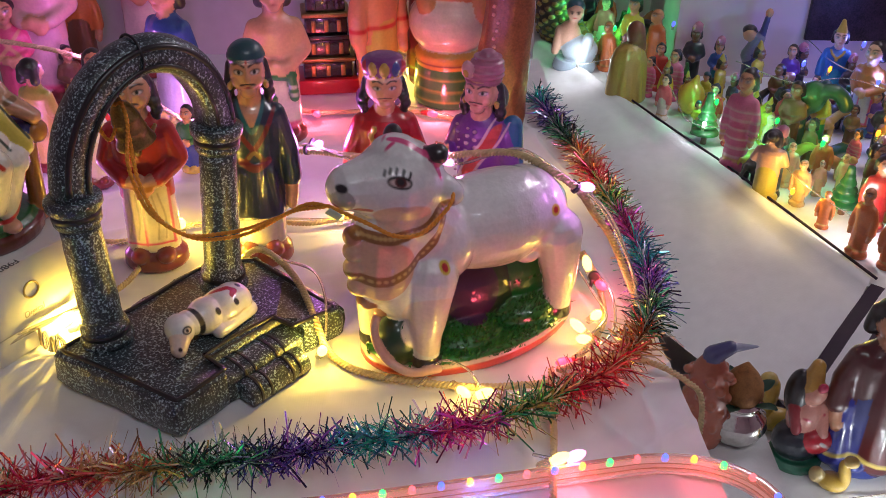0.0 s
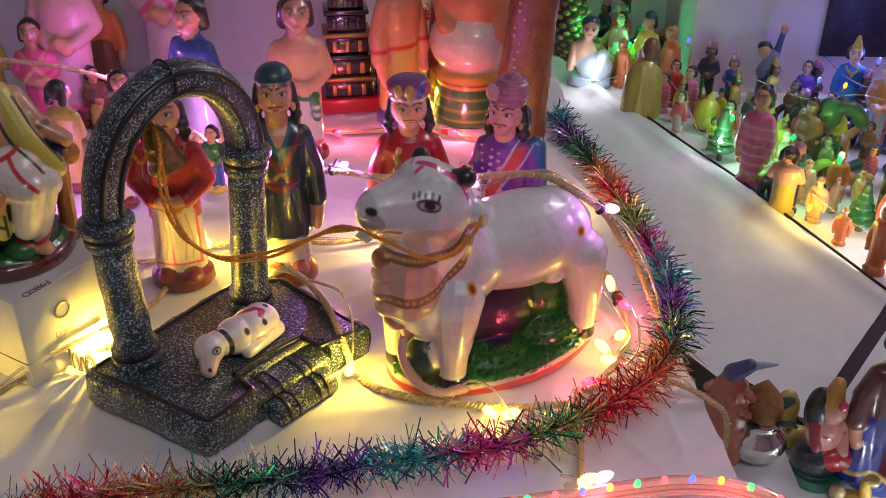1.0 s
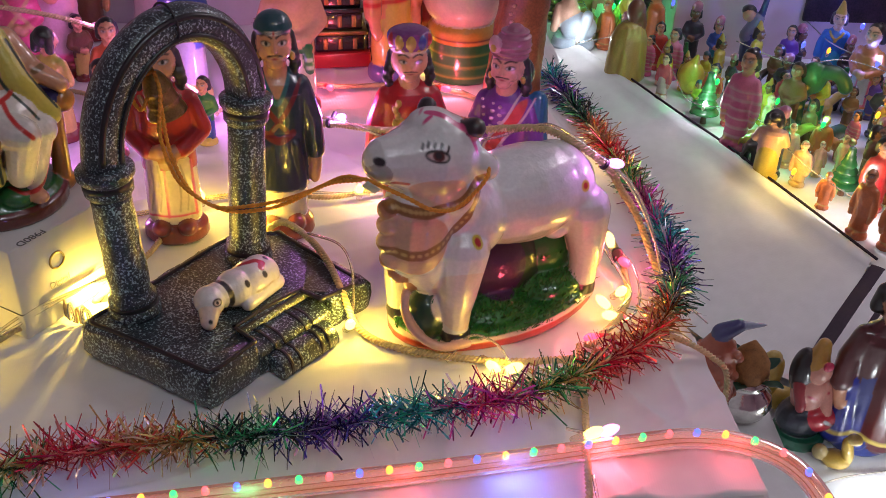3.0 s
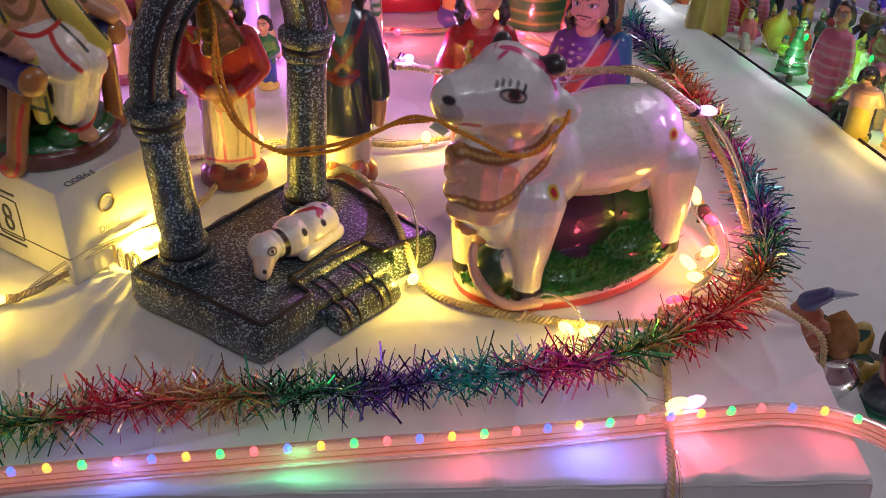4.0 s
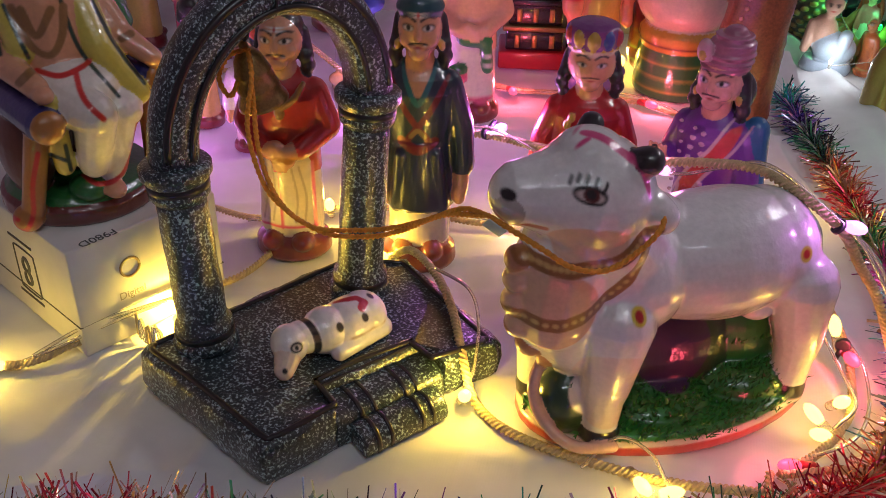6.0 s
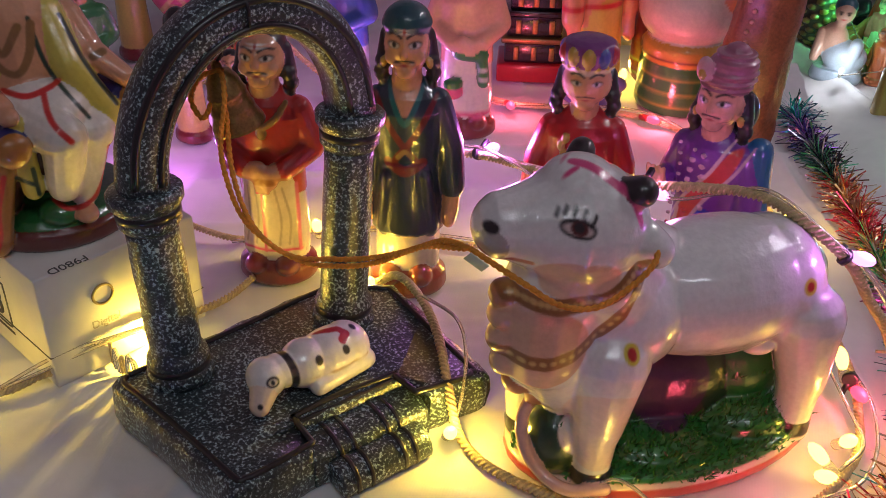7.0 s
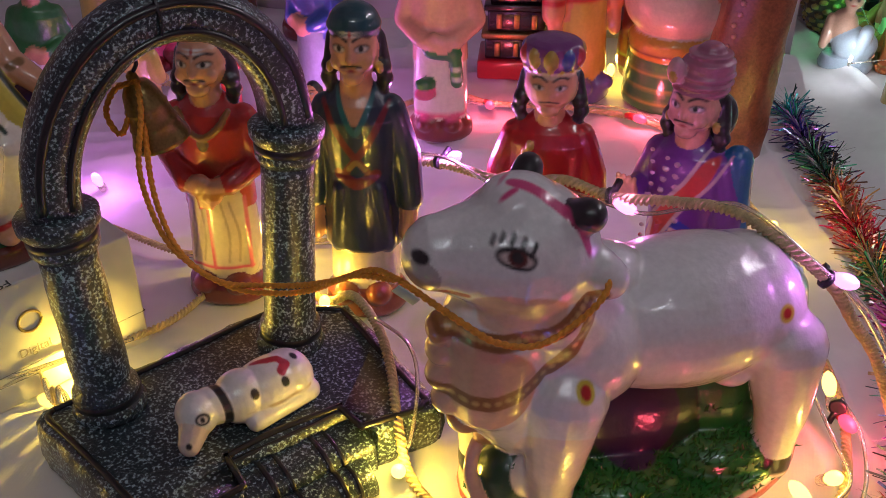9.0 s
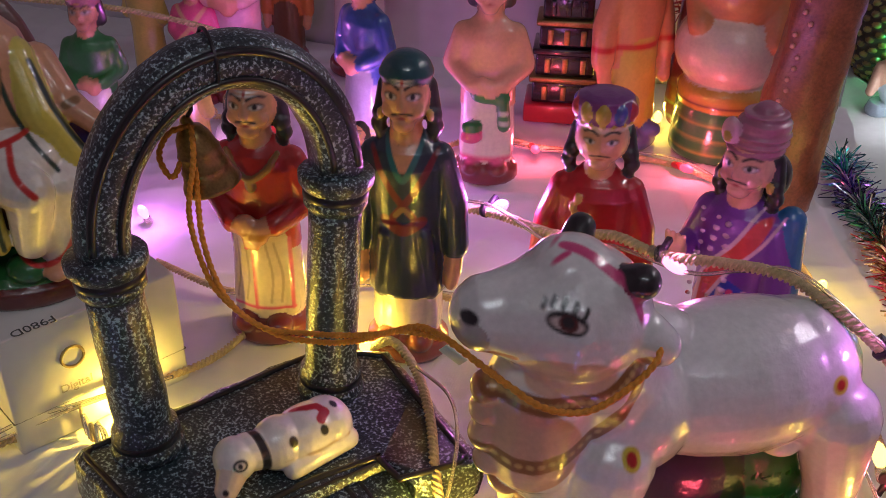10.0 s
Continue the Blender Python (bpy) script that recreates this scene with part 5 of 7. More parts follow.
# twine round the arch's base and in front of the cow
a = string("straw twine with warm bulbs laid round the cow", [
    ([(-0.236, 0.860, 0.006), (-0.205, 0.840, 0.012), (-0.178, 0.820, 0.036), (-0.150, 0.790, 0.038), (-0.128, 0.752, 0.036), (-0.112, 0.715, 0.028), (-0.096, 0.690, 0.008), (-0.064, 0.668, 0.006), (-0.006, 0.655, 0.006), (0.041, 0.652, 0.006), (0.090, 0.656, 0.008)], 0.0034),
    ([(0.094, 0.672, 0.010), (0.091, 0.640, 0.007), (0.090, 0.600, 0.007), (0.086, 0.560, 0.008), (0.083, 0.525, 0.006), (0.082, 0.497, -0.006), (0.082, 0.488, -0.05), (0.083, 0.484, -0.20)], 0.0030),
    ([(0.100, 0.670, 0.012), (0.140, 0.672, 0.024), (0.175, 0.672, 0.020), (0.208, 0.668, 0.004), (0.226, 0.666, -0.02), (0.229, 0.664, -0.10)], 0.0028),
    ([(0.140, 0.850, 0.020), (0.150, 0.820, 0.012), (0.152, 0.780, 0.008), (0.148, 0.745, 0.008), (0.128, 0.705, 0.008), (0.100, 0.672, 0.010)], 0.0032)],
    [[(-0.150, 0.790, 0.043), (-0.118, 0.760, 0.050), (-0.105, 0.735, 0.040), (-0.102, 0.706, 0.020), (-0.107, 0.700, 0.012)],
     [(-0.020, 0.650, 0.006), (0.000, 0.668, 0.020), (0.022, 0.660, 0.018), (0.040, 0.640, 0.008), (0.075, 0.646, 0.006)],
     [(0.150, 0.820, 0.016), (0.160, 0.790, 0.014), (0.160, 0.750, 0.010), (0.146, 0.715, 0.010), (0.115, 0.690, 0.010)],
     [(0.130, 0.800, 0.03), (0.142, 0.770, 0.022), (0.150, 0.745, 0.016), (0.135, 0.722, 0.012)],
     [(0.086, 0.52, 0.008), (0.088, 0.495, -0.004), (0.089, 0.487, -0.06), (0.088, 0.484, -0.2)]],
    [((0.146, 0.806, 0.020), (0.2, 1, 0))])
lit(a, (-0.104, 0.690, 0.012), "warm", 1.5, (0.3, -0.6, 0.8))
lit(a, (0.018, 0.643, 0.008), "warm", 0.32, (0.4, -0.6, 0.1))
bulb(a, (0.034, 0.640, 0.008), "warm", (0.8, 0.2, 0.2))
lit(a, (0.141, 0.748, 0.014), "warm", 0.50, (0.3, -0.6, 0.8))
bulb(a, (0.124, 0.732, 0.012), "warm", (-0.5, 0.2, 0.4))
bulb(a, (0.128, 0.716, 0.010), "warm", (-0.7, -0.3, 0.3))
bulb(a, (0.141, 0.820, 0.024), "warm", (-0.3, 0.3, 1))
lit(a, (0.107, 0.680, 0.012), "red", 0.35, (-0.9, -0.4, 0.2), RED_PLASTIC)
lit(a, (0.152, 0.800, 0.014), "red", 0.7, (0.3, -0.7, 0.1), RED_PLASTIC)

# twine strung through the air behind the cow and over its back
b = string("straw twine with violet bulbs strung over the cow's back", [
    ([(-0.235, 0.980, 0.030), (-0.190, 0.925, 0.086), (-0.137, 0.908, 0.100), (-0.080, 0.872, 0.112), (-0.040, 0.848, 0.132), (-0.008, 0.834, 0.132), (0.030, 0.820, 0.142), (0.062, 0.800, 0.152), (0.090, 0.782, 0.147), (0.118, 0.774, 0.130), (0.138, 0.786, 0.098), (0.156, 0.796, 0.070), (0.172, 0.790, 0.036), (0.184, 0.774, 0.010), (0.186, 0.740, 0.006)], 0.0036)],
    [[(-0.190, 0.922, 0.092), (-0.137, 0.905, 0.108), (-0.080, 0.866, 0.108), (-0.040, 0.846, 0.126), (0.010, 0.826, 0.128), (0.040, 0.815, 0.142), (0.070, 0.795, 0.158), (0.118, 0.770, 0.136)],
     [(0.121, 0.772, 0.134), (0.142, 0.778, 0.108), (0.162, 0.782, 0.074), (0.182, 0.776, 0.030)],
     [(0.121, 0.774, 0.134), (0.150, 0.786, 0.100), (0.170, 0.782, 0.060), (0.184, 0.770, 0.014)]],
    [((-0.008, 0.834, 0.133), (1, -0.4, 0.2)), ((0.116, 0.774, 0.132), (0.8, 0, -0.6)), ((-0.139, 0.909, 0.101), (1, -0.6, 0.2))])
lit(b, (-0.130, 0.912, 0.104), "violet", 2.0, (0.6, -0.4, 0.5))
lit(b, (0.124, 0.772, 0.134), "violet", 0.28, (0.6, -0.6, 0.2))
lit(b, (0.000, 0.830, 0.130), "pink", 0.5, (0.8, -0.2, -0.3))

# twine lying on the cloth behind the dolls
c = string("straw twine with red bulbs lying among the back dolls", [
    ([(-0.62, 1.150, 0.006), (-0.50, 1.185, 0.006), (-0.38, 1.110, 0.006), (-0.30, 1.140, 0.006), (-0.23, 1.235, 0.006), (-0.168, 1.225, 0.006), (-0.09, 1.235, 0.006), (-0.020, 1.225, 0.006), (0.040, 1.180, 0.006), (0.085, 1.090, 0.006), (0.106, 1.030, 0.008), (0.118, 0.960, 0.006), (0.135, 0.880, 0.006), (0.146, 0.850, 0.010)], 0.0032),
    ([(-0.42, 0.900, 0.006), (-0.34, 0.880, 0.006), (-0.30, 0.905, 0.006), (-0.22, 0.930, 0.006), (-0.15, 0.925, 0.006), (-0.110, 0.938, 0.006), (-0.06, 0.960, 0.006)], 0.0030),
    ([(-0.70, 1.06, 0.16), (-0.56, 1.13, 0.135), (-0.45, 1.165, 0.100), (-0.38, 1.150, 0.060), (-0.322, 1.130, 0.030), (-0.300, 1.125, 0.006)], 0.0032)],
    [[(-0.23, 1.230, 0.008), (-0.168, 1.215, 0.008), (-0.09, 1.240, 0.008), (-0.02, 1.232, 0.010), (0.04, 1.17, 0.008), (0.106, 1.02, 0.010)],
     [(-0.34, 0.872, 0.008), (-0.26, 0.910, 0.010), (-0.18, 0.930, 0.008), (-0.10, 0.930, 0.008)]])
lit(c, (-0.170, 1.212, 0.010), "red", 1.15, (0.4, -0.8, 0.2), RED_PLASTIC)
lit(c, (-0.018, 1.218, 0.010), "red", 1.15, (0.7, -0.5, 0.1), RED_PLASTIC)
lit(c, (-0.318, 1.134, 0.030), "violet", 1.3, (0.6, -0.6, 0.2))
lit(c, (-0.445, 1.168, 0.100), "violet", 0.7, (0.5, -0.6, 0.1))
lit(c, (0.108, 1.025, 0.014), "warm", 1.0, (0.2, -0.4, 1))
lit(c, (-0.276, 0.905, 0.014), "warm", 1.5, (0.1, -0.5, 1))
lit(c, (-0.112, 0.935, 0.010), "warm", 0.8, (0.1, -0.5, 1))
lit(c, (-0.206, 0.836, 0.014), "warm", 0.9, (0.2, -0.5, 0.6))
lit(c, (-0.060, 1.330, 0.012), "warm", 1.2, (0, -0.5, 1))
lit(c, (-0.470, 0.960, 0.012), "violet", 0.8, (0, -0.5, 1))

# twine beside the box
d = string("straw twine with warm bulbs running past the box", [
    ([(-0.60, 0.600, 0.006), (-0.470, 0.622, 0.006), (-0.409, 0.648, 0.008), (-0.388, 0.672, 0.010), (-0.366, 0.700, 0.010), (-0.345, 0.740, 0.010), (-0.310, 0.790, 0.008), (-0.300, 0.840, 0.006)], 0.0030)],
    [[(-0.409, 0.648, 0.010), (-0.386, 0.668, 0.016), (-0.362, 0.698, 0.020), (-0.340, 0.735, 0.016), (-0.322, 0.765, 0.010)],
     [(-0.405, 0.652, 0.012), (-0.380, 0.680, 0.022), (-0.355, 0.705, 0.024), (-0.335, 0.735, 0.020)]])
# loops added round the bulb to break its light into shadow streaks
for k in range(9):
    a0 = radians(196 + 9.5 * k + 4 * math.sin(k * 2.1))
    q = Vector((-0.333 + 0.030 * math.cos(a0), 0.728 + 0.030 * math.sin(a0), 0))
    s = Vector((-math.sin(a0), math.cos(a0), 0)) * (0.0018 + 0.0008 * (k % 3))
    bm = bmesh.new()
    loop, _ = smooth_line([q - s, q - s * 0.9 + Vector((0, 0, 0.011 + 0.002 * (k % 2))), q + Vector((0, 0, 0.016 + 0.003 * (k % 2))), q + s * 0.9 + Vector((0, 0, 0.012)), q + s], 24)
    tube(bm, loop, 0.0013, 6)
    part("wire_loop", bm, JUTE if k % 3 == 0 else WIRE, d, "small wire loop added to streak the bulb's light")
lit(d, (-0.425, 0.638, 0.010), "warm", 0.85, (-0.8, -0.4, 0.15))
bulb(d, (-0.328, 0.738, 0.010), "warm", (0.5, 0.4, 0.5))
point_lamp("bulb_glow", (-0.333, 0.728, 0.014), WARM, 0.50, 0.0012)


# orange thread from the bell to the cow's neck
def thread():
    root = thing("orange_thread", "turmeric-dyed thread tied from the bell to the cow's neck", "thread")
    cowp = lambda x, y, z: COW @ Vector((x, y, z))
    runs = [
        [(-0.256, 0.727, 0.226), (-0.250, 0.716, 0.212), (-0.252, 0.708, 0.180), (-0.243, 0.705, 0.145), (-0.228, 0.704, 0.128), (-0.210, 0.706, 0.117), (-0.186, 0.708, 0.118), (-0.160, 0.700, 0.128), (-0.130, 0.680, 0.150), (-0.104, 0.664, 0.171), (-0.086, 0.652, 0.176)],
        [(-0.256, 0.727, 0.226), (-0.267, 0.722, 0.222), (-0.274, 0.720, 0.208), (-0.268, 0.720, 0.196), (-0.262, 0.722, 0.206), (-0.256, 0.726, 0.224)],
        [(-0.086, 0.652, 0.176), cowp(-0.128, -0.045, 0.168), cowp(-0.112, -0.054, 0.158), cowp(-0.092, -0.056, 0.154), cowp(-0.072, -0.054, 0.162), cowp(-0.058, -0.050, 0.172), cowp(-0.050, -0.036, 0.178)],
        [(-0.252, 0.720, 0.205), (-0.246, 0.709, 0.165), (-0.232, 0.705, 0.132), (-0.206, 0.707, 0.114), (-0.176, 0.704, 0.117), (-0.150, 0.694, 0.131), (-0.118, 0.672, 0.160), (-0.090, 0.655, 0.174)],
    ]
    for pts in runs:
        bm = bmesh.new()
        twisted(bm, pts, 0.0018, 2, 0.008, 5)
        part("strand", bm, ORANGE_THREAD, root)
    b = box_bm(-0.006, -0.0004, -0.004, 0.006, 0.0004, 0.004, 0.0002)
    b.transform(Matrix.Translation((-0.082, 0.647, 0.172)) @ pose(0, 0, 0, 25, 35, 5))
    part("paper_tag", b, plain("pale_green_paper", (0.50, 0.62, 0.55), 0.7), root, "small pale green tag")


thread()


# ---- tinsel garlands ----
def tinsel(label, pts, count, first, section, radius=0.024):
    root = thing("tinsel_garland", label, "tinsel")
    rnd = random.Random(11 + first)
    line, length = smooth_line(pts, 400)
    fr = frames_along(line)
    bm = bmesh.new()
    tube(bm, line[::4], 0.0009, 6)
    part("core", bm, DARK_PLASTIC, root)
    groups = {}
    for k in range(count):
        i = min(399, int(400 * (k + rnd.random()) / count))
        which = (int(length * i / 400 / section + rnd.gauss(0, 0.16)) + first) % len(FOILS)
        verts, faces = groups.setdefault(which, ([], []))
        p, (d, s, u) = line[i], fr[i]
        a = rnd.uniform(0, 2 * math.pi)
        o = (math.cos(a) * s + math.sin(a) * u + d * rnd.uniform(-1.0, 1.0)).normalized()
        if p.z < 0.02 and -0.9 < o.z < -0.25:
            o.z *= -0.3
        ln = radius * rnd.uniform(0.40, 1.30)
        w = o.cross(Vector((rnd.uniform(-1, 1), rnd.uniform(-1, 1), rnd.uniform(-1, 1)))).normalized() * rnd.uniform(0.00035, 0.0009)
        bend = Vector((rnd.uniform(-1, 1), rnd.uniform(-1, 1), rnd.uniform(-1.2, 0.5))) * ln * 0.30
        n = len(verts)
        for t in (0.0, 0.5, 1.0):
            c = p + o * ln * t + bend * t * t
            if p.y < 1.4 and c.z < 0.001 and c.x < edge_x(c.y) - 0.002 and c.y > front_y(c.x) and p.z > -0.02:
                c.z = 0.001 + 0.002 * t
            verts += [c - w, c + w]
        faces += [(n, n + 1, n + 3, n + 2), (n + 2, n + 3, n + 5, n + 4)]
    for which, (verts, faces) in sorted(groups.items()):
        me = bpy.data.meshes.new("foil")
        me.from_pydata([tuple(v) for v in verts], [], faces)
        me.materials.append(FOILS[which])
        ob = new("foil", me)
        ob.parent = root
        tagged(ob, FOILS[which].name.split(".")[0].replace("_", " ") + " strips", kind="stuff")
    return root


tinsel("multicoloured metallic tinsel garland lying along the table edge", [(-0.62, 0.440, 0.014), (-0.44, 0.478, 0.014), (-0.341, 0.505, 0.014), (-0.271, 0.530, 0.014), (-0.192, 0.541, 0.015), (-0.110, 0.556, 0.016), (-0.026, 0.578, 0.016), (0.039, 0.595, 0.018), (0.102, 0.630, 0.020), (0.152, 0.672, 0.020), (0.186, 0.732, 0.018), (0.203, 0.823, 0.008), (0.203, 0.900, 0.004), (0.190, 0.995, 0.002), (0.174, 1.095, 0.002), (0.150, 1.190, 0.004), (0.126, 1.300, 0.006)], 9800, 3, 0.062)
tinsel("small dark red tinsel piece against the backdrop cloth", [(-0.060, 1.43, 0.10), (-0.045, 1.432, 0.115), (-0.030, 1.43, 0.105)], 160, 1, 0.5, 0.022)
tinsel("small red tinsel piece among the back dolls", [(-0.268, 1.33, 0.055), (-0.255, 1.325, 0.065), (-0.245, 1.33, 0.05)], 160, 1, 0.5, 0.018)


# rough brown lumps past the cloth's edge; knob shape and cord are made up
def edge_knob(y, size):
    x = edge_x(y) + 0.010
    root = thing("edge_ornament", "rough brown lump of made-up shape at the tablecloth's edge", "ornament", (x, y, 0.0), group="knobs along the table edge")
    f = Figure()
    for k in range(4):
        f.ball((0.002 * (k % 2), 0.001 * k, -0.052 + 0.016 * k), (0.011 + 0.002 * (k == 1), 0.011, 0.011), (0.20, 0.10, 0.05))
    for k in range(26):
        a = k * 2.4
        f.ball((0.011 * math.cos(a), 0.011 * math.sin(a), -0.056 + 0.0021 * k), 0.0034, (0.26, 0.14, 0.07))
    ob = new("knob", f.mesh("knob", 0.0014))
    ob.parent = root
    ob.matrix_local = Matrix.Scale(size, 4)
    bm = bmesh.new()
    line, _ = smooth_line([(0.0, 0, 0.0), (-0.006, 0, 0.004), (-0.024, 0, 0.003)], 12)
    tube(bm, line, 0.0012, 6)
    part("cord", bm, JUTE, root)


edge_knob(1.085, 1.5)
edge_knob(1.020, 1.2)
edge_knob(0.868, 1.2)


# ---- the rope light along the front ----
LED = {k: glowing("led_" + k, c, 2.4) for k, c in (("red", (1.0, 0.10, 0.12)), ("blue", (0.08, 0.12, 1.0)), ("amber", (1.0, 0.40, 0.05)), ("green", (0.04, 1.0, 0.16)))}


def rope_light():
    root = thing("rope_light", "clear plastic rope light with multicoloured lamps along the table front", "rope light")
    pts = [(-0.62, 0.400, 0.0075), (-0.42, 0.444, 0.0075), (-0.297, 0.471, 0.0075), (-0.213, 0.487, 0.0075), (-0.131, 0.503, 0.0075), (-0.048, 0.518, 0.0075), (0.035, 0.535, 0.0075), (0.122, 0.554, 0.0075), (0.166, 0.561, 0.0078), (0.205, 0.557, 0.0075), (0.237, 0.541, 0.004), (0.255, 0.513, -0.004), (0.263, 0.478, -0.020), (0.264, 0.42, -0.060), (0.262, 0.38, -0.15)]
    line, length = smooth_line(pts, 260)
    bm = bmesh.new()
    tube(bm, line, 0.0080, 16)
    part("tube", bm, ROPE_TUBE, root, "clear ribbed tube")
    bm = bmesh.new()
    fr = frames_along(line)
    for o in (-0.0035, 0.0035):
        tube(bm, [p + u * -0.0028 + s * o for p, (d, s, u) in zip(line, fr)], 0.0006, 5)
    part("copper_wire", bm, plain("copper_wire", (0.40, 0.18, 0.07), 0.3, 0.9), root)
    n = int(length / 0.0213)
    kinds = ["red", "blue", "amber", "green"]
    base_me = {}
    for k in range(n):
        i = min(259, int(260 * (k + 0.5) / n))
        p, (d, s, u) = line[i], fr[i]
        kind = kinds[k % 4]
        if kind not in base_me:
            bm = bmesh.new()
            lathe(bm, [(-0.0026, 0.0016), (-0.0014, 0.0027), (0.0014, 0.0027), (0.0030, 0.0015)], None, 10)
            base_me[kind] = bm
            me = bpy.data.meshes.new("led")
            bm.to_mesh(me)
            bm.free()
            me.materials.append(LED[kind])
            base_me[kind] = me
        ob = new("led", base_me[kind])
        ob.parent = root
        ob.location = p + u * 0.0060
    return line


ROPE_TUBE = clear_plastic("rope_light_tube", (1.0, 0.80, 0.70))
# the LEDs' reddish glow through the plastic, put into the tube's own emission
ROPE_TUBE.node_tree.nodes["Principled BSDF"].inputs["Emission Color"].default_value = (1.0, 0.22, 0.12, 1)
ROPE_TUBE.node_tree.nodes["Principled BSDF"].inputs["Emission Strength"].default_value = 0.12
rope = rope_light()
for x, y, c, w in ((-0.38, 0.446, GREEN, 0.030), (-0.27, 0.468, BLUE, 0.070), (-0.16, 0.488, GREEN, 0.034), (-0.05, 0.508, RED, 0.034), (0.03, 0.522, BLUE, 0.060), (0.10, 0.538, RED, 0.08), (0.20, 0.546, RED, 0.030)):
    point_lamp("rope_light_glow", (x, y, 0.020), c, w, 0.01)
r = string("bundle of twine and lit warm bulbs crossing the rope light", [], [[(0.07, 0.56, 0.016), (0.085, 0.553, 0.019), (0.10, 0.557, 0.017)]])
bulb(r, (0.088, 0.553, 0.018), "warm", (0.9, 0.1, 0.4))
bulb(r, (0.100, 0.556, 0.018), "pink", (0.9, 0.2, 0.3))


# ---- the low stage beyond the table's end ----
EDGE = [(0.224, 2.727), (0.336, 2.432), (0.428, 2.2), (0.503, 2.013), (0.575, 1.845), (0.621, 1.709), (0.66, 1.601), (0.727, 1.413)]
HEM = [(0.02, 2.20), (0.08, 1.98), (0.17, 1.78), (0.25, 1.60), (0.32, 1.44), (0.38, 1.32), (0.44, 1.23), (0.525, 1.165)]


def low_stage():
    bm = bmesh.new()
    top = [(x, y, -0.380) for x, y in EDGE] + [(2.3, 1.35, -0.380), (2.3, 2.398, -0.380), (0.573, 2.398, -0.380), (0.573, 2.748, -0.380), (0.22, 2.748, -0.380)]
    a = [bm.verts.new(p) for p in top]
    b = [bm.verts.new((x, y, -0.74)) for x, y, z in top]
    bm.faces.new(a)
    for k in range(len(a)):
        bm.faces.new((a[k], b[k], b[(k + 1) % len(a)], a[(k + 1) % len(a)]))
    bmesh.ops.recalc_face_normals(bm, faces=bm.faces[:])
    tagged(part("low_stage", bm, CLOTH, None, "", False), "low white-covered stage that carries the crowd of dolls", "stage", kind="structure")
    root = thing("draped_cloth", "white cloth with dark purple border sloping off the low stage", "cloth")
    t, _ = smooth_line([(x, y, -0.355) for x, y in EDGE], 80)
    h, _ = smooth_line([(x, y, -0.47) for x, y in HEM], 80)
    bm = bmesh.new()
    g = []
    for i in range(81):
        col = []
        for k in range(25):
            v = k / 24
            p = t[i].lerp(h[i], v)
            p.z = -0.372 - 0.012 * v + 0.017 * math.exp(-((v - 0.04) / 0.05) ** 2) - 0.045 * v ** 1.6
            p.z += 0.008 * noise.noise((i * 0.05, v * 2.0, 4)) * min(1, v * 5) + 0.003 * noise.noise((i * 0.2, v * 5, 1))
            col.append(bm.verts.new(p))
        g.append(col)
    for i in range(80):
        for k in range(24):
            bm.faces.new((g[i][k], g[i + 1][k], g[i + 1][k + 1], g[i][k + 1]))
    part("cloth_sheet", bm, CLOTH, root)
    rim, _ = smooth_line([(x + 0.012, y + 0.010, -0.368) for x, y in EDGE], 90)
    bm = bmesh.new()
    tube(bm, rim[34:], 0.0026, 8)
    part("dark_rim", bm, PURPLE_HEM, root, "dark brown rim behind the cloth")
    last = [t[80].lerp(h[80], k / 24) for k in range(25)]

    def band(o0, o1):
        bm = bmesh.new()
        rows_ = []
        for j in range(4):
            o = o0 + (o1 - o0) * j / 3
            rows_.append([bm.verts.new(Vector((p.x + 0.050 * o, p.y - 0.042 * o, -0.372 - 0.012 * k / 24 - 0.045 * (k / 24) ** 1.6 + 0.006 * math.sin(o * 3.1) - 0.014 * o + 0.002 * noise.noise((k * 0.3, o, 0))))) for k, p in enumerate(last)])
        for a_, b_ in zip(rows_, rows_[1:]):
            for k in range(24):
                bm.faces.new((a_[k], b_[k], b_[k + 1], a_[k + 1]))
        return bm

    part("border", band(0.0, 0.36), PURPLE_HEM, root, "dark purple woven border")
    part("hem", band(0.36, 0.72), CLOTH, root)
    part("border", band(0.72, 0.86), PURPLE_HEM, root, "thin dark purple line")
    part("hem", band(0.86, 1.0), CLOTH, root)


low_stage()
slab("side_step", 0.24, 0.46, -0.75, 1.30, 1.18, -0.46, CLOTH)
slab("side_platform", 0.24, 0.40, -0.46, 0.466, 1.13, -0.42, CLOTH)

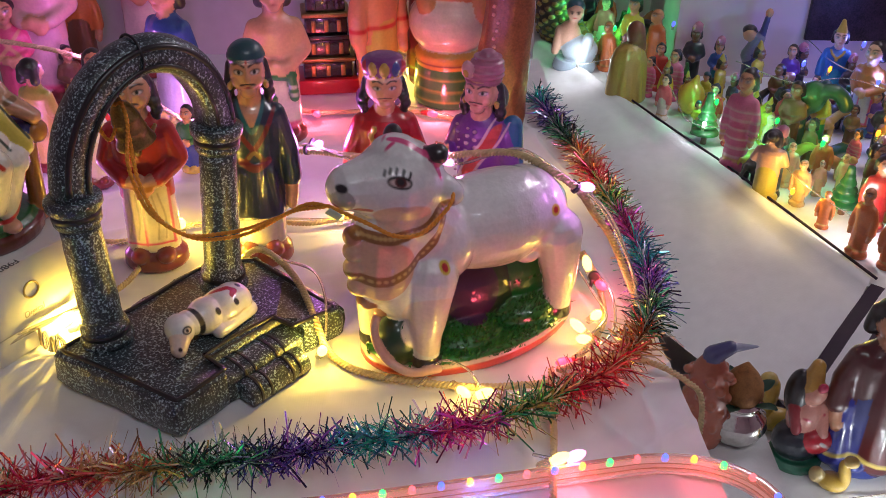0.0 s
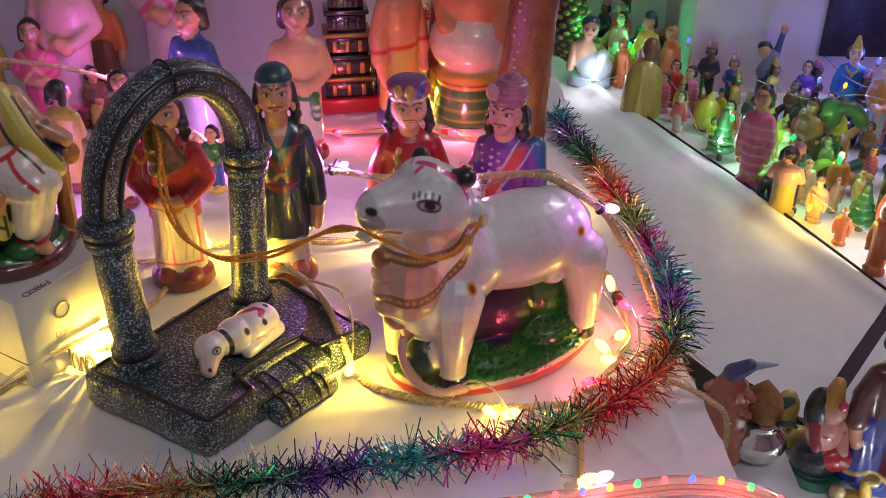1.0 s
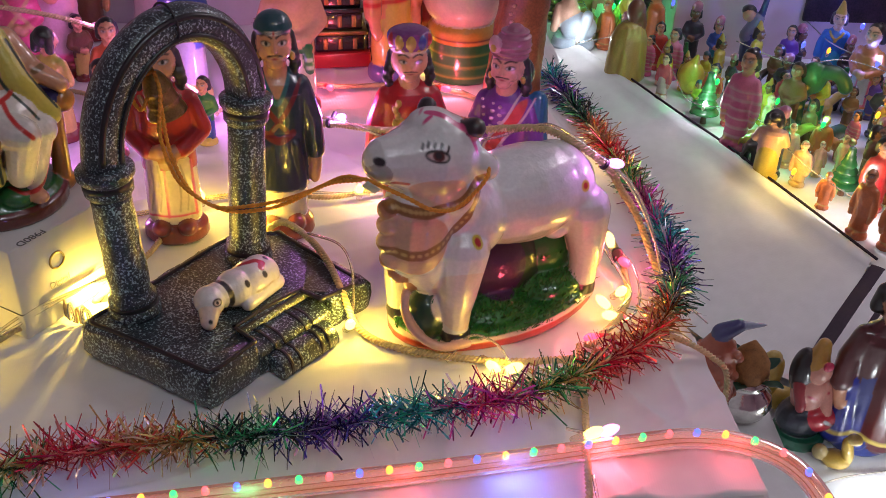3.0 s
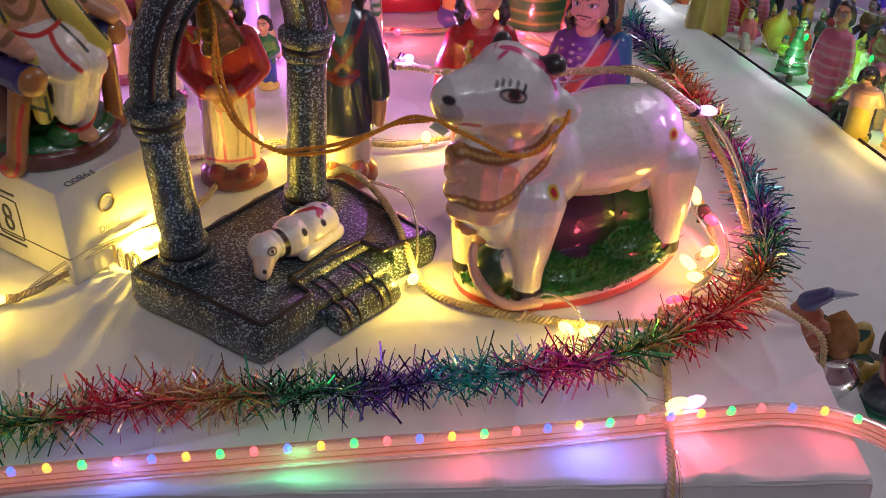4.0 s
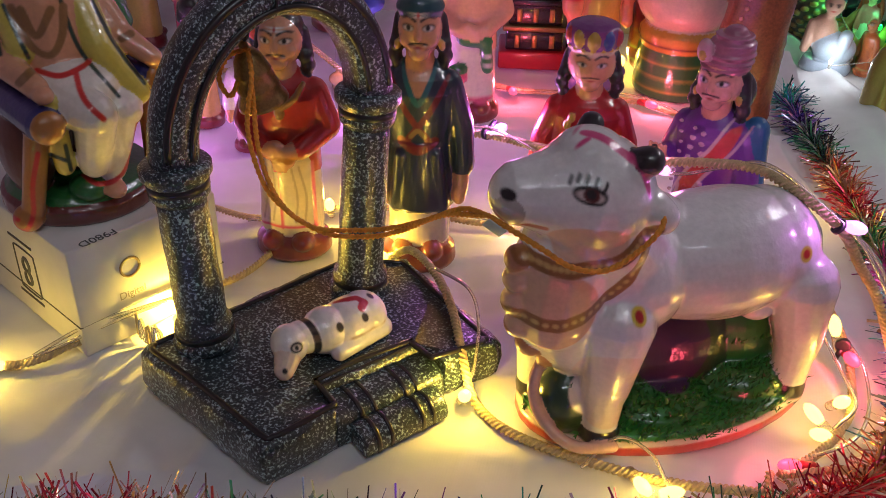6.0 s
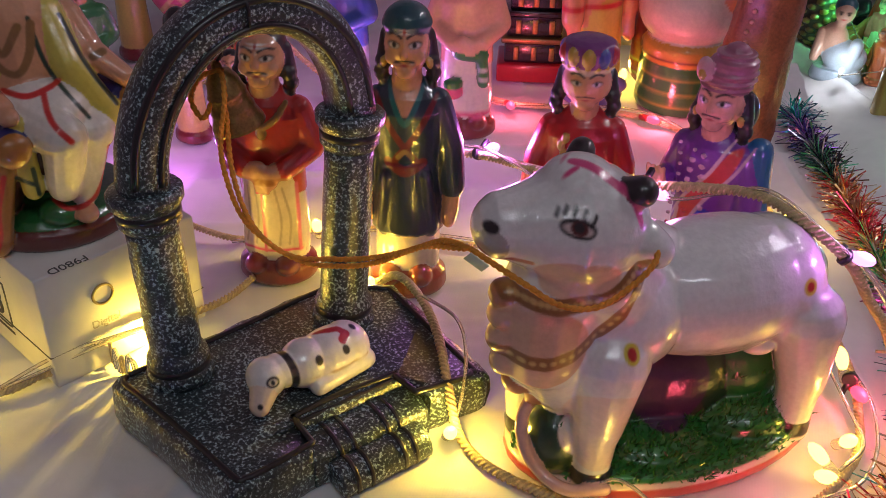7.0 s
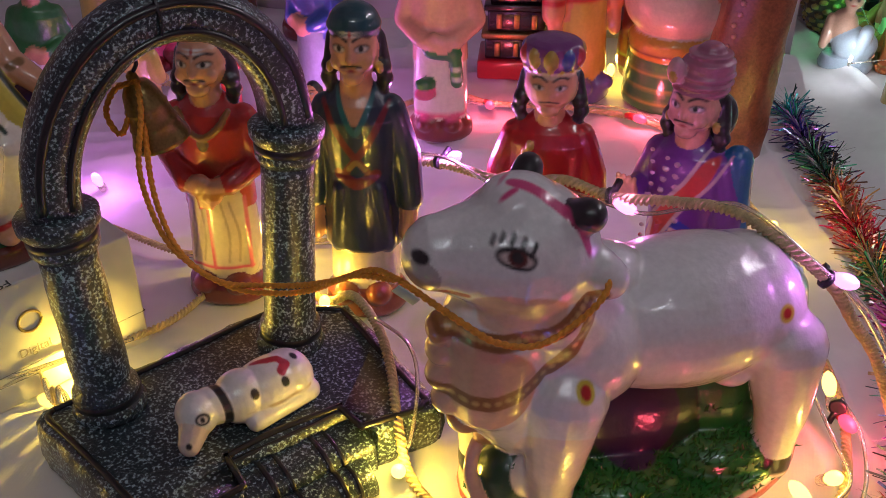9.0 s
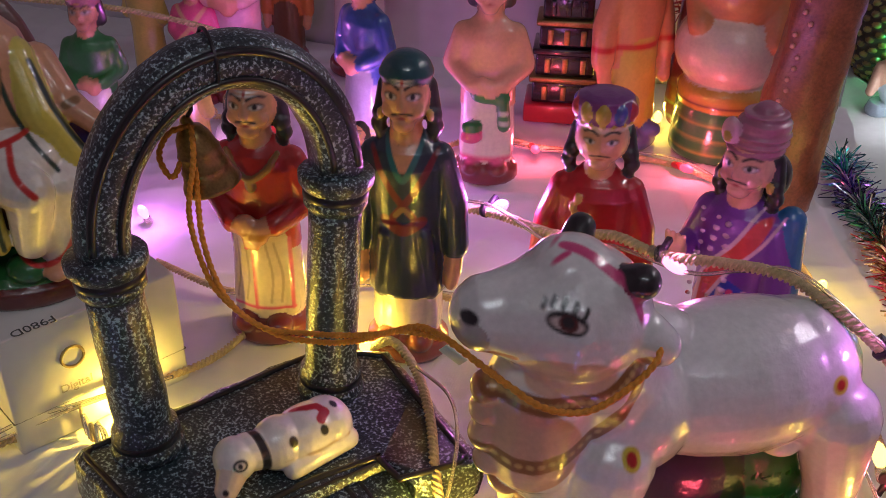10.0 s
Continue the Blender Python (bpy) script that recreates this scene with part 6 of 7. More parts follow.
KINDS = {
    "mustard": [(0.54, 2.47, 0.18), (0.56, 2.17, 0.09), (0.68, 2.03, 0.10), (0.70, 1.99, 0.10), (0.46, 2.45, 0.10)],
    "green": [(0.47, 2.43, 0.20), (0.60, 2.54, 0.20), (0.81, 1.99, 0.15), (0.56, 2.04, 0.08), (0.61, 2.19, 0.09)],
    "dark": [(0.61, 2.34, 0.15), (0.74, 2.40, 0.16), (0.94, 2.19, 0.13), (0.86, 1.78, 0.11), (0.66, 2.14, 0.10), (0.63, 1.75, 0.14), (0.40, 2.72, 0.14)],
    "brown": [(0.68, 2.44, 0.15), (0.74, 1.96, 0.16), (0.75, 1.86, 0.12), (0.77, 2.17, 0.12), (0.88, 1.98, 0.10)],
    "pink": [(0.58, 1.87, 0.22), (0.49, 2.26, 0.10), (0.81, 2.48, 0.16), (0.85, 1.87, 0.09)],
    "skin": [(0.69, 1.79, 0.10), (0.69, 1.71, 0.10), (0.79, 1.76, 0.09), (0.74, 1.75, 0.08)],
    "orange": [(0.71, 1.62, 0.08), (0.74, 1.52, 0.14), (0.78, 1.48, 0.12)],
    "red": [(0.52, 2.30, 0.12), (0.62, 1.98, 0.11), (0.80, 1.62, 0.15), (0.83, 1.55, 0.17)],
    "teal": [(0.66, 2.30, 0.13), (0.60, 2.44, 0.17), (0.44, 2.34, 0.12)],
    "white": [(0.50, 2.12, 0.11), (0.87, 1.68, 0.10), (0.42, 2.56, 0.16)],
    "violet": [(0.82, 2.25, 0.14), (0.85, 2.15, 0.10), (0.95, 2.04, 0.11)],
}
LOOKS = {
    "mustard": ((0.58, 0.40, 0.03), (0.66, 0.50, 0.05), (0.30, 0.12, 0.05), "cone", "mustard yellow clay doll with a pointed head"),
    "green": ((0.02, 0.30, 0.06), (0.55, 0.48, 0.04), SKIN, "cap", "green-robed clay doll with a teal cap"),
    "dark": ((0.02, 0.02, 0.03), (0.04, 0.03, 0.06), (0.20, 0.08, 0.04), "turban", "dark painted clay doll with turban"),
    "brown": ((0.12, 0.05, 0.02), (0.20, 0.10, 0.04), (0.25, 0.11, 0.06), None, "brown painted clay doll with black hair"),
    "pink": ((0.62, 0.10, 0.24), (0.68, 0.16, 0.30), SKIN, "bun", "clay doll in a pink striped saree"),
    "skin": ((0.58, 0.42, 0.20), (0.62, 0.36, 0.24), PALE_SKIN, "bald", "bald clay doll with a bare chest"),
    "orange": ((0.55, 0.14, 0.04), (0.60, 0.16, 0.04), (0.60, 0.24, 0.10), "bald", "orange clay doll with rounded head"),
    "red": ((0.50, 0.03, 0.03), (0.60, 0.06, 0.04), SKIN, "bun", "clay doll in a bright red dress"),
    "teal": ((0.02, 0.26, 0.30), (0.03, 0.10, 0.38), SKIN, "turban", "clay doll in teal and blue with turban"),
    "white": ((0.70, 0.62, 0.54), (0.62, 0.10, 0.12), PALE_SKIN, None, "clay doll in white skirt and red top"),
    "violet": ((0.06, 0.05, 0.28), (0.16, 0.05, 0.30), SKIN, None, "clay doll in blue and violet clothes"),
}
rnd = random.Random(7)
for kind, places in KINDS.items():
    skirt, shirt, skin, hat, label = LOOKS[kind]
    f = doll(0.22, skirt, shirt, skin=skin, hair=hat != "bald", hat=hat, arms=rnd.choice(["folded", "down"]), wide=1.0, trim=(0.5, 0.3, 0.1), base=skirt)
    if kind == "pink":
        for z in range(6):
            f.turned([(0.03 + 0.02 * z, 0.07), (0.034 + 0.02 * z, 0.07)], (0.66, 0.40, 0.42), mark=True)
    first = None
    for x, y, h in places:
        if x > 0.535 and y > 2.345:
            continue
        x = max(x, 0.04 + float(np.interp(y, [p[1] for p in EDGE[::-1]], [p[0] for p in EDGE[::-1]])))
        s = h / 0.22
        m = pose(x, y, -0.380, 0, 0, rnd.uniform(-70, 10))
        wide = rnd.uniform(0.85, 1.1)
        if first is None:
            first = f.place("small_clay_doll", label, "doll", m @ Matrix.Diagonal((s * wide, s * wide, s, 1)), 0.0035, "crowd of small clay dolls")
        else:
            ob = copy_thing(first, m)
            ob.scale = (s * wide, s * wide, s)
            ob.matrix_world = m @ Matrix.Diagonal((s * wide, s * wide, s, 1))

# the farther rows of the crowd
pool = list({id(o.data): o for o in scene.objects if o.name.startswith("small_clay_doll")}.values())
extra = []


def small_thing(build, label, category, name):
    f = Figure()
    build(f)
    extra.append((f.place(name, label, category, pose(0.9 + 0.1 * len(extra), 2.62, -0.380, 0, 0, 30 * len(extra)), 0.0035, "crowd of small clay figures")))


def hut(f):
    f.turned([(0, 0.05), (0.05, 0.048)], (0.45, 0.30, 0.12))
    f.turned([(0.048, 0.066), (0.06, 0.058), (0.12, 0.006)], (0.36, 0.20, 0.05))


def cone_tree(f):
    f.rod((0, 0, 0), (0, 0, 0.06), 0.010, 0.008, BROWN)
    for k in range(5):
        f.turned([(0.04 + 0.028 * k, 0.044 - 0.007 * k), (0.05 + 0.028 * k, 0.040 - 0.007 * k), (0.078 + 0.028 * k, 0.010)], (0.02, 0.15 + 0.03 * (k % 2), 0.04))


def beast(colour):
    def build(f):
        f.ball((0, 0, 0.060), (0.060, 0.028, 0.030), colour)
        f.rod((0.045, 0, 0.075), (0.075, 0, 0.105), 0.020, 0.016, colour)
        f.ball((0.090, 0, 0.108), (0.026, 0.016, 0.017), colour)
        for x in (-0.038, 0.038):
            for y in (-0.016, 0.016):
                f.rod((x, y, 0.05), (x, y, 0.006), 0.013, 0.010, colour)
        f.rod((-0.056, 0, 0.07), (-0.075, 0, 0.035), 0.007, 0.005, colour)
    return build


def fruit(f):
    f.turned([(0, 0.040), (0.016, 0.056), (0.022, 0.058)], (0.40, 0.22, 0.08))
    for k in range(9):
        a_ = k * 2.4
        f.ball((0.026 * math.cos(a_) * (k > 0), 0.026 * math.sin(a_) * (k > 0), 0.034 + 0.012 * (k < 4)), 0.018, ((0.6, 0.42, 0.05), (0.5, 0.06, 0.03), (0.10, 0.30, 0.05))[k % 3])


small_thing(hut, "small thatched clay hut model", "model hut", "hut_model")
small_thing(cone_tree, "small green cone-shaped clay tree", "model tree", "tree_model")
small_thing(beast((0.50, 0.34, 0.06)), "small mustard clay lion figure", "figurine", "lion_figurine")
small_thing(beast((0.05, 0.045, 0.05)), "small dark clay elephant figure", "figurine", "elephant_figurine")
small_thing(beast((0.45, 0.20, 0.08)), "small tan clay horse figure", "figurine", "horse_figurine")
small_thing(fruit, "clay tray heaped with painted fruit", "fruit tray", "fruit_tray")
pool += extra + extra[1:5]
# figures with a shape of their own


def draped_back(f):
    f.turned([(0.0, 0.048), (0.004, 0.050), (0.06, 0.047), (0.10, 0.044), (0.125, 0.034), (0.138, 0.018)], (0.50, 0.36, 0.08), sy=0.7)
    for x in (-0.022, 0.0, 0.024):
        f.rod((x * 0.6, -0.020, 0.125), (x, -0.030, 0.01), 0.006, 0.009, (0.50, 0.36, 0.08))
    f.ball((0.010, 0, 0.160), (0.022, 0.022, 0.030), (0.22, 0.08, 0.04))
    f.rod((0.012, -0.004, 0.165), (0.024, -0.002, 0.130), 0.018, 0.014, (0.22, 0.08, 0.04))


def reclining(f):
    f.turned([(0.0, 0.050), (0.010, 0.054), (0.030, 0.048)], (0.45, 0.55, 0.66), sy=0.75)
    f.ball((0.010, -0.006, 0.055), (0.045, 0.030, 0.036), (0.50, 0.60, 0.70))
    f.rod((0.020, -0.020, 0.040), (0.030, -0.026, 0.090), 0.016, 0.014, (0.50, 0.60, 0.70))
    f.ball((-0.018, 0, 0.085), (0.030, 0.022, 0.038), PALE_SKIN)
    f.rod((-0.040, -0.004, 0.100), (-0.048, -0.016, 0.050), 0.012, 0.010, PALE_SKIN)
    f.rod((-0.012, 0, 0.110), (-0.008, -0.002, 0.134), 0.012, 0.011, PALE_SKIN)
    f.ball((-0.006, -0.004, 0.146), (0.020, 0.020, 0.023), PALE_SKIN)
    f.ball((-0.007, 0.004, 0.156), (0.023, 0.022, 0.020), (0.02, 0.10, 0.14))
    for sx in (-1, 1):
        f.ball((-0.006 + sx * 0.008, -0.022, 0.150), (0.005, 0.006, 0.002), HAIR, mark=True)
        f.ball((-0.006 + sx * 0.008, -0.022, 0.146), (0.003, 0.006, 0.0022), HAIR, mark=True)
    f.ball((-0.006, -0.022, 0.135), (0.005, 0.008, 0.002), RED_P, mark=True)


def pine_cone(f):
    f.ball((0, 0, 0.085), (0.040, 0.040, 0.080), (0.05, 0.025, 0.012))
    for k in range(120):
        z = 0.010 + 0.150 * k / 120
        r = 0.040 * math.sqrt(max(0.02, 1 - ((z - 0.085) / 0.080) ** 2))
        a_ = k * 2.39996
        f.ball((r * math.cos(a_), r * math.sin(a_), z), (0.0070, 0.0070, 0.0042), (0.42, 0.28, 0.07) if k % 2 else (0.26, 0.15, 0.04))


def cobra(f):
    pts, _ = smooth_line([(0.05, 0, 0.008), (0.02, -0.03, 0.010), (-0.03, 0.0, 0.014), (-0.034, 0, 0.07), (-0.010, 0, 0.115), (0.024, 0, 0.118), (0.040, 0, 0.095)], 16)
    for a_, b_ in zip(pts, pts[1:]):
        f.rod(tuple(a_), tuple(b_), 0.014, 0.014, (0.02, 0.10, 0.04))
    f.ball((-0.020, 0, 0.105), (0.026, 0.016, 0.032), (0.03, 0.14, 0.05))
    for k in range(3):
        f.ball((-0.030, -0.014, 0.05 + 0.02 * k), (0.006, 0.006, 0.004), YELLOW_P, mark=True)


def mango(colour):
    def build(f):
        f.ball((0, 0, 0.040), (0.032, 0.030, 0.040), colour)
        f.rod((0, 0, 0.060), (0.008, 0, 0.090), 0.020, 0.006, colour)
        f.ball((-0.010, -0.022, 0.030), (0.012, 0.012, 0.014), tuple(min(0.8, 1.3 * v) for v in colour))
    return build


def arm_up(f):
    f.turned([(0, 0.030), (0.012, 0.032), (0.020, 0.022)], (0.45, 0.05, 0.06))
    f.rod((0, 0, 0.02), (0, 0, 0.090), 0.020, 0.022, (0.05, 0.05, 0.16))
    f.rod((-0.006, 0, 0.085), (0.010, -0.004, 0.130), 0.022, 0.016, (0.22, 0.20, 0.26))
    f.ball((-0.014, -0.004, 0.140), (0.016, 0.016, 0.018), SKIN)
    f.ball((-0.014, 0.002, 0.148), (0.018, 0.018, 0.014), HAIR)
    f.rod((0.014, -0.004, 0.125), (0.022, -0.006, 0.185), 0.010, 0.007, (0.05, 0.05, 0.18))
    f.ball((0.024, -0.006, 0.196), (0.010, 0.008, 0.012), SKIN)


def single(build, label, category, name, x, y, turn, size=1.0, voxel=0.0025):
    f = Figure()
    build(f)
    f.place(name, label, category, pose(x, y, -0.380, 0, 0, turn) @ Matrix.Scale(size, 4), voxel, "crowd of small clay figures")


single(draped_back, "mustard draped clay doll seen from behind", "doll", "small_clay_doll", 0.432, 2.235, 10, 1.02)
single(reclining, "seated clay doll wrapped in pale blue with teal hair", "doll", "small_clay_doll", 0.330, 2.430, -10, 1.05)
single(pine_cone, "large brown and gold pine cone", "pine cone", "pine_cone", 0.290, 2.620, 0, 1.30)
single(cobra, "dark green clay snake with raised hood", "figurine", "snake_figurine", 0.800, 1.960, -15, 1.15)
single(mango((0.66, 0.42, 0.05)), "yellow and orange clay mango", "fruit model", "fruit_model", 0.571, 2.150, 20, 1.0)
single(mango((0.66, 0.52, 0.05)), "yellow pear-shaped clay fruit", "fruit model", "fruit_model", 0.699, 2.020, -40, 0.95)
single(mango((0.50, 0.36, 0.06)), "mustard clay pear with rounded belly", "fruit model", "fruit_model", 0.690, 2.100, 60, 1.0)
single(arm_up, "dark blue clay dancer with one arm raised", "doll", "small_clay_doll", 0.748, 2.325, -10, 0.98)
f = doll(0.22, (0.04, 0.30, 0.40), (0.03, 0.14, 0.40), skin=PALE_SKIN, hat="cone", arms="down", trim=ORANGE_P, collar=GOLD)
stand(f, 0.190, "clay boy with blue vest and yellow pointed hat", 0.915, 2.225, -20, "small_clay_doll", 0.0024, "crowd of small clay dolls", -0.380)
f = doll(0.22, (0.50, 0.50, 0.62), (0.55, 0.20, 0.06), skin=PALE_SKIN, hat="bun", arms="folded", trim=ORANGE_P, stripe=PINK_P, base=(0.05, 0.20, 0.40))
stand(f, 0.215, "clay woman in pale skirt with black hair", 0.930, 2.060, -50, "small_clay_doll", 0.0024, "crowd of small clay dolls", -0.380)
f = doll(0.22, (0.55, 0.42, 0.06), (0.66, 0.36, 0.26), skin=(0.66, 0.36, 0.26), hat="bun", arms="folded", base=(0.50, 0.36, 0.05))
stand(f, 0.150, "bare-backed clay doll with black bun and yellow cloth", 0.630, 1.735, 150, "small_clay_doll", 0.0024, "crowd of small clay dolls", -0.380, stretch=1.25)
folded = thing("folded_cloth", "folded maroon cloth lying on the low stage", "cloth")
b = box_bm(0.985, 1.97, -0.380, 1.55, 2.25, -0.362, 0.006)
part("cloth_fold", b, plain("maroon_cotton", (0.10, 0.010, 0.014), 0.85, scale=20.0, amount=0.25, bump=0.5), folded)

# the rest of the crowd fills in between
spots = []
SOLO = [(0.432, 2.235), (0.33, 2.43), (0.29, 2.62), (0.80, 1.96), (0.571, 2.15), (0.699, 2.02), (0.69, 2.10), (0.752, 2.33), (0.915, 2.225), (0.93, 2.06), (0.63, 1.735)]
for k in range(3000):
    x, y = rnd.uniform(0.30, 1.45), rnd.uniform(1.60, 2.70)
    lim = np.interp(y, [p[1] for p in EDGE[::-1]], [p[0] for p in EDGE[::-1]])
    if x < lim + 0.05 or (x > 0.53 and y > 2.34) or (x > 0.95 and y > 1.94):
        continue
    if any((x - a_) ** 2 + (y - b_) ** 2 < 0.0019 for a_, b_ in spots) or any((x - p[0]) ** 2 + (y - p[1]) ** 2 < 0.0024 for v in KINDS.values() for p in v) or any((x - a_) ** 2 + (y - b_) ** 2 < 0.0042 for a_, b_ in SOLO):
        continue
    spots.append((x, y))
    ob = copy_thing(rnd.choice(pool), Matrix())
    s, wide = rnd.uniform(0.085, 0.140) * (1.0 + 0.30 * (y > 2.35 and x < 0.62)) / 0.22, rnd.uniform(1.0, 1.35)
    ob.matrix_world = pose(x, y, -0.380, 0, 0, rnd.uniform(-100, 60)) @ Matrix.Diagonal((s * wide, s * wide, s, 1))
    if len(spots) > 230:
        break

g = string("thin wire string lights with coloured bulbs over the doll crowd", [], [[(x + 0.05, y + 0.02, z + 0.012) for x, y, z in run] for run in [
    [(0.20, 2.60, -0.26), (0.291, 2.542, -0.28), (0.330, 2.38, -0.345), (0.277, 2.317, -0.345), (0.421, 2.261, -0.30), (0.47, 2.14, -0.33), (0.472, 1.95, -0.33), (0.53, 1.86, -0.31), (0.588, 1.80, -0.31), (0.63, 1.66, -0.33), (0.70, 1.52, -0.34)],
    [(0.50, 2.60, -0.16), (0.66, 2.58, -0.20), (0.847, 2.425, -0.29), (0.84, 2.161, -0.27), (0.889, 2.013, -0.26), (1.05, 1.90, -0.30), (1.3, 1.80, -0.30)],
    [(0.60, 2.10, -0.25), (0.70, 2.00, -0.26), (0.82, 2.00, -0.25), (0.95, 1.92, -0.27)]]])
for p, kind, w in (((0.386, 2.47, -0.300), "green", 1.6), ((0.291, 2.53, -0.29), "green", 1.5), ((0.277, 2.317, -0.335), "white", 1.5), ((0.421, 2.261, -0.30), "amber", 0), ((0.538, 1.984, -0.30), "green", 2.0), ((0.500, 1.92, -0.325), "white", 1.0), ((0.588, 1.84, -0.31), "green", 1.8), ((0.606, 1.636, -0.335), "amber", 3.0), ((0.847, 2.425, -0.29), "amber", 0), ((0.84, 2.161, -0.27), "amber", 0), ((0.889, 2.013, -0.26), "blue", 2.5), ((0.82, 1.808, -0.29), "amber", 1.5), ((0.701, 1.777, -0.30), "green", 1.5), ((0.76, 2.12, -0.26), "blue", 2.0), ((0.92, 2.20, -0.24), "blue", 2.0), ((0.66, 1.93, -0.30), "green", 0), ((0.52, 2.38, -0.24), "blue", 0), ((0.80, 1.70, -0.29), "green", 0), ((0.70, 1.53, -0.34), "white", 2.0)):
    if w:
        lit(g, (p[0] + 0.05, p[1] + 0.02, p[2] + 0.01), kind, 1.6 * w)
    else:
        bulb(g, (p[0] + 0.04, p[1], p[2]), kind)

bm = box_bm(0.893, 2.386, -0.278, 1.45, 2.399, 0.30, 0.002)
poster = thing("dark_wall_hanging", "dark purple mottled picture hanging on the far wall", "picture")
part("picture_sheet", bm, plain("dark_mottled_print", (0.035, 0.015, 0.03), 0.5, scale=40.0, amount=0.9), poster)


# ---- things on the side step ----
def kalash():
    root = thing("brass_water_pot", "shiny steel pot with coconut and leaves on the side step", "pot", (0.418, 1.078, -0.42))
    bm = bmesh.new()
    lathe(bm, [(0.0, 0.022), (0.004, 0.027), (0.014, 0.037), (0.030, 0.043), (0.046, 0.039), (0.056, 0.029), (0.062, 0.026), (0.067, 0.030), (0.069, 0.031)], None, 36)
    part("pot_body", bm, STEEL, root, "polished round steel pot")
    bm = bmesh.new()
    lathe(bm, [(0.058, 0.012), (0.068, 0.023), (0.082, 0.029), (0.098, 0.027), (0.112, 0.019), (0.124, 0.009), (0.132, 0.002)], None, 30)
    part("coconut", bm, COCONUT, root, "brown husked coconut")
    for k in range(5):
        a = 2 * math.pi * k / 5 + 0.4
        bm = bmesh.new()
        pr = []
        for i in range(8):
            t = i / 7
            w = 0.010 * math.sin(math.pi * min(1, t * 0.92 + 0.05))
            c = Vector((0.022 + 0.034 * t, 0, 0.068 + 0.026 * t - 0.012 * t * t))
            pr.append([bm.verts.new(c + Vector((0, -w, 0.003))), bm.verts.new(c), bm.verts.new(c + Vector((0, w, 0.003)))])
        for p, q in zip(pr, pr[1:]):
            for j in range(2):
                bm.faces.new((p[j], p[j + 1], q[j + 1], q[j]))
        bm.transform(pose(0, 0, 0, 0, 0, math.degrees(a)))
        part("leaf", bm, plain("dark_mango_leaf", (0.02, 0.06, 0.04), 0.35), root)


kalash()
f = Figure()
f.turned([(0.0, 0.030), (0.03, 0.034), (0.09, 0.030), (0.13, 0.024), (0.15, 0.012)], (0.40, 0.10, 0.05), sy=0.8)
for k in range(40):
    a, z = k * 2.4, 0.01 + 0.003 * k
    f.ball((0.030 * math.cos(a), 0.024 * math.sin(a), z), 0.007, (0.42, 0.12, 0.06))
f.rod((0.0, 0, 0.15), (0.02, 0, 0.165), 0.014, 0.010, (0.06, 0.06, 0.18))
f.rod((0.02, 0, 0.165), (0.055, 0, 0.172), 0.008, 0.002, (0.30, 0.32, 0.45))
f.place("bird_figurine", "rough orange clay stump figurine with a small blue bird", "figurine", pose(0.366, 1.070, -0.42, 0, 0, -10), 0.002)
f = Figure()
f.turned([(0.0, 0.040), (0.008, 0.042), (0.016, 0.038)], (0.02, 0.14, 0.08))
f.ball((0.0, 0.0, 0.040), (0.042, 0.034, 0.032), (0.014, 0.020, 0.035))
f.ball((0.016, -0.018, 0.050), (0.030, 0.022, 0.022), (0.48, 0.015, 0.030))
f.ball((0.0, 0.0, 0.085), (0.028, 0.024, 0.034), (0.66, 0.30, 0.24))
f.rod((-0.022, -0.004, 0.104), (-0.020, -0.018, 0.072), 0.010, 0.008, (0.30, 0.02, 0.03))
f.rod((0.024, -0.006, 0.100), (0.020, -0.026, 0.066), 0.011, 0.009, (0.66, 0.30, 0.24))
f.ball((0.004, -0.004, 0.130), (0.020, 0.020, 0.022), (0.66, 0.30, 0.22))
f.ball((-0.014, 0.008, 0.122), (0.020, 0.020, 0.040), HAIR)
f.rod((0.0, 0.0, 0.140), (0.004, 0.0, 0.172), 0.019, 0.011, (0.52, 0.28, 0.05))
f.ball((0.006, -0.022, 0.148), (0.008, 0.006, 0.008), (0.60, 0.03, 0.10))
f.line([(0.014, -0.040, 0.058), (0.030, -0.034, 0.046), (0.036, -0.024, 0.034)], 0.0030, (0.62, 0.60, 0.60))
f.line([(-0.018, -0.022, 0.096), (0.004, -0.028, 0.088), (0.020, -0.022, 0.098)], 0.0035, (0.50, 0.02, 0.06))
f.place("clay_doll", "seated clay doll in red and black with a gold crown", "doll", pose(0.512, 1.078, -0.46, 0, 0, 10) @ Matrix.Diagonal((0.92, 0.92, 0.97, 1)), 0.0014, "dolls on the side step")
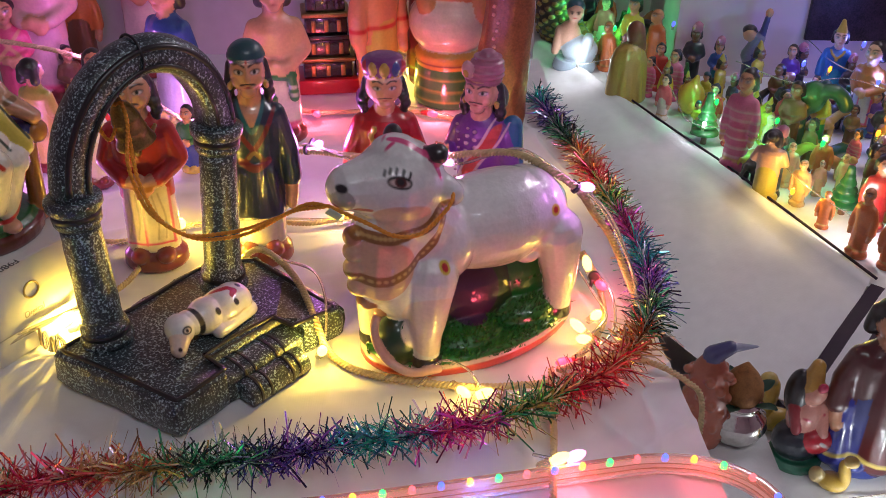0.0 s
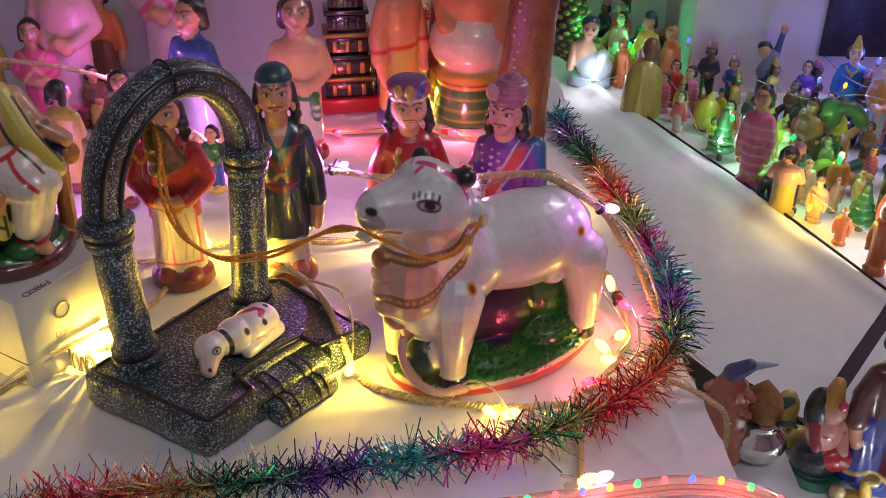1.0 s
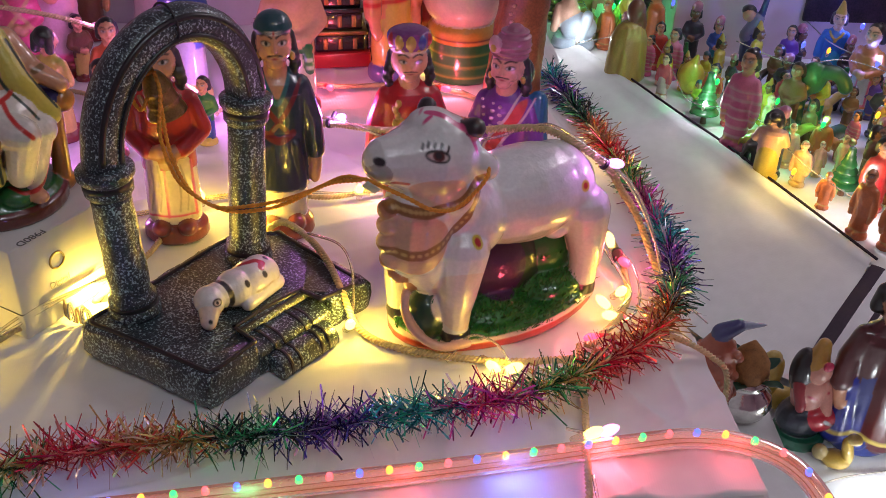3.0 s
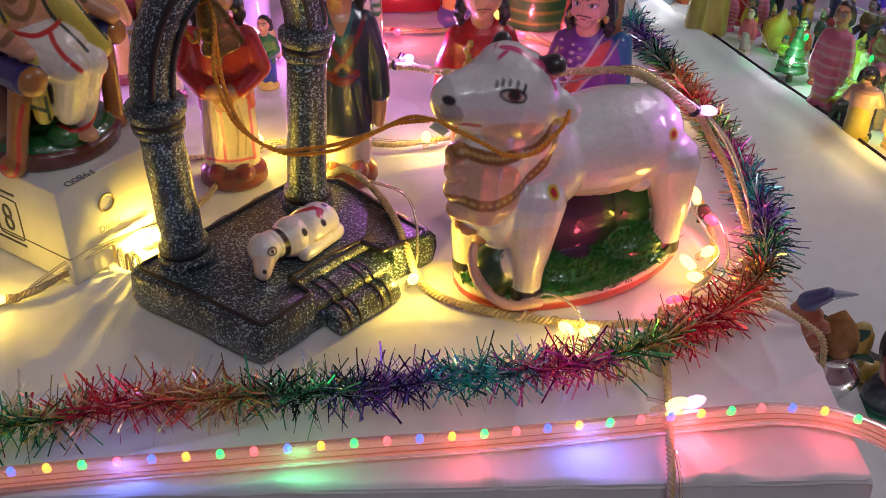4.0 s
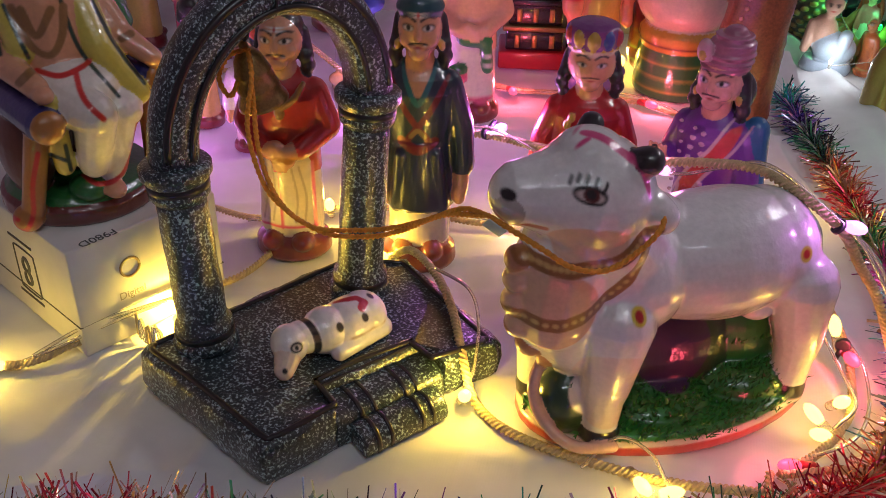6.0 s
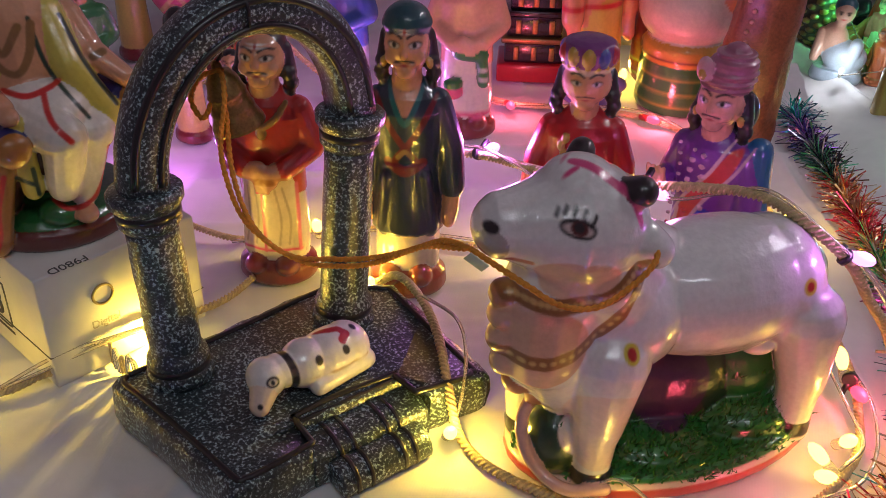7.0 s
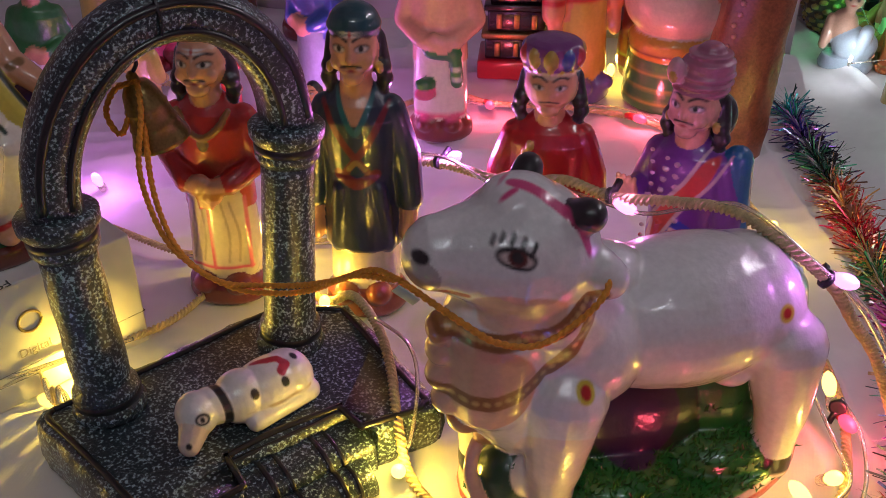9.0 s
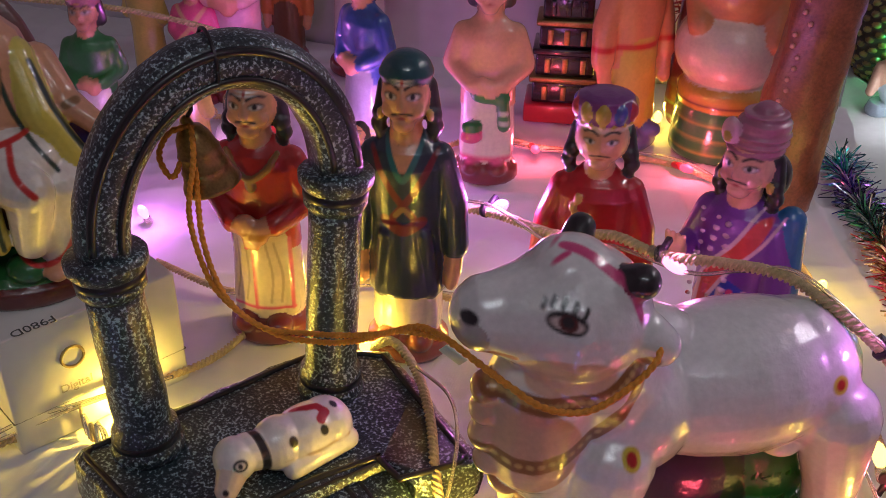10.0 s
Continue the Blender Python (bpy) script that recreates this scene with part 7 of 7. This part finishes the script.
f = doll(0.22, (0.03, 0.04, 0.22), (0.10, 0.02, 0.02), skin=SKIN, arms="down", base=(0.03, 0.05, 0.25), trim=YELLOW_P)
f.rod((-0.024, -0.004, 0.090), (-0.030, -0.006, 0.020), 0.008, 0.016, (0.02, 0.03, 0.30))
f.rod((0.010, -0.014, 0.150), (0.012, -0.016, 0.024), 0.020, 0.022, (0.11, 0.018, 0.020))
stand(f, 0.28, "tall maroon clay doll with a deep blue base", 0.600, 1.075, 0, voxel=0.002, z=-0.46, group="dolls on the side step", stretch=1.1)
f = Figure()
f.ball((0, 0, 0.022), (0.034, 0.022, 0.022), (0.50, 0.33, 0.05))
f.ball((-0.020, 0, 0.060), (0.014, 0.014, 0.045), (0.50, 0.33, 0.05), (0, 12, 0))
f.ball((-0.028, 0, 0.105), (0.017, 0.013, 0.014), (0.50, 0.36, 0.10))
f.ball((0.036, 0, 0.034), (0.018, 0.014, 0.024), (0.45, 0.34, 0.14))
f.place("bird_figurine", "mustard yellow clay bird with silver flecks", "figurine", pose(0.500, 1.140, -0.46, 0, 0, 0) @ Matrix.Diagonal((0.8, 0.8, 0.9, 1)), 0.002)
f.place("bird_figurine", "mustard yellow clay bird beside the crowned doll", "figurine", pose(0.548, 1.020, -0.46, 0, 0, 160) @ Matrix.Diagonal((0.62, 0.85, 0.50, 1)), 0.002)
w = string("thin string lights with white bulbs on the side step", [], [[(0.50, 0.97, -0.455), (0.55, 0.985, -0.45), (0.60, 1.00, -0.455), (0.70, 1.02, -0.455)]])
lit(w, (0.600, 0.960, -0.448), "white", 1.0)
lit(w, (0.560, 0.950, -0.448), "white", 0.8)


def binder_clip():
    root = thing("binder_clip", "small black clip holding the tablecloth at the front edge", "clip", (-0.036, 0.4865, -0.030), 6)
    part("clip_body", box_bm(-0.011, -0.010, -0.012, 0.011, 0.004, 0.008, 0.002), DARK_PLASTIC, root)
    for x in (-0.006, 0.0, 0.006):
        part("clip_rib", box_bm(x - 0.0012, -0.013, -0.012, x + 0.0012, -0.009, 0.011, 0.0005), DARK_PLASTIC, root)


binder_clip()
